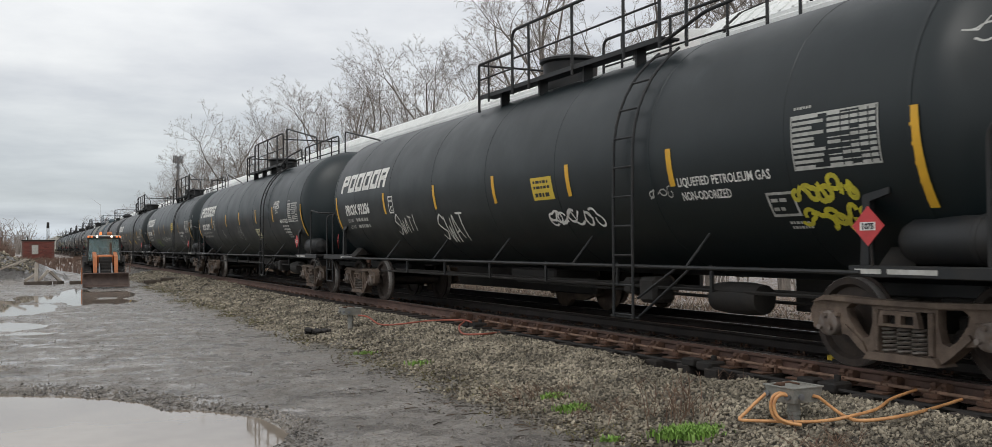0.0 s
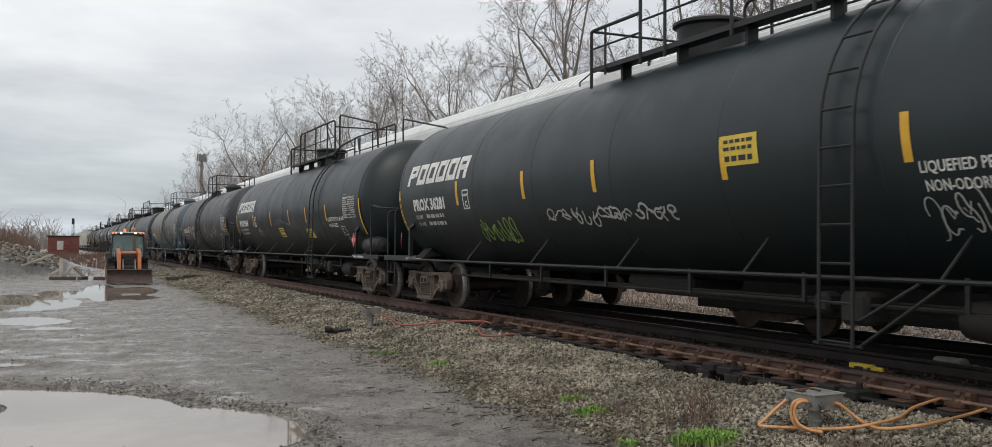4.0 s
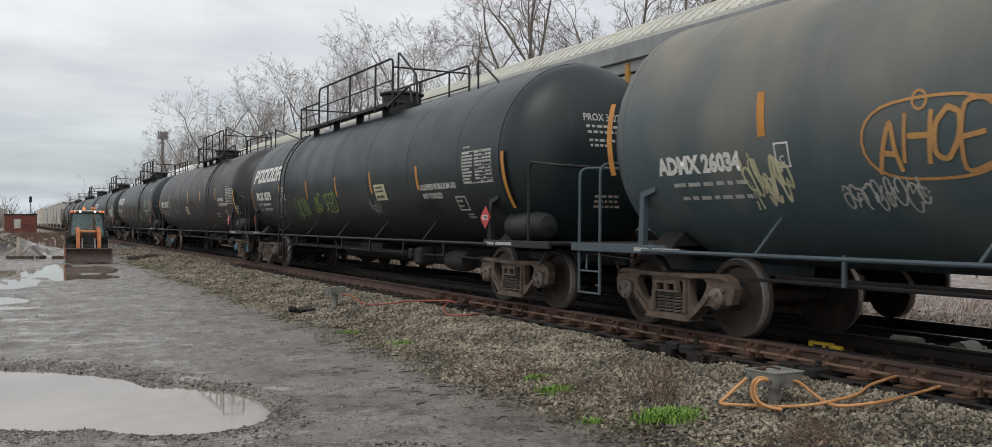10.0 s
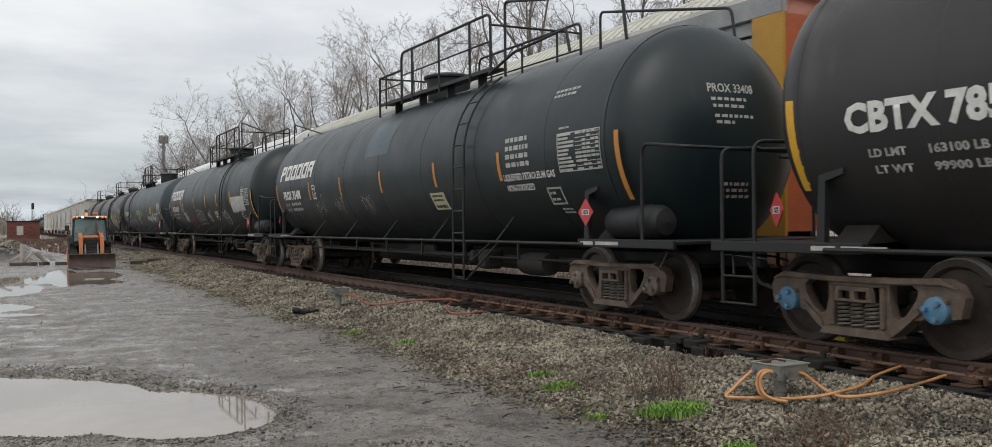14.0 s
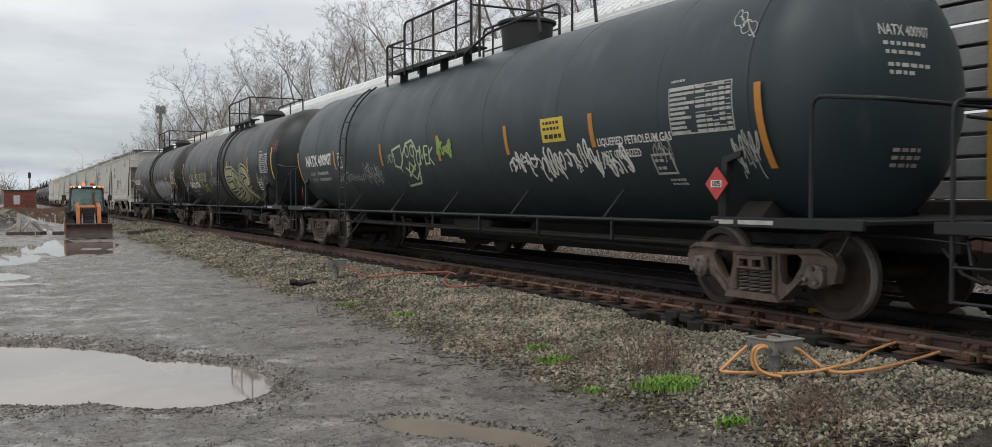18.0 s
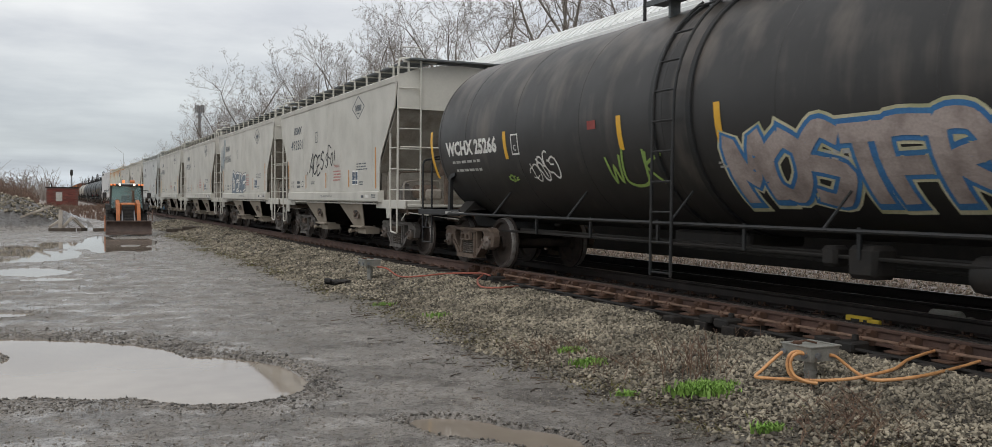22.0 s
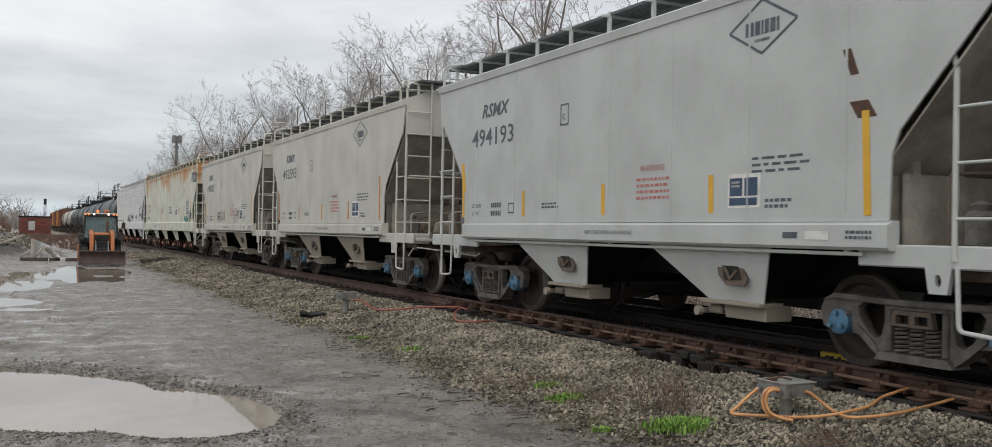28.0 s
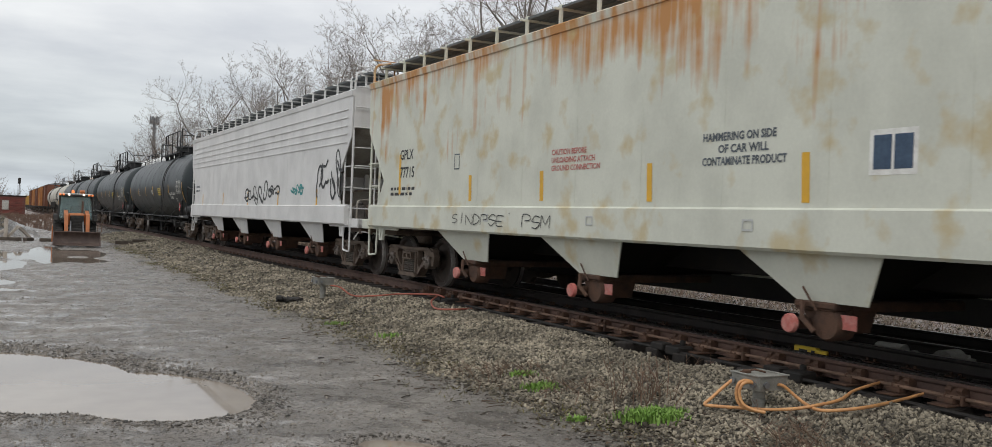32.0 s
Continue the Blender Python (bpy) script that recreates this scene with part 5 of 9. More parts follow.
def side_ladder(car, y, side, material, w=0.42, lo=0.35, top=3.75, bowed=True, rungs=10):
    """A ladder that follows the tank from the platform to below the sill."""
    r, zc = side.r + 0.10, side.zc
    ob = None
    a_top = math.asin(min(0.97, (top - zc) / r))
    path = []
    for i in range(9):
        a = a_top + (-0.02 - a_top) * i / 8
        path.append((-r * math.cos(a), zc + r * math.sin(a)))
    path += [(-r - 0.01, 1.6), (-r - 0.015, lo)]
    lad = None
    for s in (-1, 1):
        st = part("ladder_stile", Mesh().tube([(x, y + s * w / 2, z) for x, z in path], 0.019, 8), material, car)
    total = rungs
    zs = [lo + 0.04 + (top - 0.1 - lo) * i / (total - 1) for i in range(total)]
    for z in zs:
        if z > zc:
            a = math.asin(min(0.99, (z - zc) / r))
            x = -r * math.cos(a)
        else:
            x = -r - 0.01
        part("rung", Mesh().tube([(x, y - w / 2, z), (x, y + w / 2, z)], 0.014, 6), material, car)


def placard(car, x, y, z, material=None, size=0.19, turn=0.0):
    d = size / math.sqrt(2) * 1.35
    ms = Mesh().plate([[(0, -d), (d, 0), (0, d), (-d, 0)]], -0.006, 0.006, "x")
    ob = part("placard", ms, material or M_RED, car, "red and white diamond placard", pose(x, y, z, 0, 0, turn))
    w = Mesh().box(-0.008, 0, 0, 0.003, d * 0.95, d * 0.42)
    part("band", w, M_WHITE, ob)
    k = lettering("1075", d * 0.40, 0.0, 0.95, 0.004)
    wide = max(p.co.x for p in k.vertices)
    for p in k.vertices:
        p.co = (-0.0105, d * 0.40 - p.co.x / wide * d * 0.80, p.co.y - d * 0.14)
    k.materials.append(M_INK)
    part("digits", k, M_INK, ob)
    return ob


def tank_car(mark, yc, tc=15.9, length=18.35, r=TANK_R, zc=TANK_Z, paint=None, label="", frame_paint=None, style="gas", ladder=-4.2, deck=(1.5, -4.0), loop=(-4.6, -8.0), dome=-0.2, blue=False, cylinder=True, brace=5.0, gear=True):
    """A tank car: tank, seams, deck with dome, ladder, sill pipe, end platforms, trucks."""
    paint = paint or M_TANK
    fp = frame_paint or M_BLACK
    car = thing("tank_car", label, "tank car", "cars of the near train")
    side = Side("tank", r, zc)
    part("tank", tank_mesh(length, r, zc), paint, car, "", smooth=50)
    half = tc / 2
    for k in range(1, 8):
        part("weld_seam", ring(Mesh(), -length / 2 + length * k / 8, r, zc, 0.035, 0.004), paint, car)
    for s in (-1, 1):
        part("weld_seam", ring(Mesh(), s * (length / 2 - r * 0.5), r, zc, 0.05, 0.006), paint, car)
    # stub sills, bolster cradles
    for s in (-1, 1):
        ms = Mesh().box(0, s * (half + 0.35), 0.86, 0.36, 2.9, 0.34, 0.02)
        part("stub_sill", ms, fp, car)
        cr = Mesh()
        cr.plate([[(-1.30, 0.96), (1.30, 0.96), (1.24, 1.04), (1.06, 1.22), (0.95, 1.12), (0.5, 0.93), (-0.5, 0.93), (-0.95, 1.12), (-1.06, 1.22), (-1.24, 1.04)]], s * half - 0.20, s * half + 0.20, "y")
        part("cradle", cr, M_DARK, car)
        coupler(car, s * (half + 1.82), s)
        truck(car, s * half + 0.08, blue)
        part("uncoupling_lever", Mesh().tube([(-1.42, s * (half + 1.42), 0.70), (-1.36, s * (half + 1.5), 0.90), (-1.25, s * (half + 1.52), 0.92), (-0.6, s * (half + 1.66), 0.86), (-0.18, s * (half + 1.9), 0.80)], 0.014, 6), fp, car)
        pf = Mesh().box(0, s * (half + 0.98), 1.02, 2.9, 1.5, 0.05, 0.01)
        pf.box(-1.44, s * (half + 0.70), 1.00, 0.05, 2.1, 0.11, 0.01)
        pf.box(1.44, s * (half + 0.70), 1.00, 0.05, 2.1, 0.11, 0.01)
        part("end_platform", pf, fp, car)
        part("notice_strip", Mesh().box(-1.468, s * half + 0.12, 1.0, 0.004, 0.30, 0.045), M_OFFWHITE, car)
        part("notice_strip", Mesh().box(-1.468, s * half - 0.36, 1.0, 0.004, 0.52, 0.045), M_OFFWHITE, car)
        for xs_ in (-1, 1):
            x = xs_ * 1.42
            if s * xs_ > 0:
                # hoop round the corner of the platform, with its slanting brace
                y1, y2 = s * (half + 1.08), s * (half + 1.92)
                rails(car, [bend([(x, y1, 1.05), (x, y1, 2.24), (x, y2, 2.14), (-x * 0.6, y2 + s * 0.03, 2.10)], 0.16)], 0.022, fp)
                if style != "gas":
                    rails(car, [[(x, y1 + s * 0.10, 1.05), (x * 0.9, y2, 1.95)]], 0.018, fp, "handrail_brace")
            else:
                # corner ladder that hangs below the platform as a sill step
                y1, y2 = s * (half + 1.10), s * (half + 1.60)
                rails(car, [bend([(x, y1, 0.38), (x, y1, 2.10), (x * 0.55, y1 + s * 0.04, 2.12)], 0.14), bend([(x, y2, 0.38), (x, y2, 2.06), (x * 0.62, y2, 2.08)], 0.12)], 0.021, fp, "ladder_stile")
                for z in (0.39, 0.68):
                    rails(car, [[(x, y1, z), (x, y2, z)]], 0.015, fp, "rung")
        # upright bracket with a hooked head at the bolster
        jp = Mesh().plate([[(s * half + 0.14, 1.02), (s * half + 0.24, 1.02), (s * half + 0.20, 1.70), (s * half - 0.10, 1.76), (s * half - 0.10, 1.70), (s * half + 0.12, 1.64)]], -1.43, -1.36, "x")
        part("end_post", jp, fp, car)
    # sill pipe and running gear between the trucks
    for xs_ in (-1, 1):
        part("sill_pipe", Mesh().tube([(xs_ * 1.47, -half + 0.2, 0.985), (xs_ * 1.47, half + 0.1, 0.985)], 0.024, 8), fp, car)
        for k in range(5):
            y = brace - 2.55 * k
            part("pipe_bracket", Mesh().tube([(xs_ * 1.47, y, 0.985), (xs_ * 1.17, y - 0.09, 1.39)], 0.016, 6), fp, car)
    part("brake_rod", Mesh().tube([(-0.62, -half + 1.3, 0.70), (-0.62, half - 1.3, 0.72)], 0.028, 6), M_DARK, car)
    part("brake_rod", Mesh().tube([(-0.3, -half + 1.3, 0.55), (-0.3, 1.2, 0.62)], 0.022, 6), M_DARK, car)
    part("air_pipe", Mesh().tube([(-0.95, -half + 1.2, 0.70), (-0.95, half - 1.2, 0.70)], 0.022, 6), M_DARK, car)
    for k in range(6):
        part("pipe_hanger", Mesh().box(-1.02, (4.9 - 2.0 * k) * tc / 15.9, 0.85, 0.03, 0.045, 0.32), fp, car)
    if gear:
        br_ = Mesh().lathe([(0.0, -0.42), (0.17, -0.40), (0.19, -0.2), (0.19, 0.2), (0.17, 0.40), (0.0, 0.42)], 14, "y", (-0.8, -half + 2.6, 0.62))
        part("brake_cylinder", br_, M_DARK, car)
        bv = Mesh().box(-0.85, -half + 4.2, 0.66, 0.34, 0.38, 0.34, 0.05).box(-0.9, -half + 4.65, 0.7, 0.22, 0.22, 0.22, 0.04)
        part("brake_valve", bv, M_DARK, car)
    bottom = Mesh().box(0, 0.4, 0.78, 0.9, 1.6, 0.18, 0.04).lathe([(0.26, 0.62), (0.26, 0.84)], 14, "z", (0, 0.4, 0))
    part("bottom_outlet", bottom, M_DARK, car)
    if cylinder:
        ac = Mesh().lathe([(0.0, -0.60), (0.16, -0.56), (0.215, -0.45), (0.22, 0.0), (0.215, 0.45), (0.16, 0.56), (0.0, 0.60)], 20, "y", (-1.16, -half - 0.66, 1.27))
        ac.lathe([(0.222, -0.25), (0.232, -0.22), (0.222, -0.19)], 20, "y", (-1.16, -half - 0.66, 1.27))
        part("air_reservoir", ac, fp, car)
    # top: dome, deck, rails
    top = zc + r
    dm = Mesh()
    if style == "gas":
        dm.lathe([(0.44, top - 0.08), (0.45, top + 0.10), (0.47, top + 0.40), (0.53, top + 0.43), (0.53, top + 0.47), (0.40, top + 0.52), (0.001, top + 0.54)], 28, "z", (0, dome, 0))
        part("latch", Mesh().box(0, dome + 0.56, top + 0.44, 0.16, 0.24, 0.06, 0.015), fp, car)
    else:
        dm.lathe([(0.34, top - 0.08), (0.36, top + 0.18), (0.40, top + 0.20), (0.40, top + 0.25), (0.30, top + 0.36), (0.12, top + 0.42), (0.001, top + 0.43)], 24, "z", (0, dome, 0))
        part("valve_housing", Mesh().lathe([(0.16, top - 0.08), (0.16, top + 0.16), (0.001, top + 0.18)], 14, "z", (0.1, dome + 1.1, 0)), fp, car)
    part("dome", dm, fp, car)
    dk = Mesh()
    y0, y1 = deck
    for x in (-0.74, 0.74):
        dk.box(x, (y0 + y1) / 2, top + 0.035, 0.30, abs(y0 - y1), 0.04, 0.01)
        dk.box(x * 1.22, (y0 + y1) / 2, top + 0.02, 0.03, abs(y0 - y1), 0.07)
        for i in range(4):
            y = y1 + (y0 - y1) * (i + 0.5) / 4
            dk.box(x, y, top - 0.10, 0.16, 0.05, 0.24)
    part("deck", dk, M_GRATE if style != "gas" else fp, car)
    hz = 0.98
    for x in (-0.92, 0.92):
        if style == "gas":
            # low box rail at the rear, then the tall rail past the dome
            q = y0 + (y1 - y0) * 0.24
            rails(car, [bend([(x, y0, top - 0.25), (x, y0, top + 0.62), (x, q, top + 0.62)], 0.06), bend([(x, q, top - 0.1), (x, q, top + hz), (x, y1, top + hz), (x, y1, top - 0.1)], 0.16)], 0.026, fp)
            rails(car, [[(x, y0 + (q - y0) * 0.3, top - 0.1), (x, y0 + (q - y0) * 0.3, top + 0.62)]], 0.02, fp, "rail_post")
            for i in range(3):
                y = q + (y1 - q) * (0.14 + 0.33 * i)
                rails(car, [[(x, y, top - 0.1), (x, y, top + hz)]], 0.024, fp, "rail_post")
            rails(car, [[(x, y0, top + 0.34), (x, q, top + 0.34)], [(x, q, top + 0.50), (x, y1, top + 0.50)]], 0.017, fp)
        else:
            rails(car, [bend([(x, y0, top - 0.2), (x, y0, top + hz * 0.8), (x, y1, top + hz * 0.8), (x, y1, top - 0.1)], 0.1)], 0.026, fp)
            y = (y0 + y1) / 2
            rails(car, [[(x, y, top - 0.1), (x, y, top + hz * 0.8)]], 0.022, fp, "rail_post")
    rails(car, [[(-0.92, y0, top + (0.62 if style == "gas" else 0.5)), (0.92, y0, top + (0.62 if style == "gas" else 0.5))], [(-0.92, y1, top + hz * 0.8), (0.92, y1, top + hz * 0.8)]], 0.02, fp)
    if loop:
        a, b = loop
        for x in (-0.95, 0.95):
            rails(car, [bend([(x, a, top - 0.2), (x, a, top + 1.05), (x, b, top + 0.42), (x, b - 0.1, top - 0.2)], 0.12), bend([(x * 1.1, a + 0.4, top - 0.1), (x * 1.1, a - 0.5, top + 0.12), (x * 1.1, (a + b) / 2 - 0.4, top + 0.2), (x * 1.1, (a + b) / 2 - 0.5, top - 0.15)], 0.08)], 0.024, fp)
    if ladder is not None:
        for sgn in (1,):
            side_ladder(car, ladder, side, fp)
        if style == "gas":
            rails(car, [[(-1.62, ladder - 0.25, 0.36), (-1.45, ladder - 1.1, 1.0)], [(-1.62, ladder - 0.25, 0.6), (-1.45, ladder - 0.85, 1.0)], [(-1.64, ladder - 0.3, 0.36), (-1.64, ladder + 0.3, 0.36)]], 0.017, fp, "ladder_brace")
        else:
            bd = Mesh()
            ring(bd, ladder + 0.38, r, zc, 0.09, 0.03)
            ring(bd, ladder - 0.38, r, zc, 0.09, 0.03)
            part("saddle_band", bd, fp, car)
    return car, side


def gas_marks(car, side, mark, number, tc=15.9, yellow=M_YEL, notice=M_SIGNY, notice_at=(-2.2, 2.1), seed=1, odor="NON-ODORIZED", logo=True, zr=2.16, ys=(8.30, 4.95, 2.2, -0.3, -2.65, -5.0, -8.46), stack=False, block=0.0, weights=None):
    """Stencils of a pressure tank car: logo, marks, reflectors, test table, labels."""
    if logo:
        side.logo(car, 6.38, 2.72, 3.15, 0.42, M_WHITE)
        side.text(car, mark + " " + number, 7.62, 2.0, 0.31, M_WHITE, bold=0.015, name="car_mark", w=1.68)
    elif mark:
        side.text(car, mark + " " + number, 7.82, 2.06, 0.36, M_WHITE, bold=0.016, name="car_mark", w=2.12)
    if mark:
        for k, t_ in enumerate(("LD LMT", "LT WT")):
            side.text(car, t_, 7.62 - 0.03 * k, 1.83 - 0.145 * k, 0.105, M_OFFWHITE, name="weight_lettering", bold=0.004, w=0.40)
            if weights:
                side.text(car, weights[k], 7.02 - 0.03 * k, 1.83 - 0.145 * k, 0.105, M_OFFWHITE, name="weight_lettering", bold=0.004, w=1.25)
            else:
                side.bars(car, 6.55, 1.87 - 0.145 * k, 0.9, 0.085, 1, M_OFFWHITE, seed + 20 + k, 0.95, gap=0.1, words=5)
    yb = ys[1] - 0.40
    side.outline(car, yb, 2.12, 0.27, 0.36, 0.028, M_WHITE)
    side.text(car, "C", yb + 0.05, 1.99, 0.15, M_WHITE, name="class_letter", bold=0.006)
    side.bars(car, yb, 2.20, 0.19, 0.05, 1, M_WHITE, seed + 31, 0.95, gap=0.1, words=4)
    for k, y in enumerate(ys):
        big_ = k in (0, 6)
        side.patch(car, y, 1.98 if big_ else zr, 0.10, 0.92 if big_ else 0.45, yellow, lean=0.02)
    yt = ys[5] - 0.10 - block
    if stack:
        for k, t_ in enumerate(("LIQUEFIED", "PETROLEUM", "GAS")):
            side.text(car, t_, -5.3 - (0.22 if k == 2 else 0.02 * k), 2.53 - 0.13 * k, 0.155, M_WHITE, name="contents_lettering", bold=0.003, w=0.32 if k == 2 else 0.72)
        side.text(car, odor, -5.98, 1.97, 0.155, M_WHITE, name="contents_lettering", bold=0.003, w=0.95)
    else:
        side.text(car, "LIQUEFIED PETROLEUM GAS", yt, 1.93, 0.145, M_WHITE, name="contents_lettering", bold=0.003, w=1.55)
        if odor:
            side.text(car, odor, yt - 0.03, 1.77, 0.145, M_WHITE, name="contents_lettering", bold=0.003, w=0.86)
    dy = ys[6] + 0.92 - 0.7 * block
    side.dataplate(car, dy, 2.24, 1.08, 0.54, seed=seed)
    side.bars(car, dy + 0.35, 2.58, 0.3, 0.05, 1, M_OFFWHITE, seed + 3)
    side.outline(car, dy + 0.84, 1.66, 0.40, 0.28, 0.03, M_OFFWHITE)
    side.bars(car, dy + 0.84, 1.66, 0.3, 0.2, 2, M_OFFWHITE, seed + 5, 0.6, gap=0.6, words=3)
    side.bars(car, dy + 0.7, 1.45, 0.32, 0.12, 2, M_OFFWHITE, seed + 6)
    ny, nz = notice_at
    side.patch(car, ny, nz, 0.62, 0.34, notice, "emergency_notice", lean=0.03)
    side.bars(car, ny, nz + 0.06, 0.5, 0.16, 2, M_INK, seed + 7, 0.85, "notice_lettering", 0.5, 5, 0.007)
    side.bars(car, ny, nz - 0.09, 0.46, 0.08, 1, M_INK, seed + 8, 0.9, "notice_lettering", 0.25, 4, 0.007)
    part("placard_post", Mesh().tube([(-1.45, -7.9, 1.0), (-1.47, -7.9, 1.28)], 0.014, 6), M_DARK, car)
    placard(car, -1.50, -7.9, 1.41)
    placard(car, -1.25, 9.15, 1.38, turn=-22)
    head_marks(car, side, 9.175, (mark + " " + number), seed)


def plain_marks(car, side, mark, number, yellow=M_YEL, seed=1, text_y=6.45, zm=1.92, zr=2.05, w=1.9, dp=(-6.75, 2.2), ys=(7.55, 4.45, 1.6, -1.25, -4.45, -7.5), size=0.34, box=None, holder=M_CONC):
    """Stencils of a general tank car."""
    side.text(car, mark + " " + number, text_y, zm, size, M_WHITE, bold=0.015, name="car_mark", w=w)
    side.bars(car, text_y - 0.85, zm - 0.13, 1.3, 0.085, 1, M_OFFWHITE, seed, 0.9)
    side.bars(car, text_y - 0.88, zm - 0.28, 1.2, 0.085, 1, M_OFFWHITE, seed + 1, 0.9)
    by, bz = box or (ys[1] - 0.36, zr)
    bw = 0.76 if box else 1.0
    side.outline(car, by, bz, 0.26 * bw, 0.34 * bw, 0.025 * bw, M_WHITE)
    side.text(car, "C", by + 0.06 * bw, bz - 0.10 * bw, 0.14 * bw, M_WHITE, name="class_letter")
    for k, y in enumerate(ys):
        big_ = k in (0, 5)
        side.patch(car, y, zr - 0.05 if big_ else zr, 0.11, 0.92 if big_ else 0.46, yellow, lean=0.02)
    side.dataplate(car, dp[0], dp[1], 1.0, 0.56, seed=seed + 2)
    side.bars(car, dp[0] + 0.35, dp[1] + 0.36, 0.4, 0.06, 1, M_OFFWHITE, seed + 3)
    side.outline(car, -5.8, 1.64, 0.44, 0.28, 0.03, M_WHITE)
    side.bars(car, -5.8, 1.64, 0.3, 0.18, 2, M_WHITE, seed + 5, 0.6, gap=0.55, words=3)
    side.bars(car, -5.75, 1.42, 0.3, 0.1, 2, M_OFFWHITE, seed + 6)
    side.bars(car, -2.9, 1.72, 0.62, 0.14, 2, M_OFFWHITE, seed + 7)
    side.bars(car, -1.2, 1.68, 0.5, 0.10, 2, M_OFFWHITE, seed + 8)
    head_marks(car, side, 8.05, (mark + " " + number), seed)
    ph = Mesh().plate([[(-0.2, 0), (0, -0.2), (0.2, 0), (0, 0.2)]], -0.01, 0.01, "x")
    part("placard_holder", ph, holder, car, "empty metal placard holder", pose(-1.52, -6.88, 1.36))
    part("holder_post", Mesh().box(-1.49, -6.88, 1.32, 0.03, 0.06, 0.7), M_DARK, car)


def hopper_car(mark, number, yc, tc=8.7, paint=None, label="", top_len=11.25, blue=False, long=False, amber=M_ORG, bays=2, logo=True, walkway=True):
    """A covered hopper: side sheets with cut-back ends, slope sheets, sill, bays, ladders, roof and walkway."""
    paint = paint or M_HOP
    car = thing("hopper_car", label, "hopper car", "cars of the near train")
    X = 1.545
    side = Side("flat", x=-X - 0.012)
    half, tl = tc / 2, top_len / 2
    low = half + 0.10 if not long else tl - 0.25
    zt = 3.81 if not long else 3.93
    sill_lo, sill_hi = (1.17, 1.44) if not long else (1.08, 1.53)
    if long:
        out = [(-low, 1.43), (low, 1.43), (low, 1.95), (low, 2.0), (tl - 0.35, 2.5), (tl, zt - 0.9), (tl, zt), (-tl, zt), (-tl, zt - 0.9), (-tl + 0.35, 2.5), (-low, 2.0)]
        out = [(-tl + 0.55, 1.43), (tl - 0.55, 1.43), (tl - 0.95, 2.0), (tl - 0.05, 3.0), (tl, zt), (-tl, zt), (-tl + 0.05, 3.0), (-tl + 0.95, 2.0)]
    else:
        out = [(-low, 1.43), (low, 1.43), (low + 0.02, 2.02), (low + 0.10, 2.22), (low + 0.95, 3.15), (low + 1.03, 3.22), (tl, zt), (-tl, zt), (-low - 1.03, 3.22), (-low - 0.95, 3.15), (-low - 0.10, 2.22), (-low - 0.02, 2.02)]
    for s in (-1, 1):
        part("side_sheet", Mesh().plate([out], s * X - 0.012, s * X + 0.012, "x"), paint, car, smooth=20)
    # faint pressed seams
    for k in range(7 if not long else 13):
        y = -low + 0.5 + (2 * low - 1.0) * k / (6 if not long else 12)
        part("side_seam", Mesh().box(-X - 0.013, y, 2.62, 0.006, 0.03, 2.2, 0.002), paint, car)
    # side sill
    for s in (-1, 1):
        si = Mesh().plate([[(s * (X + 0.02), sill_lo), (s * (X + 0.05), sill_lo + 0.03), (s * (X + 0.05), sill_hi - 0.04), (s * (X - 0.02), sill_hi), (s * (X - 0.10), sill_hi), (s * (X - 0.10), sill_lo)]], -low - 0.02, low + 0.02, "y")
        part("side_sill", si, paint, car)
        pp = Mesh().tube([(s * (X - 0.02), -low + 0.3, 1.135), (s * (X - 0.02), low - 0.3, 1.135)], 0.02, 6)
        for k in range(7):
            pp.box(s * (X - 0.03), -low + 0.5 + (2 * low - 1) * k / 6, 1.155, 0.03, 0.06, 0.05)
        part("train_line_pipe", pp, paint, car)
        # eave, roof edge
        ev = Mesh().plate([[(s * (X + 0.03), zt - 0.03), (s * (X + 0.045), zt + 0.08), (s * (X - 0.03), zt + 0.12), (s * (X - 0.06), zt - 0.03)]], -tl, tl, "y")
        part("eave", ev, paint, car)
    roof = [(-X, zt), (-X * 0.98, zt + 0.12), (-1.1, zt + 0.27), (-0.5, zt + 0.37), (0, zt + 0.40), (0.5, zt + 0.37), (1.1, zt + 0.27), (X * 0.98, zt + 0.12), (X, zt)]
    part("roof", Mesh().plate([roof], -tl + 0.02, tl - 0.02, "y"), paint, car, smooth=20)
    lid = Mesh().lathe([(0.30, zt + 0.36), (0.30, zt + 0.50), (0.05, zt + 0.53)], 16, "z").data("hatch", paint)
    for k in range(6):
        part("hatch", lid, paint, car, "", pose(0, -tl + 1.2 + (2 * tl - 2.4) * k / 5, 0))
    # slope sheets and end bulkheads
    for s in (-1, 1):
        sl = Mesh()
        xx = X - 0.02
        yt, yb = s * (tl - 0.1), s * (half - 0.55 if not long else tl - 3.1)
        sl.add([(-xx, yt, 3.2), (xx, yt, 3.2), (xx, yb, 1.25), (-xx, yb, 1.25), (-xx, yt - s * 0.03, 3.2), (xx, yt - s * 0.03, 3.2), (xx, yb - s * 0.03, 1.25), (-xx, yb - s * 0.03, 1.25)], [(0, 1, 2, 3), (7, 6, 5, 4), (0, 4, 5, 1), (2, 6, 7, 3), (0, 3, 7, 4), (1, 5, 6, 2)])
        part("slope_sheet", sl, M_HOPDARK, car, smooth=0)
        eb = Mesh().box(0, s * (tl - 0.02), (zt + 3.2) / 2, 2 * xx, 0.03, zt - 3.2)
        part("end_sheet", eb, paint, car)
        bh = Mesh()
        yb2 = s * (half + 0.02 if not long else tl - 1.6)
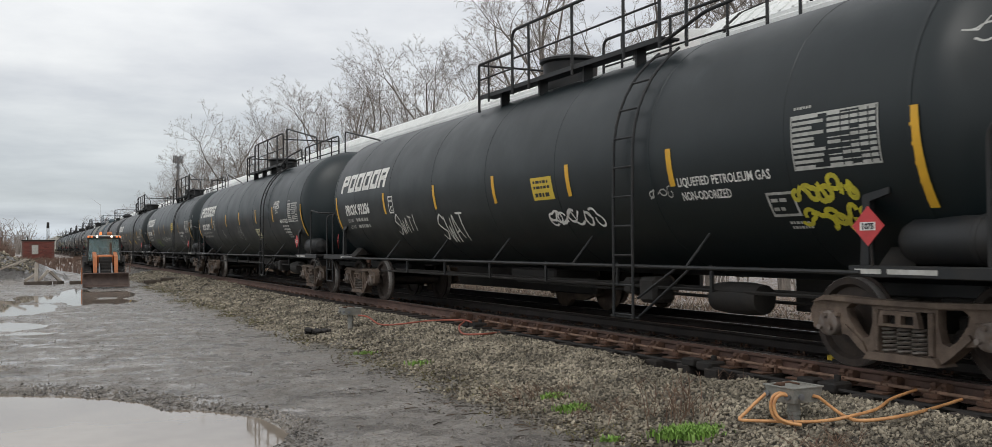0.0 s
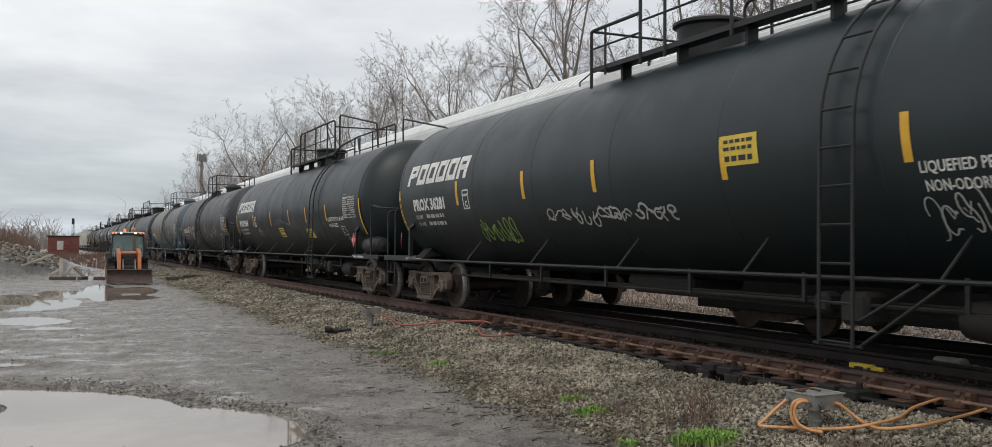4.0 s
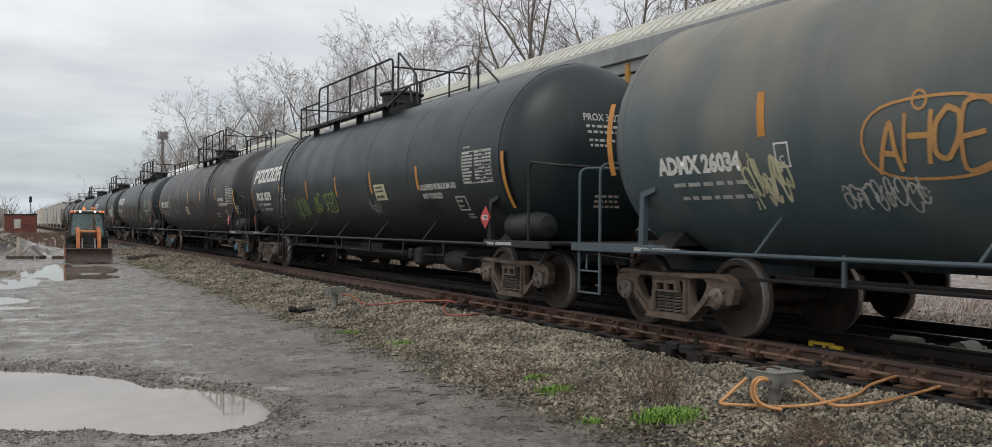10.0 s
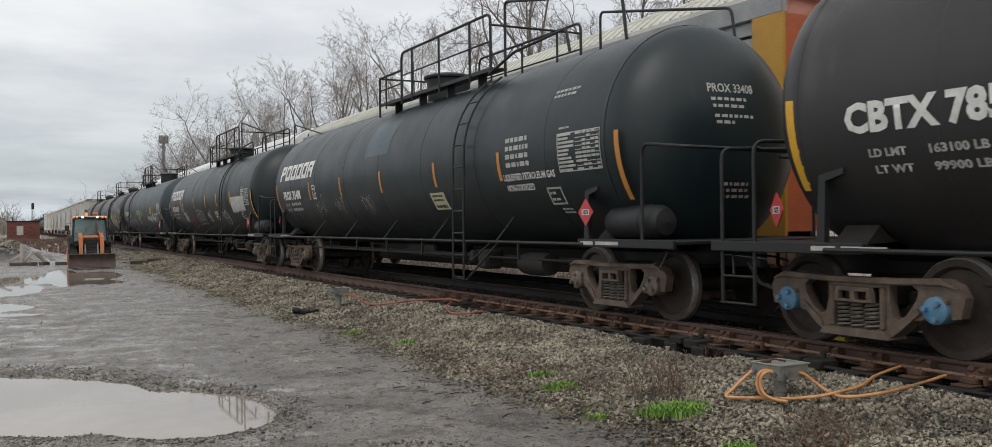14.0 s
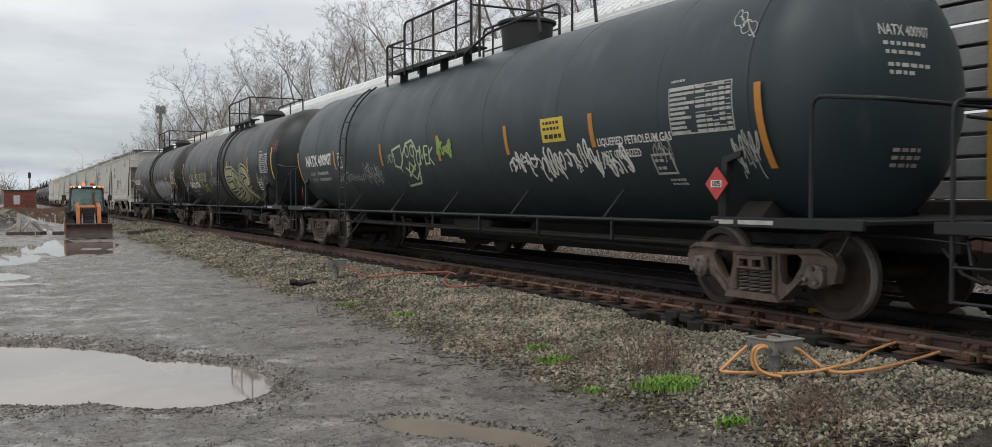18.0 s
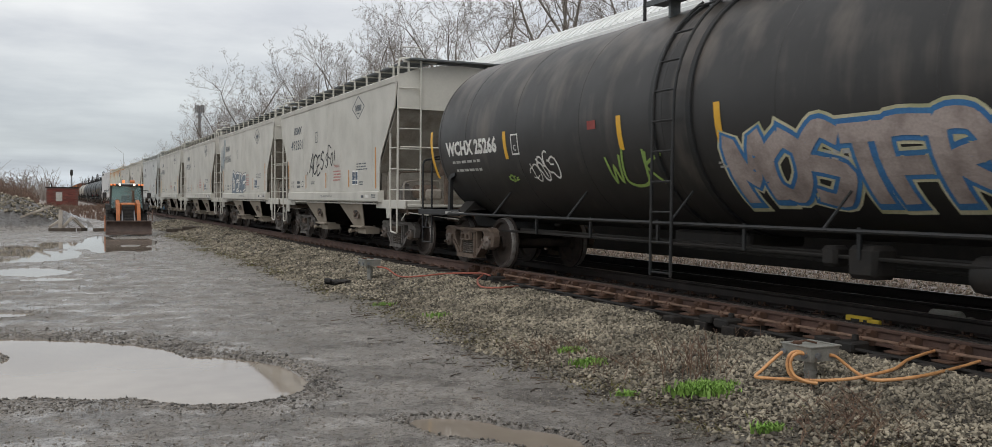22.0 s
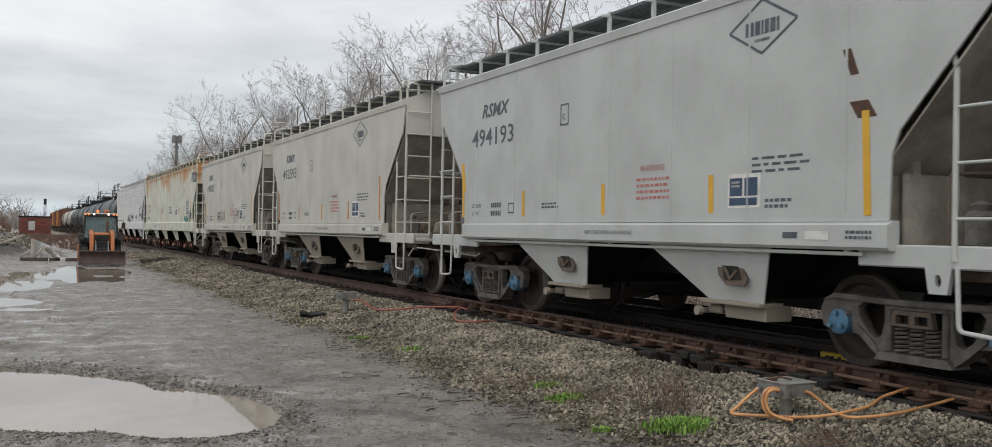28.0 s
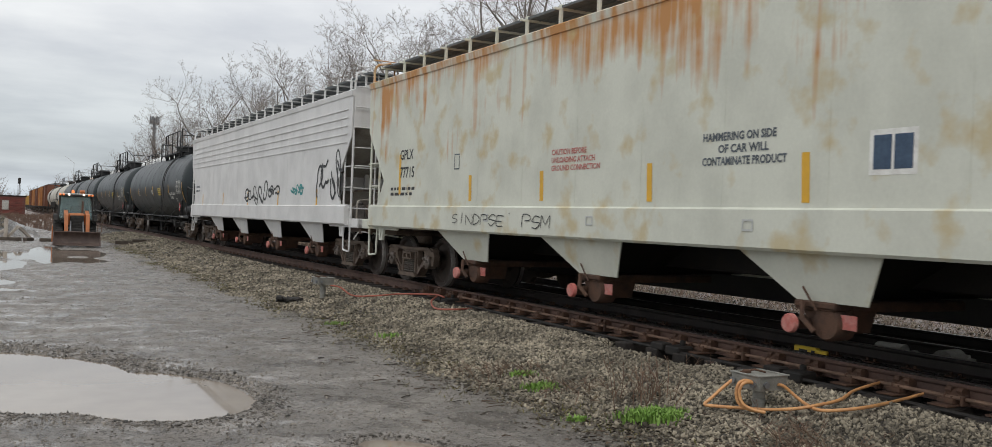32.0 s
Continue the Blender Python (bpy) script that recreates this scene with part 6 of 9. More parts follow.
        for x in (-0.62, 0.62, -1.2, 1.2):
            bh.box(x, yb2 + s * 0.02, 2.0, 0.10, 0.10, 1.75)
        bh.box(0, yb2 - s * 0.06, 1.75, 2.9, 0.03, 1.15)
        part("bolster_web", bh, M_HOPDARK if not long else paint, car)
        # shear plate, end platform, striker
        ye = s * (tl + 0.20)
        pf = Mesh().box(0, s * (tl - 0.55), 1.10, 2.96, 1.75, 0.06, 0.01)
        for x in (-1, 1):
            pf.box(x * 1.47, s * (tl - 0.60), 1.13, 0.05, 1.95, 0.20, 0.015)
            pf.box(x * 1.30, ye + s * 0.08, 1.13, 0.40, 0.05, 0.20, 0.015)
            pf.plate([[(s * (tl - 0.72) - 0.13, 1.05), (s * (tl - 0.72) + 0.13, 1.05), (s * (tl - 0.72) + 0.09, 0.82), (s * (tl - 0.72) - 0.09, 0.82)], [(s * (tl - 0.72) + 0.035 * math.cos(a), 0.93 + 0.06 * math.sin(a)) for a in (6.28 * i / 8 for i in range(8))]], x * 1.47 - 0.025, x * 1.47 + 0.025, "x")
        part("end_platform", pf, paint, car)
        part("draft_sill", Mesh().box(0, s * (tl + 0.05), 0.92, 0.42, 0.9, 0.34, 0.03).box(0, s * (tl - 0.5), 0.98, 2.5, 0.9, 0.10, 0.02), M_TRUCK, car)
        part("uncoupling_lever", Mesh().tube([(-1.44, s * (tl + 0.02), 0.78), (-1.40, s * (tl + 0.16), 0.93), (-1.34, s * (tl + 0.27), 0.95), (-0.75, s * (tl + 0.42), 0.88), (-0.22, s * (tl + 0.58), 0.80), (-0.16, s * (tl + 0.62), 0.86)], 0.014, 6), paint, car)
        part("bracket", Mesh().box(-1.36, s * (tl + 0.20), 0.97, 0.06, 0.10, 0.14, 0.01), M_TRUCK, car)
        coupler(car, s * (tl + 0.50), s)
        truck(car, s * half, blue, not long)
        # corner posts, ladders and grab irons
        for x in (-1, 1):
            xo = x * 1.50
            y1, y2 = s * (tl - 0.06), s * (tl - 0.56)
            rails(car, [[(xo, y1, 1.1), (xo, y1, zt + 0.32)]], 0.027, paint, "corner_post")
            rails(car, [bend([(xo, y2, 1.1), (xo, y2, 2.75), (xo, y2 - s * 0.1, 2.95)], 0.1)], 0.024, paint, "ladder_post")
            for k in range(3):
                z = 1.45 + k * 0.46
                rails(car, [[(xo, y1, z), (xo, y2, z)]], 0.014, paint, "rung")
            rails(car, [bend([(xo, y2 + s * 0.03, 1.05), (xo, y2 + s * 0.05, 0.53), (xo, y1 - s * 0.03, 0.50), (xo, y1 - s * 0.03, 1.05)], 0.06)], 0.02, paint, "sill_step")
        rails(car, [[(-1.02, s * (tl + 0.06), 1.1), (-1.02, s * (tl + 0.06), zt + 0.55)]], 0.020, paint, "ladder_stile")
        for k in range(8):
            z = 1.45 + k * 0.44
            rails(car, [[(-1.50, s * (tl + 0.03), z), (-1.02, s * (tl + 0.06), z)]], 0.013, paint, "rung")
        rails(car, [[(-1.5, s * (tl + 0.1), 2.37), (1.4, s * (tl + 0.26), 2.37)]], 0.016, paint, "end_handhold")
    # hand brake wheel and air gear on the rear end, seen through the ladders
    hb = Mesh().lathe([(0.26, -0.02), (0.285, 0.0), (0.26, 0.02), (0.235, 0.0)], 18, "y", (-0.35, tl + 0.12, 2.2), close=True)
    for k in range(5):
        a = k * 1.2566
        hb.tube([(-0.35, tl + 0.10, 2.2), (-0.35 + 0.26 * math.cos(a), tl + 0.12, 2.2 + 0.26 * math.sin(a))], 0.014, 5)
    hb.box(-0.35, tl - 0.02, 2.2, 0.3, 0.2, 0.5, 0.05)
    part("brake_wheel", hb, M_TRUCK, car)
    rv = Mesh().lathe([(0.0, -0.5), (0.2, -0.46), (0.22, 0), (0.2, 0.46), (0.0, 0.5)], 16, "x", (0.2, -tl + 0.35, 1.45))
    rv.box(-0.6, -tl + 0.3, 1.35, 0.4, 0.3, 0.25, 0.05)
    part("air_reservoir", rv, M_HOPDARK, car)
    # brake gear crowded on both end platforms
    for s in (-1, 1):
        yy = s * (tl - 0.35)
        part("brake_cylinder", Mesh().lathe([(0.0, -0.30), (0.13, -0.29), (0.15, -0.24), (0.15, 0.18), (0.10, 0.20), (0.06, 0.34), (0.0, 0.35)], 14, "x", (-0.72, yy, 1.42)), M_TRUCK, car)
        part("control_valve", Mesh().box(-1.12, yy - s * 0.25, 1.36, 0.26, 0.22, 0.34, 0.05).lathe([(0.07, 0.0), (0.09, 0.06), (0.0, 0.10)], 10, "z", (-1.12, yy - s * 0.25, 1.52)).box(-0.95, yy - s * 0.25, 1.30, 0.16, 0.16, 0.18, 0.03), M_TRUCKGREY, car)
        part("air_pipe", Mesh().tube(bend([(-1.35, yy + s * 0.25, 1.15), (-1.35, yy + s * 0.25, 1.62), (-1.0, yy + s * 0.1, 1.66), (-0.4, yy, 1.66), (-0.4, yy, 1.2)], 0.1), 0.022, 6), M_HOPDARK, car)
        part("air_pipe", Mesh().tube(bend([(-1.2, yy - s * 0.5, 1.2), (-1.2, yy - s * 0.5, 1.85), (-0.2, yy - s * 0.55, 1.9)], 0.1), 0.018, 6), M_TRUCK, car)
        part("brake_lever", Mesh().plate([[(-0.55, 1.75), (-0.38, 1.80), (-0.30, 2.05), (-0.36, 2.35), (-0.48, 2.40), (-0.52, 2.1)]], yy + s * 0.30, yy + s * 0.34, "y").box(-0.36, yy + s * 0.30, 1.45, 0.10, 0.10, 0.7, 0.02), M_TRUCK, car)
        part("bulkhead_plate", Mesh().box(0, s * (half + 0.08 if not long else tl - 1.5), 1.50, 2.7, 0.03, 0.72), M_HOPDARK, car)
    # hopper bays with outlet gates
    if bays == 2:
        spans = [(2.72, 0.60), (-0.80, -2.90)]
    else:
        spans = [(6.15, 4.0), (2.6, 0.42), (-1.5, -3.5), (-5.2, -7.25)]
    for a, b in spans:
        mid = (a + b) / 2
        bay = Mesh()
        w = 0.42
        zb = 0.58 if bays == 2 else 0.64
        g = b + 0.65 if bays == 2 else b + 0.70
        faces = [(0, 1, 2, 3), (7, 6, 5, 4), (0, 4, 5, 1), (1, 5, 6, 2), (2, 6, 7, 3), (3, 7, 4, 0)]
        # the trough hangs back behind its two side plates
        vs = [(-X + 0.10, a, 1.18), (X - 0.10, a, 1.18), (X - 0.10, b + 0.05, 1.18), (-X + 0.10, b + 0.05, 1.18), (-X + 0.25, g + w, zb), (X - 0.25, g + w, zb), (X - 0.25, g + w - 0.22, zb), (-X + 0.25, g + w - 0.22, zb)]
        bay.add(vs, faces)
        bp = paint if bays > 2 or paint == M_HOP2 else M_BAY
        # near-black trough: the shade inside the bay is put into its colour
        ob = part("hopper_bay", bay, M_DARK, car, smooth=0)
        for q in (-1, 1):
            pl = []
            for o in (0.0, 0.02):
                pl += [(q * (X - 0.06 - o), a + 0.02, 1.18), (q * (X - 0.06 - o), b, 1.18), (q * (X - 0.20 - o), g - w, zb - 0.02), (q * (X - 0.20 - o), g + w + 0.02, zb - 0.02)]
            part("side_plate", Mesh().add(pl, [(0, 1, 2, 3), (7, 6, 5, 4), (0, 4, 5, 1), (1, 5, 6, 2), (2, 6, 7, 3), (3, 7, 4, 0)]), bp, ob, smooth=0)
        if bays == 2:
            tilt = math.degrees(math.atan2(0.14, 0.68))
            at = pose(-X + 0.125, mid - 0.42, 0.88, 0, tilt, 0)
            hp_ = Mesh().plate([[(0.27, 0.10), (0.22, 0.15), (-0.12, 0.12), (-0.27, -0.06), (-0.24, -0.13), (0.05, -0.14), (0.20, -0.04)]], -0.022, 0.0, "x")
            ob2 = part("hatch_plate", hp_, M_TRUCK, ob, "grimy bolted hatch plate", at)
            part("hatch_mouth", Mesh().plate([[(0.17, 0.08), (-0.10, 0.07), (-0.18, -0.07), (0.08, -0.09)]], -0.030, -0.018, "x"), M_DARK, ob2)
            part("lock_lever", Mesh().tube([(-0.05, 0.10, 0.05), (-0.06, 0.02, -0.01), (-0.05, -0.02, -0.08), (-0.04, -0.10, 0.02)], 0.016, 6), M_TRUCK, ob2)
            nb = Mesh()
            for r_ in range(3):
                nb.box(-0.016, 0.38 - 0.02 * r_, 0.16 - 0.05 * r_, 0.004, 0.26 - 0.04 * r_, 0.022)
            nb.box(-0.016, -0.22, 0.20, 0.004, 0.16, 0.022)
            tagged(part("stencil_bars", nb, M_SLATE, ob2), kind="stuff")
            fl = Mesh().box(-1.24, g + 0.06, zb - 0.03, 0.34, 2 * w + 0.14, 0.05, 0.01)
            part("outlet_flange", fl, M_BAY, ob)
            gt = Mesh().plate([[(g + w - 0.16, zb - 0.05), (g - w, zb - 0.05), (g - w, zb - 0.20), (g + w - 0.20, zb - 0.20)]], -1.30, -0.95, "x")
            gt.lathe([(0.035, -1.42), (0.035, -1.0)], 10, "x", (0, g + w + 0.14, zb - 0.15))
            gt.lathe([(0.055, -1.44), (0.055, -1.38)], 10, "x", (0, g + w + 0.14, zb - 0.15))
            gt.box(-1.24, g + w, zb - 0.13, 0.12, 0.22, 0.10, 0.02)
        else:
            gt = Mesh().box(-0.4, g + 0.22, zb - 0.06, 1.9, 2 * w - 0.34, 0.10, 0.015)
        if bays > 2:
            gt.box(-1.20, g + 0.2, zb - 0.05, 0.34, 0.52, 0.07, 0.015)
            gt.plate([[(g - 0.02, zb - 0.07), (g + 0.42, zb - 0.07), (g + 0.34, zb - 0.32), (g + 0.06, zb - 0.32)]], -1.28, -0.75, "x")
            gt.lathe([(0.06, -1.50), (0.06, -1.2)], 12, "x", (0, g + 0.36, zb - 0.24))
            gt.tube([(-1.42, g + 0.30, zb - 0.02), (-1.46, g + 0.26, zb - 0.18), (-1.42, g + 0.14, zb - 0.30)], 0.028, 6)
            gt.tube([(-1.44, g + 0.28, zb + 0.12), (-1.42, g + 0.12, zb - 0.10)], 0.012, 6)
            gt.lathe([(0.15, -1.34), (0.17, -1.31), (0.17, -1.1)], 16, "x", (0, g + 0.08, zb - 0.22))
            part("outlet_cap", Mesh().lathe([(0.0, -1.545), (0.085, -1.54), (0.095, -1.52), (0.095, -1.49), (0.0, -1.485)], 18, "x", (0, g + 0.36, zb - 0.24)), M_OFFWHITE if abs(mid - 1.9) < 0.3 else M_REDINK, ob, "painted round outlet cap")
            part("gate_plate", Mesh().box(-1.285, g - 0.12, zb - 0.19, 0.012, 0.26, 0.14, 0.003), M_REDINK, ob, "red painted gate plate")
        part("outlet_gate", gt, M_BAY if bays == 2 else M_RUST, ob)
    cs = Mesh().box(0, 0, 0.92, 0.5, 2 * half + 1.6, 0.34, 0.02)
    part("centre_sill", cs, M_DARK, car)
    # walkway on the roof with its stanchions and mesh panels
    if walkway:
        for x in (-0.95, 0.95):
            wk = Mesh()
            n = int(2 * tl / 0.046)
            for k in range(n):
                wk.box(x, -tl + 0.05 + k * (2 * tl - 0.1) / n, zt + 0.46, 0.62, 0.028, 0.03)
            for dx in (-0.30, -0.1, 0.1, 0.30):
                wk.box(x + dx, 0, zt + 0.455, 0.018, 2 * tl, 0.035)
            part("roof_walkway", wk, M_GRATE, car, smooth=0)
            st = Mesh().box(x * 0.37, 0, 0.10, 0.035, 0.06, 0.32).box(x * 0.10, 0, 0.20, 0.75, 0.05, 0.03).data("stanchion", paint, 0)
            m = int(2 * tl / 0.95)
            for k in range(m + 1):
                part("stanchion", st, paint, car, "", pose(x * 0.95, -tl + 0.08 + (2 * tl - 0.16) * k / m, zt + 0.23))
        for s in (-1, 1):
            wk = Mesh().box(0, s * (tl - 0.1), zt + 0.46, 2.6, 0.6, 0.035)
            part("end_walkway", wk, M_GRATE, car)
            rails(car, [bend([(-1.50, s * (tl - 0.02), zt + 0.30), (-1.48, s * (tl - 0.08), zt + 0.48), (-1.2, s * (tl - 0.2), zt + 0.52)], 0.1)], 0.024, paint)
    return car, side


def cement_marks(car, side, mark, number, amber, seed):
    ink = M_SLATE
    side.text(car, mark, 3.82, 3.16, 0.30, ink, shear=0.25, bold=0.006, name="car_mark", w=0.98)
    side.text(car, number, 4.18, 2.70, 0.40, ink, bold=0.003, name="car_mark", w=1.50)
    side.outline(car, 1.14, 2.95, 0.22, 0.30, 0.018, M_SLATE)
    side.text(car, "C", 1.20, 2.88, 0.12, M_SLATE, name="class_letter")
    # maker's diamond as plain shapes
    ms = Mesh()
    a, b, cz, cy = 0.50, 0.28, 3.45, -2.82
    pts = [(cy + a, cz), (cy, cz + b), (cy - a, cz), (cy, cz - b), (cy + a, cz)]
    for p, q in zip(pts, pts[1:]):
        side.ribbon(ms, [p, q], 0.028, 0.003)
    part("diamond_logo", ms, ink, car, "plain outlined diamond with bars")
    side.bars(car, cy, cz - 0.01, 0.50, 0.17, 1, ink, seed, 0.98, "logo_bar", 0.15, 7, 0.003)
    side.bars(car, cy, cz - 0.14, 0.22, 0.035, 1, ink, seed + 1, 0.98, "logo_bar", 0.15, 6, 0.003)
    side.text(car, "WARNING", -0.70, 2.05, 0.11, M_REDINK, name="warning_lettering", w=0.5)
    side.bars(car, -0.98, 1.84, 0.70, 0.30, 4, M_REDINK, seed + 2, 0.9, "warning_rows", 0.55, 8, 0.003)
    for k, t_ in enumerate(("LD LMT", "LT WT")):
        side.text(car, t_, 4.14, 1.68 - 0.13 * k, 0.10, M_SLATE, name="weight_lettering", w=0.36 if k == 0 else 0.3)
        side.bars(car, 3.25, 1.715 - 0.13 * k, 0.36, 0.085, 1, M_SLATE, seed + 3 + k, 1.0, out=0.003, gap=0.1)
    side.outline(car, 2.72, 1.66, 0.2, 0.16, 0.02, M_SLATE)
    side.bars(car, 1.5, 1.68, 0.5, 0.1, 2, M_SLATE, seed + 5, out=0.003)
    side.bars(car, -3.15, 2.02, 0.9, 0.2, 3, M_SLATE, seed + 6, 0.8, out=0.003, gap=0.6, words=5)
    side.bars(car, -3.1, 1.62, 0.4, 0.12, 2, M_SLATE, seed + 7, 0.8, out=0.003)
    side.patch(car, -2.58, 1.76, 0.50, 0.36, M_WHITE, "label_backing", 0.002)
    for y_, z_, w_, h_ in ((-2.46, 1.80, 0.20, 0.19), (-2.69, 1.80, 0.20, 0.19), (-2.57, 1.645, 0.43, 0.08)):
        side.patch(car, y_, z_, w_, h_, M_NAVY, "inspection_label", 0.004)
    side.bars(car, -2.46, 1.83, 0.14, 0.08, 2, M_OFFWHITE, seed + 8, 0.9, out=0.006)
    for y, h, z in ((4.50, 0.85, 1.95), (2.32, 0.38, 1.72), (0.12, 0.40, 1.73), (-2.05, 0.42, 1.74), (-4.2, 0.95, 1.96)):
        side.patch(car, y, z, 0.085, h, amber, lean=0.04 if h > 0.5 else 0.01)
    sill = Side("flat", x=-1.598)
    sill.text(car, "VENT CAR WHEN UNLOADING", 0.51, 1.28, 0.07, M_SLATE, name="sill_lettering", w=1.12)
    sill.patch(car, -3.3, 1.30, 0.2, 0.06, M_SLATE, "sill_label", 0.002)
    sill.patch(car, -3.65, 1.30, 0.3, 0.08, M_WHITE, "sill_label", 0.002)
    sill.bars(car, -4.15, 1.31, 0.3, 0.1, 2, M_SLATE, seed + 10, 0.95, out=0.002)

# ---- the near train, front to rear; distance of each car's middle along the line at the start ----
TRAIN = []
SPEED = 10.795


def place(made, y):
    car, side = made
    TRAIN.append((car, y))
    return car, side


GAS = "black pressure tank car with railed deck"
# first gas car
c, s = place(tank_car("a", 0, 15.95, paint=M_TANKDEEP, label=GAS + ", white and yellow graffiti"), 14.1)
gas_marks(c, s, "PROX", "93256", notice_at=(-1.9, 2.09), seed=1)
s.tag(c, "SWATI", 3.95, 1.70, 1.15, 0.34, M_WHITE, 3)
s.tag(c, "SWAT", 1.75, 1.60, 1.2, 0.42, M_WHITE, 4)
s.scribble(c, -2.6, 1.66, 1.4, 0.45, 5, M_WHITE, 0.045, 5)
s.scribble(c, -4.75, 1.9, 0.5, 0.14, 31, M_OFFWHITE, 0.018, 3)
s.scribble(c, -7.3, 1.78, 0.85, 0.26, 8, M_GYEL, 0.055, 5)
s.scribble(c, -7.35, 1.52, 0.9, 0.26, 11, M_GYEL, 0.05, 5)
s.scribble(c, -9.0, 2.95, 0.3, 0.4, 9, M_OFFWHITE, 0.02, 1)
c, s = place(tank_car("b", 0, 15.95, label=GAS + ", small white tags"), 34.27)
gas_marks(c, s, "PROX", "33971", notice=M_SIGNC, notice_at=(-2.7, 1.70), seed=2, weights=("163800 LB   74 300 KG", "99200 LB   45 000 KG"), zr=2.26, ys=(8.5, 5.40, 2.42, -0.05, -2.74, -5.13, -8.46), stack=True)
s.scribble(c, 3.3, 1.75, 0.35, 0.5, 12, M_OFFWHITE, 0.015, 2)
s.scribble(c, 0.2, 1.75, 0.8, 0.6, 13, M_OFFWHITE, 0.014, 4)
s.scribble(c, 8.4, 2.1, 0.4, 0.5, 14, M_OFFWHITE, 0.02, 2)
s.bars(c, -6.6, 1.78, 0.8, 0.3, 3, M_OFFWHITE, 15)
c, s = place(tank_car("c", 0, 15.95, label=GAS + ", green and white tags"), 54.1)
gas_marks(c, s, "PROX", "36281", notice_at=(-2.67, 2.34), seed=3, zr=2.25, ys=(8.4, 5.3, 2.59, 0.41, -2.4, -4.91, -8.47))
s.scribble(c, 3.9, 1.55, 1.5, 0.45, 16, M_GGRN, 0.035, 6)
s.scribble(c, 0.3, 1.72, 3.4, 0.28, 17, M_OFFWHITE, 0.03, 13)
s.scribble(c, -5.3, 1.55, 0.7, 0.5, 18, M_OFFWHITE, 0.018, 4)
s.scribble(c, -9.05, 2.3, 0.6, 0.8, 19, M_OFFWHITE, 0.022, 5)
c, s = place(tank_car("d", 0, 15.95, paint=M_TANKDEEP, label=GAS + ", two yellow notices"), 74.0)
gas_marks(c, s, "PROX", "93644", notice_at=(0.56, 1.69), seed=4, ys=(8.27, 4.92, 1.9, -0.82, -3.03, -5.3, -8.46))
p = s.patch(c, -3.1, 1.63, 0.75, 0.30, M_SIGNY, "emergency_notice", lean=0.05)
s.bars(c, -3.1, 1.63, 0.6, 0.2, 3, M_INK, 41, 0.85, "notice_lettering", 0.5, 5, 0.007)
s.scribble(c, 3.9, 1.72, 0.9, 0.34, 20, M_OFFWHITE, 0.02, 3)
s.scribble(c, -1.2, 1.95, 1.0, 0.5, 21, M_GSLATE, 0.012, 6)
s.ribbon_mesh = Mesh()
for k in range(5):
    s.ribbon(s.ribbon_mesh, [(1.6 - 0.1 * k, 1.95 + 0.05 * k), (0.4, 2.0 + 0.03 * k), (-0.6, 1.98 - 0.02 * k), (-1.7, 1.6 + 0.1 * k)], 0.010)
tagged(part("scratches", s.ribbon_mesh, M_GSLATE, c), kind="stuff")
# two general tank cars
c, s = place(tank_car("e", 0, 13.7, 16.1, paint=M_TANKCHAR, label="weathered charcoal tank car with a middle ladder and white tags", style="plain", ladder=0.75, deck=(1.6, -0.95), loop=None, dome=-0.4, cylinder=False), 92.6)
plain_marks(c, s, "ADMX", "26491", seed=5, holder=M_DARK)
s.tag(c, "HILOER", 3.15, 1.98, 1.4, 0.38, M_WHITE, 23)
s.tag(c, "MTA", 3.1, 1.55, 0.95, 0.36, M_WHITE, 24)
s.patch(c, 1.55, 1.75, 0.36, 0.2, M_GRED, "faded_notice")
s.scribble(c, -3.9, 1.85, 0.5, 0.6, 25, M_OFFWHITE, 0.016, 4)
s.scribble(c, -6.9, 1.9, 0.6, 0.5, 26, M_OFFWHITE, 0.016, 4)
s.scribble(c, -6.6, 3.2, 0.7, 0.5, 27, M_OFFWHITE, 0.014, 4)
s.scribble(c, -7.9, 2.75, 0.4, 0.5, 28, M_OFFWHITE, 0.014, 2)
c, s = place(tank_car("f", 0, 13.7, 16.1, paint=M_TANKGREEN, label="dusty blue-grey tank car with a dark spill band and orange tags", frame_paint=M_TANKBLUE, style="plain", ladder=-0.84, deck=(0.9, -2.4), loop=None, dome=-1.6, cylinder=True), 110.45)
plain_marks(c, s, "ADMX", "26034", yellow=M_ORG, seed=6, text_y=6.59, zm=1.89, zr=2.43, w=1.40, size=0.27, box=(4.58, 2.0), ys=(7.55, 4.84, 1.02, -1.6, -4.97, -7.64), dp=(-6.64, 2.22), holder=M_TANKBLUE)
vs, fs = [], []
for i in range(49):
    a = math.radians(-70 + 165 * i / 48)
    lo_, hi_ = -1.15 + 0.12 * math.sin(5 * a), -3.35 - 0.35 * math.sin(3 * a + 1) - 0.25 * math.sin(7 * a)
    for y in (lo_, hi_):
        vs.append((-(TANK_R + 0.004) * math.cos(a), y, TANK_Z + (TANK_R + 0.004) * math.sin(a)))
    if i:
        fs.append((2 * i - 2, 2 * i - 1, 2 * i + 1, 2 * i))
half_, r2_ = 8.05, TANK_R + 0.004
end_ = [(max(r2_ * math.sin(math.pi / 2 * i / 10), 0.001), -(half_ - TANK_R * 0.5) - (TANK_R * 0.5 + 0.004) * math.cos(math.pi / 2 * i / 10)) for i in range(11)] + [(r2_, -6.75)]
part("tank_end", Mesh().lathe(end_, 56, "y", (0, 0, TANK_Z), caps=False), M_TANKBLUE, c, "blue-grey painted tank end", smooth=50)
part("spill_stain", Mesh().add(vs, fs), M_SPILL, c, "dark spill stain run down from the dome")
rg = random.Random(7)
sp_ = Mesh()
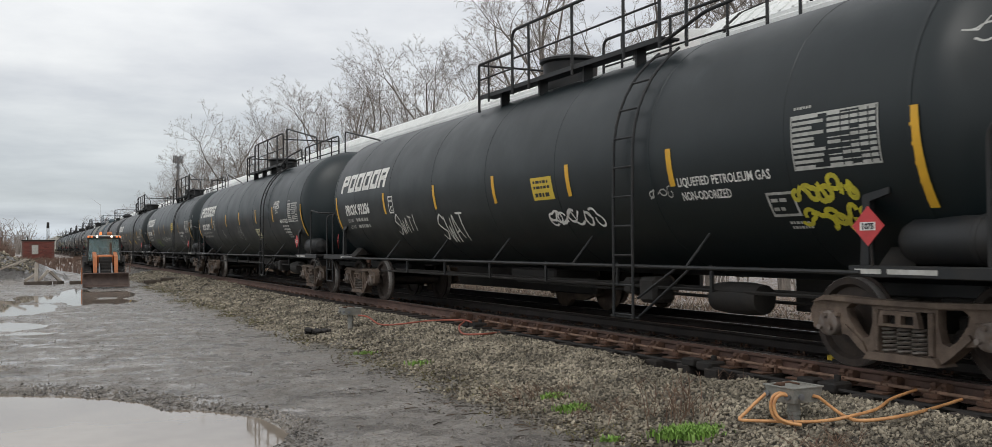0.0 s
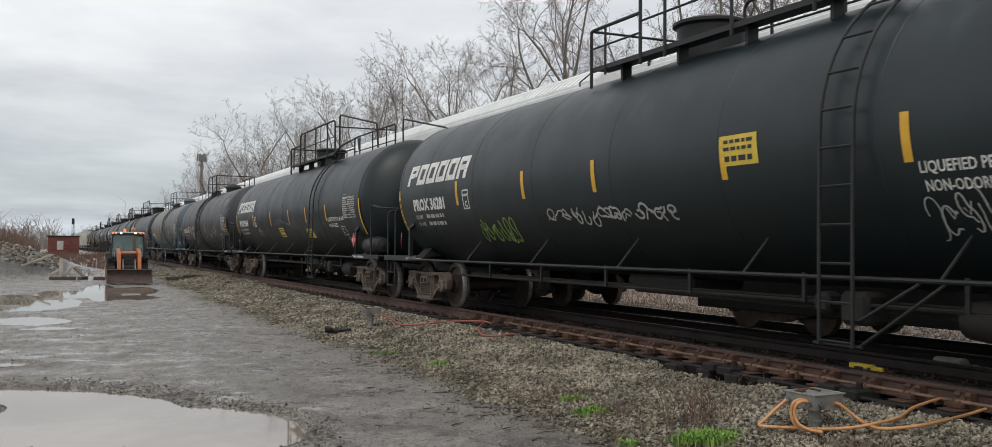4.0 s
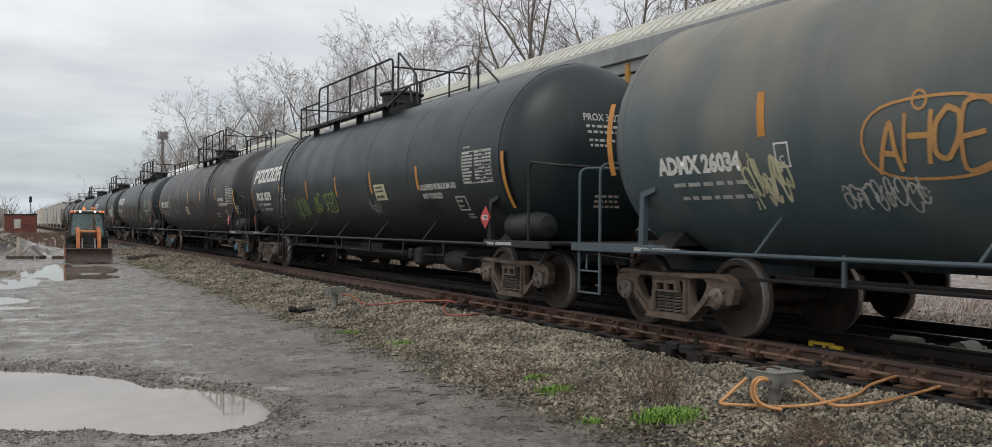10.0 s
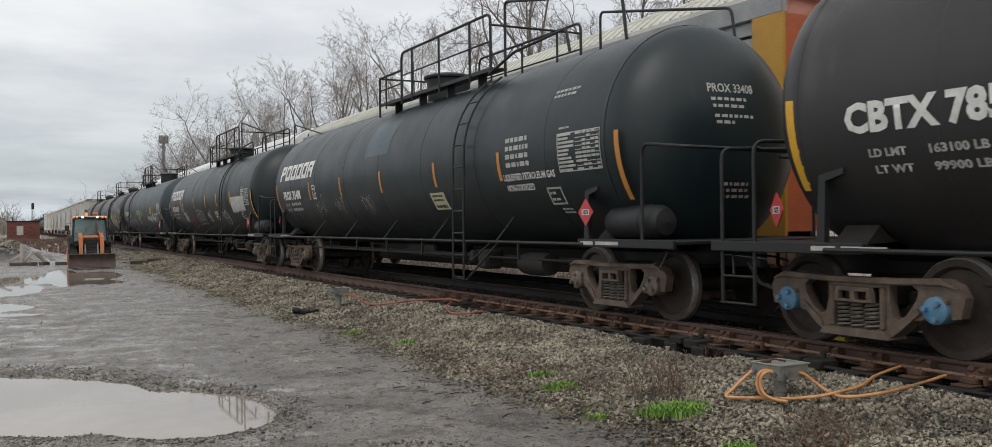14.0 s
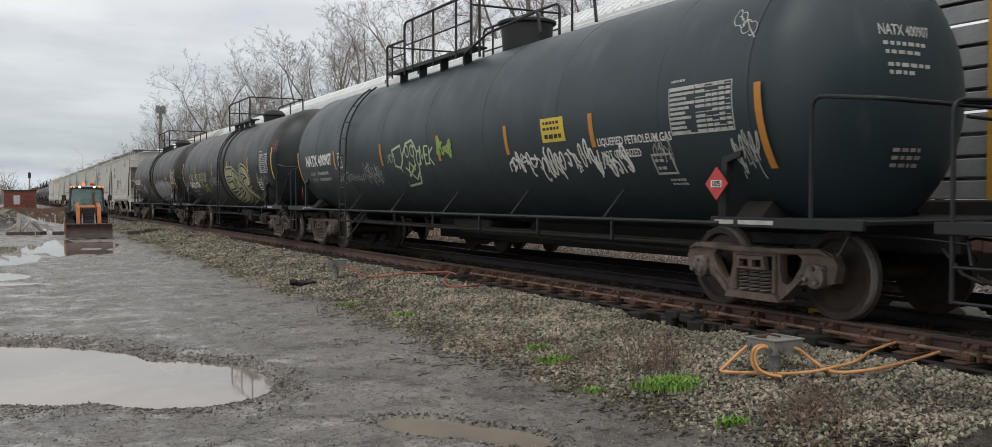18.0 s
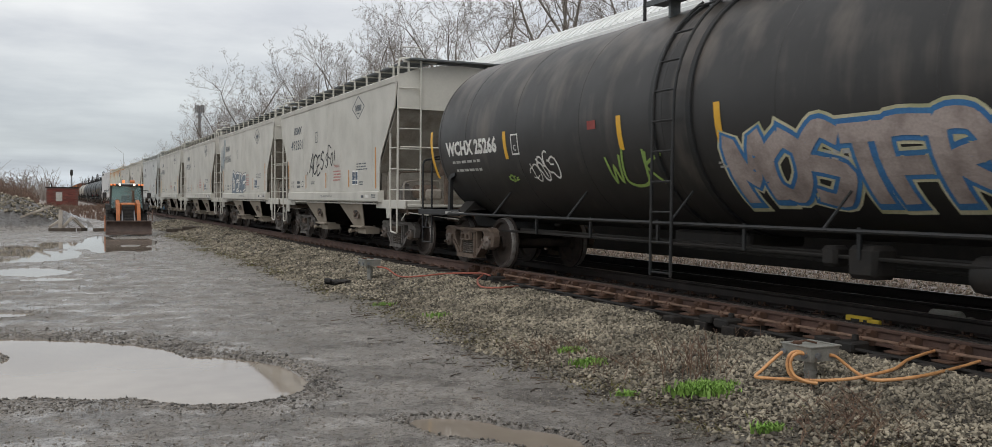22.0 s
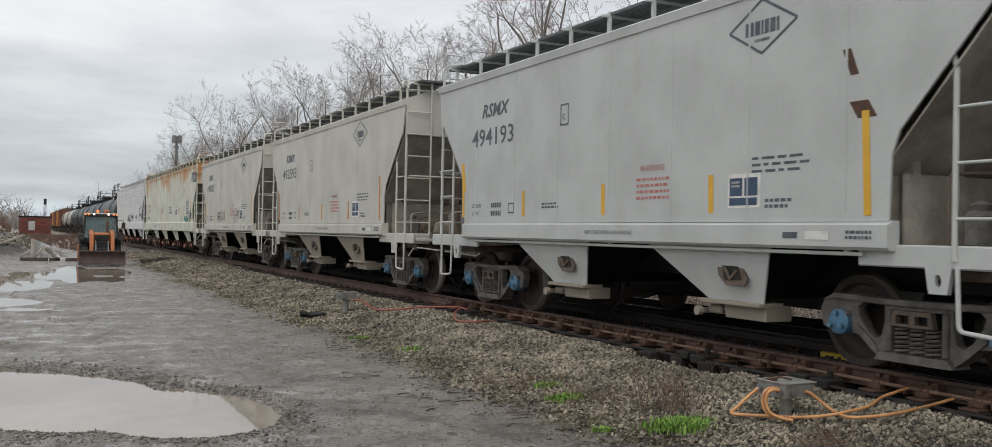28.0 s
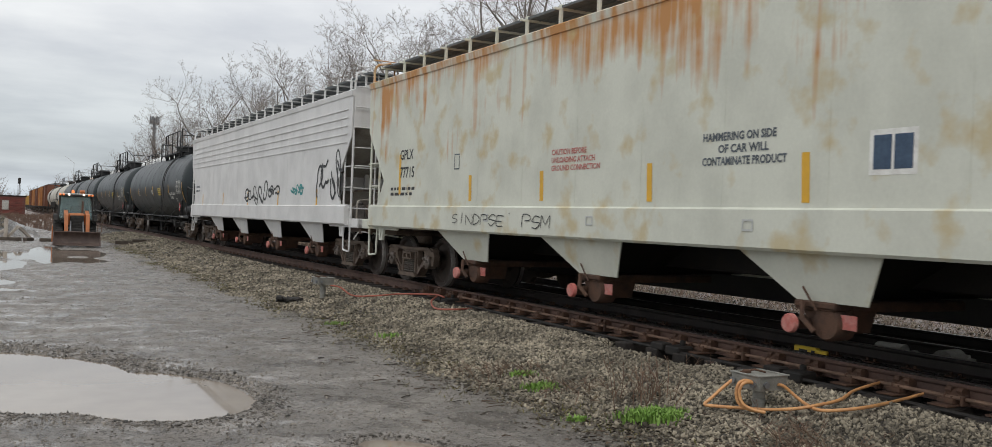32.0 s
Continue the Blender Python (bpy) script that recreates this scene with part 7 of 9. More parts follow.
for k in range(60):
    y, z, r_ = rg.uniform(-4.3, -3.4), rg.uniform(1.5, 2.6), rg.uniform(0.02, 0.07)
    pts = [(y + r_ * 0.7 * math.cos(a), z + r_ * math.sin(a)) for a in (1.2566 * i for i in range(5))]
    sp_.add([s.at(p[0], s.arc(p[1]), 0.0055) for p in pts], [(0, 1, 2, 3, 4)])
tagged(part("spill_spots", sp_, M_SPILL, c), kind="stuff")
bl = tank_mesh(16.1, TANK_R + 0.004, TANK_Z)
keep = [i for i, p in enumerate(bl.v) if p[1] < -6.6]
ix = {i: k for k, i in enumerate(keep)}
part("blue_end", Mesh().add([bl.v[i] for i in keep], [tuple(ix[i] for i in f) for f in bl.f if all(i in ix for i in f)]), M_TANKBLUE, c, "faded blue-grey front end of the tank")
og = Mesh()
s.ribbon(og, [(2.88 + 0.70 * math.cos(0.21 * i), 2.04 + 0.37 * math.sin(0.21 * i) + 0.03 * math.sin(0.63 * i)) for i in range(32)], 0.028)
s.ribbon(og, [(2.95 + 0.07 * math.cos(0.5 * i), 2.36 + 0.08 * math.sin(0.5 * i)) for i in range(14)], 0.024)
part("graffiti_ring", og, M_GORG, c)
s.tag(c, "AHOE", 2.85, 2.03, 1.15, 0.46, M_GORG, 33, bold=0.01)
s.tag(c, "SORUE", 0.5, 1.98, 1.4, 0.40, M_GORG, 34)
s.scribble(c, 4.85, 1.75, 0.62, 0.56, 30, M_GCREAM, 0.03, 7)
s.scribble(c, 3.47, 1.60, 0.95, 0.40, 32, M_OFFWHITE, 0.024, 8)
s.tag(c, "SOKU", -3.4, 1.95, 1.3, 0.45, M_GCREAM, 34)
s.bars(c, -1.8, 1.8, 0.5, 0.2, 4, M_OFFWHITE, 35)
# five gas cars
c, s = place(tank_car("g", 0, 16.2, label=GAS + ", green tags", ladder=4.27, deck=(5.0, -2.2), loop=(-2.6, -3.6), dome=-0.4), 129.5)
s.long = 1.012
gas_marks(c, s, "PROX", "35276", yellow=M_ORG, notice=M_SIGNC, notice_at=(-2.98, 1.95), seed=7, odor="NOT-ODORIZED", ys=(8.26, 4.94, 2.28, -0.12, -2.49, -5.01, -8.46))
s.tag(c, "COLTIN", 3.0, 1.72, 1.1, 0.42, M_GGRN, 36)
s.tag(c, "JAG SEED", 1.0, 1.80, 1.9, 0.42, M_GGRN, 37)
s.scribble(c, -2.45, 1.66, 0.7, 0.36, 38, M_OFFWHITE, 0.012, 7)
s.scribble(c, -5.2, 1.62, 1.3, 0.5, 39, M_BLACK, 0.03, 5)
s.scribble(c, 5.1, 1.85, 0.7, 0.6, 40, M_OFFWHITE, 0.012, 5)
c, s = place(tank_car("h", 0, 16.4, 18.7, paint=M_TANKWARM, label="plain charcoal pressure tank car with yellow reflectors", ladder=-4.68, blue=True, brace=5.64), 149.42)
s.long = 1.02
gas_marks(c, s, "CBTX", "785155", notice=M_SIGNC, notice_at=(0.79, 1.84), seed=8, weights=("163100 LB   74 000 KG", "99900 LB   45 300 KG"), logo=False, odor="", block=0.28, zr=2.37, ys=(8.47, 5.63, 2.75, 0.3, -2.5, -5.57, -8.63))
s.text(c, "NON-ODORIZED", -5.93, 2.10, 0.16, M_WHITE, name="contents_lettering", bold=0.004, w=1.0)
s.bars(c, -5.5, 1.62, 0.8, 0.20, 3, M_OFFWHITE, 48, 0.8)
s.bars(c, -8.95, 1.75, 0.42, 0.34, 5, M_OFFWHITE, 49, 0.9)
s.scribble(c, 3.6, 1.85, 0.6, 0.5, 42, M_OFFWHITE, 0.013, 4)
c, s = place(tank_car("i", 0, 15.95, label=GAS + ", chalky blue patch"), 169.75)
gas_marks(c, s, "PROX", "33408", yellow=M_ORG, notice=M_SIGNC, notice_at=(-2.85, 1.69), seed=9, ys=(8.3, 5.1, 2.57, -0.1, -2.91, -5.45, -8.71))
for k, y in enumerate((4.4, 2.9, 1.0)):
    s.scribble(c, y, 1.75, 0.7, 0.5, 43 + k, M_OFFWHITE, 0.014, 4)
s.bars(c, -6.1, 2.35, 0.8, 0.5, 4, M_OFFWHITE, 46, 0.8)
s.bars(c, -7.3, 3.1, 0.7, 0.16, 2, M_OFFWHITE, 47, 0.8)
s.patch(c, 0.2, 3.1, 1.4, 0.8, M_TANKBLUE, "chalky_patch", 0.003)
c, s = place(tank_car("j", 0, 16.0, paint=M_TANKDEEP, label=GAS + ", white bubble tag"), 189.93)
gas_marks(c, s, "PROX", "36167", notice=M_SIGNC, notice_at=(-2.4, 1.7), seed=10, zr=2.27, ys=(8.61, 5.22, 2.08, -0.55, -2.8, -5.25, -8.5))
s.tag(c, "SANS", 4.45, 1.72, 0.8, 0.36, M_WHITE, 48)
s.scribble(c, 3.2, 1.55, 0.9, 0.4, 49, M_GRED, 0.05, 3)
s.piece(c, "GEUD", 1.10, 1.68, 1.7, 0.58, M_TANK, M_OFFWHITE, 50)
s.scribble(c, -0.94, 1.68, 0.7, 0.6, 51, M_OFFWHITE, 0.04, 4)
s.tag(c, "9CEN", -3.9, 1.6, 1.0, 0.4, M_OFFWHITE, 52)
s.patch(c, -6.4, 2.05, 2.0, 0.5, M_OFFWHITE, "overpainted_panel", 0.0075)
c, s = place(tank_car("k", 0, 16.2, paint=M_TANKSOFT, label=GAS + ", green face graffiti", ladder=4.5, deck=(3.6, -0.6), loop=(-1.0, -4.6), dome=-1.0, cylinder=False, brace=4.56, gear=False), 210.26)
gas_marks(c, s, "NATX", "400907", yellow=M_ORG, notice_at=(-4.48, 2.21), seed=11, logo=False, odor="NOT ODORIZED", zr=2.14, ys=(8.5, 5.49, 2.4, -0.5, -3.07, -5.46, -8.58))
fm = Mesh()
for pts in ([(1.75, 2.2), (1.3, 2.28), (1.25, 2.0), (1.45, 1.85), (1.4, 1.5), (0.75, 1.55), (0.55, 1.8), (0.5, 2.15), (0.7, 2.35), (1.0, 2.3), (1.25, 2.05)], [(1.75, 2.2), (1.7, 1.9), (1.45, 1.85)], [(1.2, 1.85), (0.85, 1.62), (0.6, 1.75)], [(1.1, 1.75), (0.95, 1.95), (0.75, 1.8)], [(1.15, 1.68), (0.65, 1.9)]):
    s.ribbon(fm, pts, 0.05)
for cy_, cz_ in ((0.98, 2.15), (0.72, 2.15)):
    s.ribbon(fm, [(cy_ + 0.09 * math.cos(a), cz_ + 0.11 * math.sin(a)) for a in (0.7 * i for i in range(10))], 0.035)
part("graffiti_face", fm, M_GPALE, c)
s.tag(c, "LMCTS", 1.85, 2.05, 0.42, 0.14, M_GPALE, 54)
s.tag(c, "TOMEK", 0.25, 2.03, 1.0, 0.30, M_GPALE, 55, bold=0.02)
s.scribble(c, -0.75, 2.12, 0.62, 0.36, 56, M_GGRN, 0.07, 4)
s.scribble(c, -3.45, 1.80, 0.85, 0.40, 57, M_WHITE, 0.038, 6)
s.scribble(c, -4.25, 1.74, 0.80, 0.42, 157, M_WHITE, 0.038, 6)
s.scribble(c, -5.05, 1.78, 0.80, 0.42, 58, M_WHITE, 0.038, 6)
s.scribble(c, -5.80, 1.72, 0.75, 0.40, 158, M_WHITE, 0.038, 6)
s.scribble(c, -6.88, 1.84, 0.36, 0.36, 159, M_OFFWHITE, 0.014, 5)
s.scribble(c, -8.3, 1.75, 0.4, 0.5, 160, M_OFFWHITE, 0.016, 6)
s.scribble(c, 3.4, 1.8, 0.5, 0.6, 59, M_OFFWHITE, 0.016, 4)
s.scribble(c, 2.9, 1.75, 0.6, 0.4, 60, M_OFFWHITE, 0.016, 4)
s.scribble(c, 4.6, 1.72, 1.9, 0.26, 61, M_OFFWHITE, 0.02, 8)
s.scribble(c, -8.2, 3.1, 0.4, 0.4, 62, M_OFFWHITE, 0.016, 2)
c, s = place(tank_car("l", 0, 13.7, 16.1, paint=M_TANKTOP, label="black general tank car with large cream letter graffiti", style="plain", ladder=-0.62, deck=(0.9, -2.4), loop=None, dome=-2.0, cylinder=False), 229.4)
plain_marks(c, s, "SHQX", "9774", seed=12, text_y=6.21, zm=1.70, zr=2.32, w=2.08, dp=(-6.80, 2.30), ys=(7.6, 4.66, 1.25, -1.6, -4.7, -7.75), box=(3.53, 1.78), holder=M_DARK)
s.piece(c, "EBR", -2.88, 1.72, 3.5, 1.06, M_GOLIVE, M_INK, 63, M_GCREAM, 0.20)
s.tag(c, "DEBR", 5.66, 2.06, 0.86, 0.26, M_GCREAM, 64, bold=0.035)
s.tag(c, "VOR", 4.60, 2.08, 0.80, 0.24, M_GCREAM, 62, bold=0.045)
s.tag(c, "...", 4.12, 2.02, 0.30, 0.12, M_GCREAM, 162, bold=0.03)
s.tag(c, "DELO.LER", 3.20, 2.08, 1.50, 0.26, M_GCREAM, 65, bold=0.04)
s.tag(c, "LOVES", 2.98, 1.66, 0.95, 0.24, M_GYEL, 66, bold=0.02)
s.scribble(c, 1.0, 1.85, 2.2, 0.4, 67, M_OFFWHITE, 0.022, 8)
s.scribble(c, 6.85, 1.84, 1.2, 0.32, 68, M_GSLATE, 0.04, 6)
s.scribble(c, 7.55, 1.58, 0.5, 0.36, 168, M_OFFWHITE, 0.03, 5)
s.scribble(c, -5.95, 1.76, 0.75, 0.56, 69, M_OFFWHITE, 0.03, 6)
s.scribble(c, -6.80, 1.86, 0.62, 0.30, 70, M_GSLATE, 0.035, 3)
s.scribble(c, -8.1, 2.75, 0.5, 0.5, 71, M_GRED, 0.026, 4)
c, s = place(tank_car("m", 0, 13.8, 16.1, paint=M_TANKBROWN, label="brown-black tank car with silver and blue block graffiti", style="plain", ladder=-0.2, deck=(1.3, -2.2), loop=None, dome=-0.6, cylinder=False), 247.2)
plain_marks(c, s, "WCHX", "25266", seed=13, text_y=6.95, zm=2.07, zr=2.15, w=2.2, dp=(-7.0, 2.2), ys=(7.69, 4.43, 0.95, -1.09, -5.07, -7.69))
s.piece(c, "MOSTFRESH", -3.65, 1.60, 5.1, 0.84, M_GSILVER, M_GBLUE, 72, M_GCREAM)
s.scribble(c, 3.3, 1.72, 0.9, 0.62, 73, M_WHITE, 0.03, 3)
s.tag(c, "WUK", 0.8, 1.66, 1.4, 0.42, M_GGRN, 74, bold=0.02)
s.scribble(c, 4.4, 1.6, 0.4, 0.2, 174, M_GGRN, 0.03, 2)
s.scribble(c, -5.6, 1.85, 0.8, 0.5, 75, M_GYEL, 0.05, 3)
s.patch(c, 1.65, 2.3, 0.22, 0.12, M_GRED, "faded_notice")

# six cement hoppers
CEM = "light grey covered hopper car"
specs = [(262.6, "492831", M_ORG, "black tag along the side", False), (274.95, "492806", M_ORG, "grey and white block graffiti", False), (287.3, "492769", M_ORG, "clean sides", False),
         (299.75, "492880", M_YEL, "clean sides", False), (312.6, "494193", M_YEL, "cool grey sides and rust scuffs", True), (325.58, "492595", M_ORG, "clean sides", True), (338.15, "493107", M_YEL, "small black tags", False)]
for k, (y, number, amber, extra, blue) in enumerate(specs):
    c, s = place(hopper_car("RSMX", number, y, paint=M_HOP2 if k in (4,) else M_HOP, label=CEM + " with " + extra, blue=blue, amber=amber), y)
    cement_marks(c, s, "RSMX", number, amber, 100 + 12 * k)
    if k == 0:
        s.tag(c, ".ACES", 1.25, 2.2, 1.9, 0.5, M_INK, 80, bold=0.015)
        s.tag(c, "SFO!", -0.35, 2.3, 1.0, 0.42, M_INK, 81, bold=0.01)
    if k == 1:
        s.piece(c, "DEAF", 0.72, 1.70, 2.9, 0.92, M_GSLATE, M_WHITE, 82, M_SLATE)
        s.tag(c, "UNY", 4.50, 2.98, 0.95, 1.0, M_GHAZE, 83, bold=0.01)
    if k == 3:
        s.scribble(c, 4.5, 2.6, 0.9, 1.0, 84, M_NAVY, 0.015, 4)
    if k == 4:
        for q, (yy, zz, ww, hh) in enumerate(((-4.0, 2.9, 0.10, 0.25), (-4.15, 2.45, 0.22, 0.16), (4.5, 2.2, 0.12, 0.5))):
            s.patch(c, yy, zz, ww, hh, M_RUST if q < 2 else M_YEL, "rust_scuff", 0.002, 0.1)
    if k == 6:
        s.tag(c, "NICETERC BC", 1.05, 1.72, 1.55, 0.32, M_INK, 85, bold=-0.015)
        s.tag(c, "SEAN", -1.74, 1.74, 0.80, 0.36, M_INK, 86, bold=-0.02)
# rusty grain-type hopper
c, s = place(hopper_car("GPLX", "77715", 0, tc=16.3, paint=M_RUSTY, label="long cream covered hopper car streaked with rust", top_len=18.8, long=True, bays=4), 354.65)
s.text(c, "GPLX", 7.62, 2.38, 0.26, M_INK, bold=0.004, name="car_mark")
s.text(c, "77715", 7.6, 2.04, 0.28, M_INK, bold=0.004, name="car_mark")
s.bars(c, 7.4, 1.78, 1.3, 0.2, 2, M_INK, 90, 0.8, out=0.003)
for k, t_ in enumerate(("HAMMERING ON SIDE", "OF CAR WILL", "CONTAMINATE PRODUCT")):
    s.text(c, t_, -1.12 - (0.25 if k == 1 else 0), 2.22 - 0.13 * k, 0.12, M_SLATE, bold=0.004, name="notice_lettering", w=(1.1, 0.75, 1.25)[k])
for k, t_ in enumerate(("CAUTION BEFORE", "UNLOADING ATTACH", "GROUND CONNECTION")):
    s.text(c, t_, 2.05, 2.22 - 0.11 * k, 0.105, M_REDINK, bold=0.003, name="caution_lettering")
s.outline(c, 5.1, 2.25, 0.2, 0.26, 0.02, M_SLATE)
s.patch(c, -3.6, 2.0, 0.5, 0.4, M_WHITE, "label_backing", 0.002)
s.patch(c, -3.49, 2.0, 0.19, 0.30, M_NAVY, "inspection_label", 0.004)
s.patch(c, -3.71, 2.0, 0.19, 0.30, M_NAVY, "inspection_label", 0.004)
for y, h in ((7.6, 0.75), (4.57, 0.42), (2.3, 0.42), (-0.19, 0.45), (-2.62, 0.48), (-5.3, 0.5), (-8.06, 1.15)):
    s.patch(c, y, 1.8 if h < 0.7 else 2.1, 0.1, h, M_YEL, lean=0.02)
s.patch(c, -7.1, 2.18, 0.85, 0.75, M_HOP2, "repainted_panel", 0.002)
s.bars(c, -7.1, 2.18, 0.75, 0.62, 6, M_SLATE, 92, 0.9, out=0.004)
s.scribble(c, -6.8, 1.66, 1.2, 0.3, 93, M_GTEAL, 0.045, 6)
s.scribble(c, -8.1, 1.8, 0.9, 0.7, 94, M_INK, 0.06, 3)
sill = Side("flat", x=-1.598)
for k in range(3):
    sill.outline(c, 3.9 - 2.9 * k, 1.33, 0.16, 0.12, 0.02, M_HOP2)
sill.tag(c, "SINDPSE' PSM", 3.55, 1.30, 3.2, 0.17, M_INK, 95)
s.logo(c, -8.75, 3.5, 1.3, 0.45, M_SLATE, 4)
wo, ws_ = place(hopper_car("", "", 0, tc=16.3, paint=M_HOPW, label="long white covered hopper car with black graffiti along its foot", top_len=18.8, long=True, bays=4), 374.5)
ws_.bars(wo, 8.0, 2.1, 0.7, 0.3, 2, M_SLATE, 96, 0.9, out=0.003)
ws_.scribble(wo, -1.6, 1.85, 4.0, 0.6, 97, M_INK, 0.06, 7)
ws_.scribble(wo, -7.9, 2.1, 2.0, 1.1, 98, M_INK, 0.07, 4)
ws_.scribble(wo, -5.3, 1.9, 1.1, 0.3, 99, M_GTEAL, 0.06, 4)
for y in (7.0, 3.5, 0, -3.5, -7):
    ws_.patch(wo, y, 1.7, 0.1, 0.4, M_YEL)
for k in range(5):
    b = Mesh().box(-1.565, 0, 2.9 + 0.18 * k, 0.02, 18.2, 0.03, 0.005)
    part("side_corrugation", b, M_HOPW, wo)
# more gas cars behind, seen small
for k in range(4):
    c, s = place(tank_car("x", 0, 16.0, label=GAS + ", plain sides", cylinder=True), 394.7 + 20.0 * k)
    s.patch(c, 0.0, 2.1, 0.3, 0.2, M_WHITE, "notice")
    if k < 2:
        gas_marks(c, s, "", "", seed=60 + k, logo=False)
M_TANKPALE = streaked("pale_cream_tank_paint", (0.50, 0.48, 0.42), (0.25, 0.2, 0.15), 0.14, rough=0.55)
for k in range(2):
    place(tank_car("y", 0, 13.7, 16.1, paint=M_TANKPALE, label="pale cream tank car with a small top deck", frame_paint=M_DARK, style="plain", ladder=0.4, deck=(1.7, -1.6), loop=None, dome=-0.8), 474.9 + 17.8 * k)


def boxcar(y, paint, label):
    car = thing("boxcar", label, "boxcar", "cars of the near train")
    part("body", Mesh().box(0, 0, 2.75, 3.0, 15.6, 3.3, 0.06), paint, car)
    part("roof", Mesh().plate([[(-1.55, 4.38), (1.55, 4.38), (0.8, 4.58), (0, 4.64), (-0.8, 4.58)]], -7.8, 7.8, "y"), M_GALV, car)
    for x in (-1, 1):
        d = part("door", Mesh().box(x * 1.53, 0, 2.6, 0.08, 3.0, 2.9, 0.02), paint, car)
        rb = Mesh()
        for k in range(15):
            yy = -7.5 + k * 1.07
            if abs(yy) > 1.7:
                rb.box(x * 1.52, yy, 2.7, 0.07, 0.09, 3.1)
        part("side_ribs", rb, paint, car)
    part("sill", Mesh().box(0, 0, 1.0, 2.6, 15.4, 0.25, 0.02), M_DARK, car)
    for s_ in (-1, 1):
        truck(car, s_ * 6.1)
        coupler(car, s_ * 8.15, s_)
    return car, None


M_BOXB = mat("oxide_brown_boxcar_paint", (0.17, 0.065, 0.035), (0.12, 0.05, 0.03), rough=0.7, scale=1.5)
M_BOXO = mat("faded_orange_boxcar_paint", (0.42, 0.19, 0.06), (0.3, 0.13, 0.05), rough=0.7, scale=1.5)
for k in range(5):
    place(boxcar(0, M_BOXO if k % 2 else M_BOXB, ("faded orange" if k % 2 else "oxide brown") + " boxcar with ribbed steel sides"), 510.0 + 16.9 * k)

# ---- the far train: tall auto carriers going away ----
AWAY = []
FAR_SPEED = 22.2


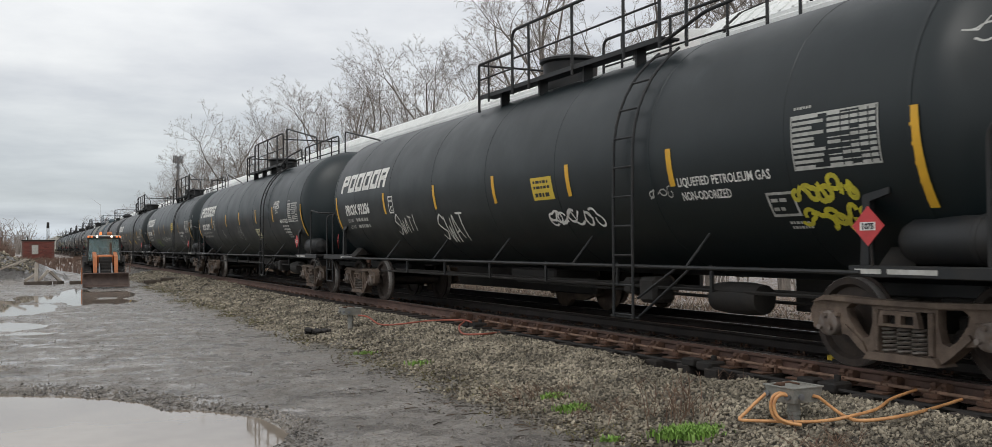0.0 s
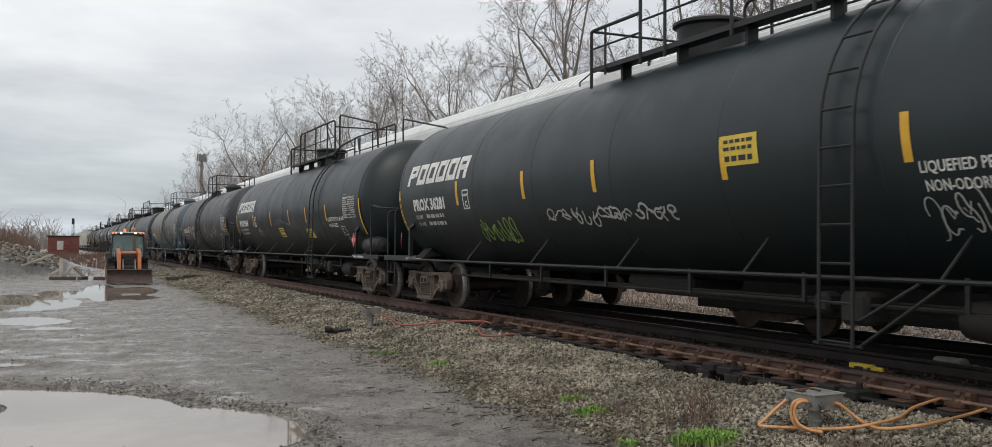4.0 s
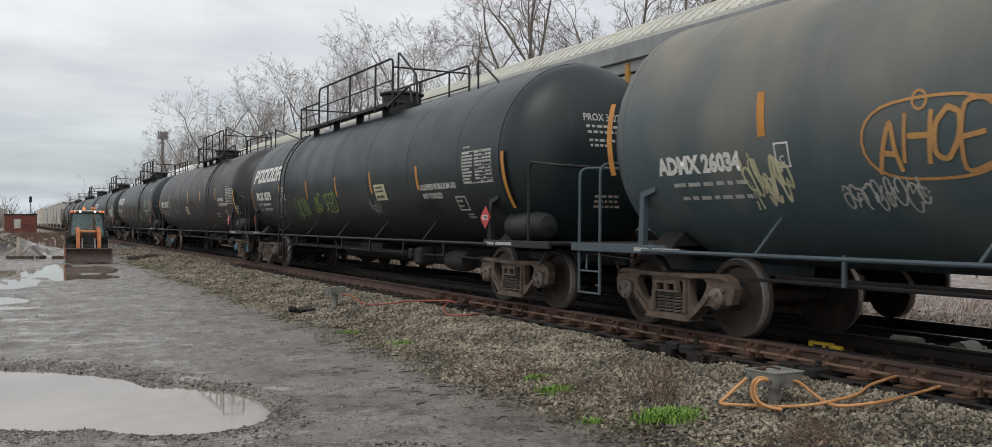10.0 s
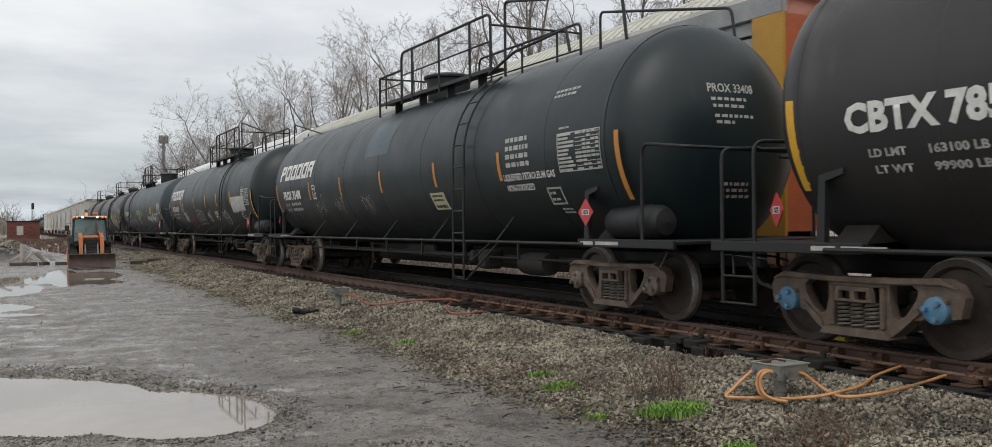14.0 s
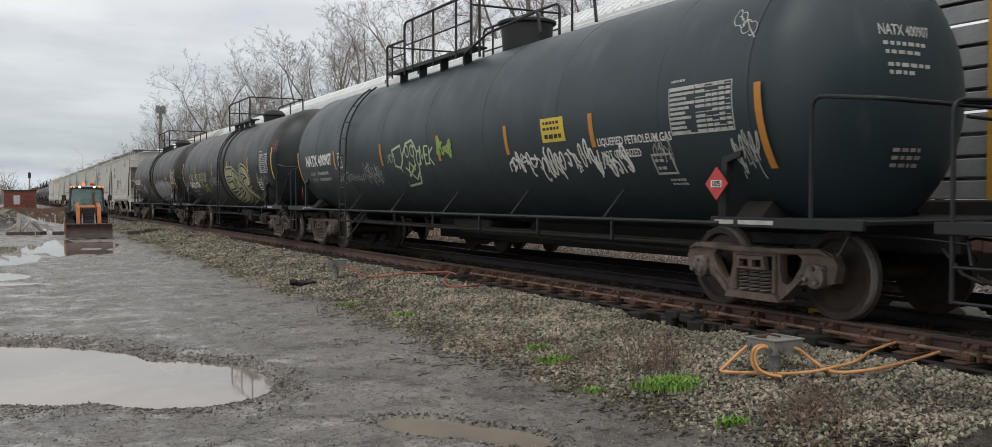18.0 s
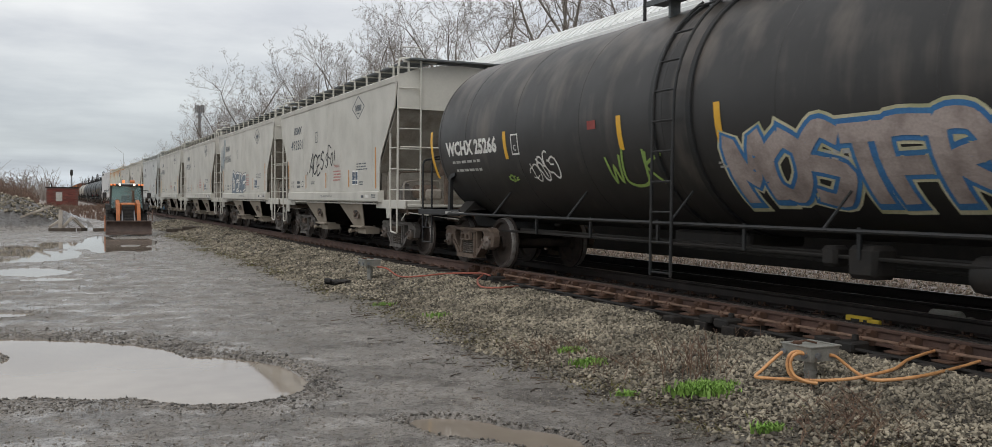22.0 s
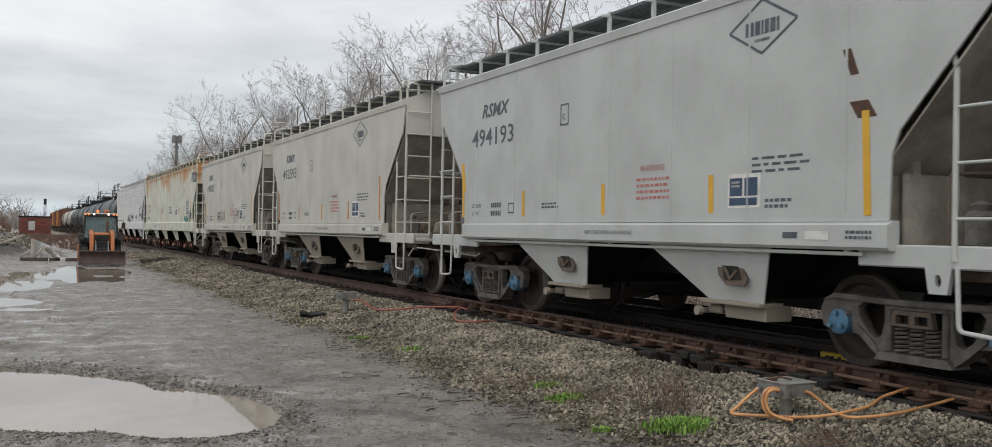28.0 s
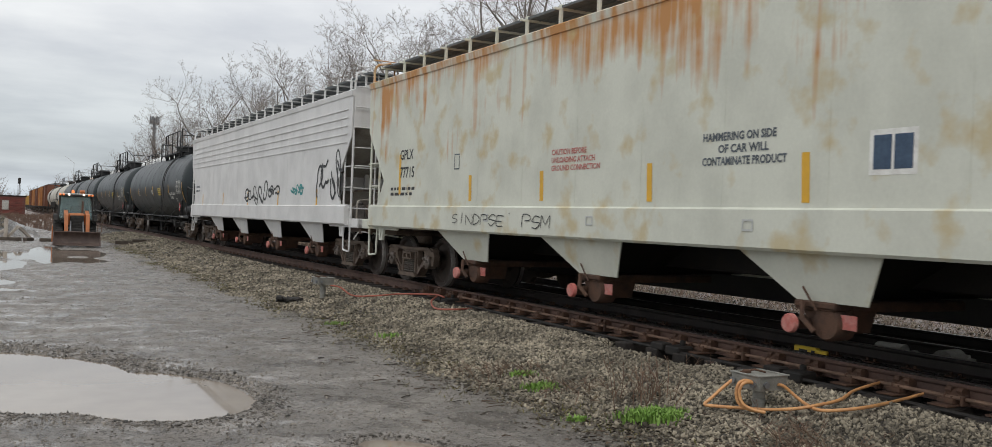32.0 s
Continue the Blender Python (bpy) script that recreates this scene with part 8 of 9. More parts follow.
def auto_carrier(roof_paint, label, chord):
    car = thing("auto_carrier", label, "rail car", "cars of the far train")
    L = 27.2
    # side of perforated panels between posts
    for x in (-1, 1):
        ms = Mesh()
        for k in range(28):
            ms.box(x * 1.40, -L / 2 + 0.5 + k * (L - 1.0) / 27, 2.7, 0.10, 0.10, 3.6)
        part("side_sill", Mesh().box(x * 1.41, 0, 0.71, 0.12, L - 4.5, 1.02, 0.02), M_DARK, car)
        part("top_chord", Mesh().box(x * 1.415, 0, 4.72, 0.13, L, 0.36, 0.02), chord, car)
        part("side_frame", ms, M_ARYEL, car)
        panel = Mesh().box(x * 1.385, 0, 0, 0.04, L - 0.9, 0.235, 0.01).data("side_panel", M_ARGREY, 0)
        for k in range(12):
            part("side_panel", panel, M_ARGREY, car, "", pose(0, 0, 1.35 + k * 0.28))
    prof = [(-1.45, 4.80), (-1.44, 4.97), (-1.12, 5.23), (-0.62, 5.45), (0, 5.52), (0.62, 5.45), (1.12, 5.23), (1.44, 4.97), (1.45, 4.80)]
    rf = Mesh().plate([prof], -L / 2, L / 2, "y")
    part("roof", rf, roof_paint, car, smooth=25)
    rb = Mesh()
    for k in range(90):
        y = -L / 2 + 0.15 + k * (L - 0.3) / 89
        pts = [(x, y, z + 0.012) for x, z in prof[1:-1]]
        rb.tube(pts, 0.028, 4)
    tagged(part("roof_ribs", rb, roof_paint, car), kind="stuff")
    for s_ in (-1, 1):
        dr = Mesh()
        dr.plate([[(-1.40, 1.1), (1.40, 1.1), (1.40, 4.85), (0.6, 5.25), (-0.6, 5.25), (-1.40, 4.85)]], s_ * (L / 2 - 0.12) - 0.05, s_ * (L / 2 - 0.12) + 0.05, "y")
        dd = part("end_door", dr, M_ARYEL if s_ > 0 else M_ARRED, car)
        cn = Mesh().box(-1.43, s_ * (L / 2 - 0.35), 2.83, 0.09, 0.7, 3.7, 0.02)
        part("corner_panel", cn, M_ARYEL, car)
        part("end_cap", Mesh().plate([[(-1.46, 4.55), (1.46, 4.55), (1.46, 4.98), (1.12, 5.26), (0.62, 5.49), (0, 5.56), (-0.62, 5.49), (-1.12, 5.26), (-1.46, 4.98)]], s_ * (L / 2 - 0.35) - 0.28, s_ * (L / 2 - 0.35) + 0.28, "y"), M_ARCAP, car, "bright silver roof end cap", smooth=25)
        part("end_seal", Mesh().plate([[(-1.47, 4.5), (1.47, 4.5), (1.47, 5.0), (1.13, 5.28), (0.63, 5.51), (0, 5.58), (-0.63, 5.51), (-1.13, 5.28), (-1.47, 5.0)]], s_ * (L / 2 - 0.66) - 0.03, s_ * (L / 2 - 0.66) + 0.03, "y"), M_TYRE, car)
        wh = Mesh().box(0, s_ * 9.9, 0.5 - DROP, 2.2, 0.4, 0.3, 0.03)
        for q in (-0.9, 0.9):
            for x in (-1, 1):
                wh.lathe([(0.12, x * 0.80), (0.42, x * 0.79), (0.42, x * 0.66), (0.12, x * 0.65)], 24, "x", (0, s_ * 9.9 + q, 0.42 - DROP))
                wh.lathe([(0.12, x * 0.9), (0.12, x * 1.12), (0.0, x * 1.13)], 12, "x", (0, s_ * 9.9 + q, 0.42 - DROP))
        for x in (-1, 1):
            wh.plate([[(s_ * 9.9 - 1.1, 0.4 - DROP), (s_ * 9.9 - 0.9, 0.68 - DROP), (s_ * 9.9 + 0.9, 0.68 - DROP), (s_ * 9.9 + 1.1, 0.4 - DROP), (s_ * 9.9 + 0.4, 0.2 - DROP), (s_ * 9.9 - 0.4, 0.2 - DROP)]], x * 0.95, x * 1.06, "x")
        part("truck", wh, M_TRUCK, car)
        part("coupler", Mesh().box(0, s_ * (L / 2 + 0.35), 0.85, 0.2, 0.8, 0.22, 0.03), M_RUST, car)
    part("underframe", Mesh().box(0, 0, 0.86, 2.6, L - 0.6, 0.22, 0.02).box(0, 0, 0.50, 0.5, L - 6, 0.4, 0.02), M_DARK, car)
    return car


first = auto_carrier(M_ARROOF, "tall yellow auto carrier with a ribbed galvanised roof", M_ARROOF)
second = auto_carrier(M_ARROOF2, "tall yellow auto carrier with a weathered grey roof", M_ARGREY)
third = auto_carrier(M_ARROOF, "tall auto carrier, white ribbed roof over a yellow top rail", M_ARYEL)
SHORT = 14.8 / 28.6
passing = 7.81 - 1.288 * 12    # when the gap before a car is abreast of the yard's end
for k in range(-12, 24):
    full = SHORT if k == 6 else 1.0
    y = 16.0 - FAR_SPEED * passing - 14.3 * full
    src = second if k in (0, 1, 4, 6, 10) else third if k in (9, 12, 15) else first
    if not any(ob == src for ob, _ in AWAY):
        ob = src
    else:
        ob = copy_thing(src, pose(0, 0, 0))
    ob.scale = (1, full, 1)
    AWAY.append((ob, y))
    passing += 1.288 * full

# ---- things beside the track ----


def on_ground(x, y):
    return float(height(x, y))


# terminal boxes on posts with rubber hoses
def terminal_box(x, y, z, label):
    ob = thing("terminal_box", label, "junction box", "terminal boxes of the switch heaters", at=(x, y, z), turn=2)
    part("post", Mesh().lathe([(0.052, -0.12), (0.052, 0.13), (0.060, 0.135), (0.060, 0.165), (0.052, 0.17), (0.052, 0.26)], 16, "z"), M_CONC, ob)
    h, w0, w1 = 0.125, 0.150, 0.168
    b = Mesh()
    ring = [(-1, -1), (1, -1), (1, 1), (-1, 1)]
    vs = [(i * w0, j * w0, 0.255) for i, j in ring] + [(i * w1, j * w1, 0.255 + h) for i, j in ring] + [(i * (w1 - 0.014), j * (w1 - 0.014), 0.255 + h) for i, j in ring] + [(i * (w1 - 0.016), j * (w1 - 0.016), 0.255 + h - 0.03) for i, j in ring]
    fs = [(3, 2, 1, 0), (12, 13, 14, 15)]
    for r_ in range(3):
        fs += [(r_ * 4 + k, r_ * 4 + (k + 1) % 4, r_ * 4 + 4 + (k + 1) % 4, r_ * 4 + 4 + k) for k in range(4)]
    b.add(vs, fs)
    part("body", b, M_CONC, ob, smooth=0)
    lip = Mesh()
    for i, j, sx, sy in ((0, -1, 0.36, 0.02), (0, 1, 0.36, 0.02), (-1, 0, 0.02, 0.36), (1, 0, 0.02, 0.36)):
        lip.box(i * w1, j * w1, 0.255 + h + 0.004, sx, sy, 0.012, 0.003)
    part("rim", lip, M_CONC, ob)
    ld = part("lid", Mesh().box(0.01, 0.0, 0.255 + h - 0.012, 0.29, 0.29, 0.018, 0.004), M_CONC, ob)
    part("clip", Mesh().box(-0.08, 0.07, 0.255 + h + 0.012, 0.07, 0.05, 0.03, 0.006).tube([(-0.13, 0.10, 0.385), (-0.02, 0.04, 0.41), (0.09, 0.02, 0.385)], 0.009, 6), M_RUST, ld, "rusty wire clip")
    for k in range(2):
        part("hose_fitting", Mesh().lathe([(0.030, -0.185), (0.030, -0.172), (0.022, -0.17), (0.022, -0.14)], 10, "x", (0, -0.10 + k * 0.24, 0.31)), M_GALV, ob, "steel hose fitting")
    part("hose_fitting", Mesh().lathe([(0.030, -0.185), (0.030, -0.172), (0.022, -0.17), (0.022, -0.14)], 10, "y", (-0.09, 0, 0.31)), M_GALV, ob, "steel hose fitting")
    return ob


terminal_box(5.93, 6.21, 0.145, "weathered grey metal box on a short post with orange hoses")


def curve(pts, n=6):
    """A smooth line through points."""
    p = [Vector(q) for q in pts]
    p = [2 * p[0] - p[1]] + p + [2 * p[-1] - p[-2]]
    out = []
    for i in range(1, len(p) - 2):
        for k in range(n):
            t = k / n
            a, b, c, d = p[i - 1], p[i], p[i + 1], p[i + 2]
            out.append(0.5 * ((2 * b) + (c - a) * t + (2 * a - 5 * b + 4 * c - d) * t * t + (3 * b - a - 3 * c + d) * t ** 3))
    out.append(p[-2])
    return out


def hose(label, pts, material, r=0.0145):
    return thing("hose", label, "hose", "hoses of the switch heaters", mesh=Mesh().tube(curve(pts), r, 10), material=material)


OFT = "orange rubber hose looping down from the terminal box"
hose(OFT, [(5.777, 6.134, 0.472), (5.698, 6.138, 0.487), (5.643, 6.153, 0.457), (5.629, 6.162, 0.372), (5.644, 6.134, 0.290), (5.704, 6.074, 0.250), (5.772, 6.008, 0.240)], M_HOSE)
hose(OFT, [(5.790, 6.100, 0.460), (5.696, 6.106, 0.478), (5.646, 6.119, 0.448), (5.632, 6.127, 0.377), (5.651, 6.097, 0.295), (5.711, 6.037, 0.255), (5.784, 5.970, 0.240)], M_HOSE)
hose("orange rubber hose bent back over the ballast to the rail", [(5.770, 6.351, 0.465), (5.655, 6.362, 0.388), (5.554, 6.387, 0.300), (5.491, 6.396, 0.245), (5.562, 6.318, 0.240), (5.703, 6.207, 0.240), (5.847, 6.008, 0.254), (5.951, 5.818, 0.291), (6.100, 5.724, 0.328), (6.419, 5.755, 0.353), (6.908, 6.051, 0.349), (7.178, 6.113, 0.375), (7.398, 6.175, 0.385)], M_HOSE)
hose("orange rubber hose running from the terminal box to the rail", [(5.991, 6.050, 0.455), (6.046, 6.032, 0.437), (6.128, 5.982, 0.362), (6.133, 5.850, 0.308), (6.041, 5.628, 0.312), (6.145, 5.519, 0.325), (6.404, 5.438, 0.354), (7.090, 5.695, 0.325), (7.400, 5.700, 0.365)], M_HOSE)

# small box further along, red hose to the burner
terminal_box(5.62, 17.65, 0.185, "small weathered grey box on a post by the ballast")
hose("long red rubber hose lying along the ballast", [(5.720, 17.480, 0.430), (5.850, 17.300, 0.405), (5.997, 16.991, 0.276), (6.211, 16.465, 0.316), (6.700, 16.400, 0.355), (7.000, 16.000, 0.385), (7.100, 15.600, 0.405), (7.050, 15.200, 0.400)], M_HOSERED, 0.016)
hose("short red rubber hose beside the burner box", [(6.950, 15.300, 0.405), (6.720, 15.000, 0.345), (6.443, 14.210, 0.305), (6.533, 13.683, 0.338), (7.000, 14.000, 0.315)], M_HOSERED, 0.016)
rag = Mesh()
rg = random.Random(4)
for k in range(18):
    x, y = rg.uniform(-0.16, 0.16), rg.uniform(-0.2, 0.2)
    rag.box(x, y, 0.03 + 0.03 * rg.random(), rg.uniform(0.05, 0.14), rg.uniform(0.08, 0.2), rg.uniform(0.03, 0.07), 0.01, pose(0, 0, 0, rg.uniform(-15, 15), rg.uniform(-15, 15), rg.uniform(0, 90)))
thing("scrap", "dark broken rubber and bark scraps on the gravel edge", "scrap", at=(5.05, 17.9, on_ground(5.05, 17.9)), mesh=rag, material=M_DARK, kind="stuff")


# weeds and dry stalks at the foot of the shoulder
def blades(count, w, h, lean, seed, wide=0.012):
    rg = random.Random(seed)
    ms = Mesh()
    for _ in range(count):
        x, y = rg.gauss(0, w), rg.gauss(0, w * 0.7)
        a, t = rg.uniform(0, 6.28), rg.uniform(0.2, 1) * lean
        hh = h * rg.uniform(0.4, 1.1)
        dx, dy = math.cos(a), math.sin(a)
        b = wide * rg.uniform(0.6, 1.4)
        p = [(x - dy * b, y + dx * b, -0.02), (x + dy * b, y - dx * b, -0.02), (x + dx * t * 0.4 + dy * b, y + dy * t * 0.4 - dx * b, hh * 0.6), (x + dx * t * 0.4 - dy * b, y + dy * t * 0.4 + dx * b, hh * 0.6), (x + dx * t, y + dy * t, hh)]
        ms.add(p, [(0, 1, 2, 3), (3, 2, 4)])
    return ms


for k, (x, y, w, h, n) in enumerate(((5.20, 6.66, 0.135, 0.060, 1700), (5.06, 8.37, 0.10, 0.06, 330), (5.17, 8.97, 0.07, 0.05, 200), (5.05, 12.6, 0.10, 0.06, 90), (4.85, 5.47, 0.07, 0.05, 160), (4.85, 14.5, 0.10, 0.05, 60), (4.64, 7.06, 0.06, 0.035, 60))):
    thing("weed_clump", "fresh green weeds growing between the stones", "plant", "weeds by the track", at=(x, y, on_ground(x, y) + 0.01), mesh=blades(n, w, h, 0.05, 60 + k, 0.0075), material=M_GRASS, smooth=0, kind="stuff")


def stalks(count, w, h, seed):
    rg = random.Random(seed)
    ms = Mesh()
    for _ in range(count):
        x, y = rg.gauss(0, w), rg.gauss(0, w)
        a, l = rg.uniform(0, 6.28), rg.uniform(0.05, 0.22)
        hh = h * rg.uniform(0.4, 1.1)
        top = (x + l * math.cos(a), y + l * math.sin(a), hh)
        mid = ((x + top[0]) / 2 + 0.02, (y + top[1]) / 2, hh * 0.55)
        ms.tube([(x, y, -0.03), mid, top], 0.005, 3, 0.002)
        for _ in range(3):
            t = rg.uniform(0.4, 0.9)
            p = (x + (top[0] - x) * t, y + (top[1] - y) * t, hh * t)
            b = rg.uniform(0, 6.28)
            ms.tube([p, (p[0] + 0.09 * math.cos(b), p[1] + 0.09 * math.sin(b), p[2] + rg.uniform(0.03, 0.1))], 0.003, 3, 0.0015)
    return ms


for k, (x, y, w, h, n) in enumerate(((5.42, 7.15, 0.16, 0.40, 30), (5.55, 5.35, 0.22, 0.14, 36), (5.1, 7.9, 0.25, 0.12, 30), (5.2, 5.1, 0.2, 0.14, 30), (6.95, 8.3, 0.12, 0.35, 8), (4.95, 9.0, 0.3, 0.15, 40))):
    thing("dry_shrub", "leafless reddish-brown weed stalks on the gravel edge", "plant", "dry weeds by the track", at=(x, y, on_ground(x, y)), mesh=stalks(n, w, h, 80 + k), material=M_STALK, smooth=0)
mg = Mesh()
rg = random.Random(9)
for _ in range(5200):
    y = 4.6 + 40 * rg.random() ** 1.7
    x = float(verge(y)) + rg.gauss(0.22, 0.30)
    if float(rough(0.9 * x + 2, 0.9 * y)) < -0.12:
        continue
    z = on_ground(x, y)
    a, l, hh = rg.uniform(0, 6.28), rg.uniform(0.02, 0.08), rg.uniform(0.01, 0.045)
    b = 0.006 + 0.0004 * y
    mg.add([(x - b, y, z - 0.005), (x + b, y, z - 0.005), (x + l * math.cos(a), y + l * math.sin(a), z + hh)], [(0, 1, 2)])
tagged(new("dead_grass", mg.data("dead_grass", M_MOSS, 0)), "moss and dead grass along the foot of the shoulder", "grass", kind="stuff")

# dead leaves and scraps of weed matted between the first stones, a few twigs on the yard
lm = Mesh()
for _ in range(7000):
    y = 4.4 + 26 * rg.random() ** 2.2
    x = float(verge(y)) + rg.gauss(0.38, 0.30)
    if float(rough(0.8 * x - 3, 0.8 * y + 1)) < rg.uniform(-0.45, 0.15):
        continue
    z = on_ground(x, y) + rg.uniform(0.0, 0.022)
    a, l, b, t = rg.uniform(0, 6.28), rg.uniform(0.012, 0.034), rg.uniform(0.006, 0.015), rg.uniform(-0.010, 0.016)
    cx, cy = math.cos(a), math.sin(a)
    lm.add([(x - cx * l, y - cy * l, z), (x - cy * b, y + cx * b, z + t), (x + cx * l, y + cy * l, z + t * 0.4), (x + cy * b, y - cx * b, z + 0.006)], [(0, 1, 2), (0, 2, 3)])
tagged(new("leaf_litter", lm.data("leaf_litter", M_LITTER, 0)), "dead brown leaves and weed scraps matted on the gravel edge", "leaf litter", kind="stuff")
tm = Mesh()
for _ in range(90):
    y = 5.0 + 9 * rg.random() ** 1.4
    x = float(verge(y)) - abs(rg.gauss(0.15, 0.55))
    z = on_ground(x, y) + 0.004
    a, l = rg.gauss(0.3, 1.0), rg.uniform(0.02, 0.10)
    dx, dy = math.cos(a) * l, math.sin(a) * l
    tm.tube([(x - dx, y - dy, z), (x + rg.uniform(-0.02, 0.02), y + rg.uniform(-0.02, 0.02), z + 0.008), (x + dx, y + dy, z)], rg.uniform(0.004, 0.009), 4, 0.003)
tagged(new("fallen_twig_litter", tm.data("fallen_twig_litter", M_LITTER, 0)), "dark broken twigs lying on the wet gravel", "twigs", kind="stuff")

# ---- backhoe loader, parked facing the yard ----
bh = thing("backhoe_loader", "orange backhoe loader with a wide steel front bucket, lamps lit", "backhoe", at=(3.2, 46.3, 0.0), turn=-2)
bh.matrix_basis = bh.matrix_basis @ Matrix.Scale(0.84, 4)
W = 2.22
bk = Mesh()
bk.plate([[(-0.42, 0.16), (0.30, 0.10), (0.36, 0.16), (0.12, 0.30), (0.05, 0.55), (0.18, 0.76), (0.10, 0.81), (-0.06, 0.62), (-0.08, 0.35)]], -W / 2, -W / 2 + 0.04, "x")
bk.plate([[(-0.42, 0.16), (0.30, 0.10), (0.36, 0.16), (0.12, 0.30), (0.05, 0.55), (0.18, 0.76), (0.10, 0.81), (-0.06, 0.62), (-0.08, 0.35)]], W / 2 - 0.04, W / 2, "x")
curve_b = [(-0.45, 0.13), (0.0, 0.12), (0.22, 0.22), (0.30, 0.45), (0.28, 0.62), (0.14, 0.79)]
vs = [(x, p[0], p[1]) for p in curve_b for x in (-W / 2, W / 2)] + [(x, p[0] + 0.03, p[1] + 0.01) for p in curve_b for x in (-W / 2, W / 2)]
fs = [(2 * i, 2 * i + 1, 2 * i + 3, 2 * i + 2) for i in range(5)] + [(12 + 2 * i, 12 + 2 * i + 2, 12 + 2 * i + 3, 12 + 2 * i + 1) for i in range(5)]
bk.add(vs, fs)
bk.box(0, -0.46, 0.13, W, 0.12, 0.035, 0.01)
bk.box(0, 0.12, 0.79, W, 0.09, 0.06, 0.015)
bucket = part("bucket", bk, M_STEEL, bh, "rusty worn steel bucket", pose(0, -2.9, 0))
for k in range(8):
    part("tooth", Mesh().box(-W / 2 + 0.14 + k * (W - 0.28) / 7, -0.55, 0.125, 0.08, 0.16, 0.05, 0.012), M_STEEL, bucket)
for s in (-1, 1):
    am = Mesh()
    am.plate([[(-2.52, 0.55), (-2.40, 0.50), (-2.0, 1.15), (-0.6, 1.62), (-0.5, 1.85), (-0.75, 1.88), (-2.15, 1.66), (-2.52, 0.75)]], s * 0.50 - 0.09, s * 0.50 + 0.09, "x")
    part("loader_arm", am, M_ORANGE, bh)
    part("lift_cylinder", Mesh().tube([(s * 0.47, -0.9, 0.95), (s * 0.47, -2.0, 1.25)], 0.05, 10), M_GALV, bh)
    part("tilt_cylinder", Mesh().tube([(s * 0.30, -1.7, 1.6), (s * 0.30, -2.55, 0.78)], 0.045, 10), M_GALV, bh)
hood = Mesh().box(0, -1.15, 1.42, 0.78, 1.7, 0.62, 0.07)
part("hood", hood, M_ORANGE, bh)
gr = Mesh().box(0, -2.02, 1.22, 0.66, 0.05, 0.80, 0.03)
for k in range(9):
    gr.box(0, -2.055, 0.90 + k * 0.075, 0.58, 0.02, 0.03, 0.006)
part("grille", gr, M_TYRE, bh, "black slatted radiator grille")
part("chassis", Mesh().box(0, -0.4, 0.78, 0.8, 3.8, 0.35, 0.04).box(0, 1.7, 0.9, 1.5, 0.5, 0.6, 0.05), M_TYRE, bh)


def wheel(x, y, r, w):
    ms = Mesh().lathe([(r * 0.58, -w / 2), (r * 0.9, -w / 2), (r, -w / 2 + 0.05), (r, w / 2 - 0.05), (r * 0.9, w / 2), (r * 0.58, w / 2)], 28, "x", (0, 0, 0), close=True)
    for k in range(20):
        a = k * 2 * math.pi / 20
        ms.box(0, 0, r, w * 0.94, 0.07, 0.05, 0.01, pose(0, 0, 0, math.degrees(a), 0, 0))
    ob = part("wheel", ms, M_TYRE, bh, "", pose(x, y, r))
    part("rim", Mesh().lathe([(0.0, -w * 0.2), (r * 0.3, -w * 0.22), (r * 0.58, -w * 0.35), (r * 0.60, w * 0.35), (r * 0.3, w * 0.22), (0, w * 0.2)], 24, "x"), M_ORANGE, ob)


for s in (-1, 1):
    wheel(s * 0.78, -1.35, 0.47, 0.30)
    wheel(s * 0.82, 0.75, 0.72, 0.46)
    fd = Mesh().plate([[(-0.15, 1.35), (0.1, 1.62), (1.3, 1.66), (1.55, 1.4), (1.45, 1.36), (1.2, 1.56), (0.2, 1.54), (0.0, 1.33)]], s * 0.60, s * 1.06, "x") if s > 0 else Mesh().plate([[(-0.15, 1.35), (0.1, 1.62), (1.3, 1.66), (1.55, 1.4), (1.45, 1.36), (1.2, 1.56), (0.2, 1.54), (0.0, 1.33)]], -1.06, -0.60, "x")
    part("fender", fd, M_TYRE, bh)
for x in (-0.78, 0.78):
    for y, lean in ((-0.15, 0.10), (0.7, 0.0), (1.35, -0.05)):
        part("cab_post", Mesh().tube([(x * 1.08, y, 1.25), (x * 0.98, y + lean, 2.66)], 0.045, 8), M_TYRE, bh)
part("windscreen", Mesh().add([(-0.82, -0.17, 1.42), (0.82, -0.17, 1.42), (0.75, -0.06, 2.6), (-0.75, -0.06, 2.6), (-0.82, -0.162, 1.42), (0.82, -0.162, 1.42), (0.75, -0.052, 2.6), (-0.75, -0.052, 2.6)], [(0, 1, 2, 3), (7, 6, 5, 4), (0, 4, 5, 1), (1, 5, 6, 2), (2, 6, 7, 3), (3, 7, 4, 0)]), M_GLASS, bh, smooth=0)
for x in (-1, 1):
    part("side_window", Mesh().box(x * 0.83, 0.62, 2.0, 0.008, 1.4, 1.2), M_GLASS, bh)
part("rear_window", Mesh().box(0, 1.36, 2.05, 1.5, 0.008, 1.1), M_GLASS, bh)
part("seat", Mesh().box(0, 0.75, 1.45, 0.5, 0.5, 0.12, 0.04).box(0, 1.02, 1.8, 0.48, 0.12, 0.65, 0.05), M_TYRE, bh)
part("steering_wheel", Mesh().lathe([(0.18, -0.015), (0.2, 0), (0.18, 0.015), (0.165, 0)], 18, "z", (0, 0.22, 1.85), close=True).tube([(0, 0.1, 1.3), (0, 0.22, 1.85)], 0.03, 8), M_TYRE, bh)
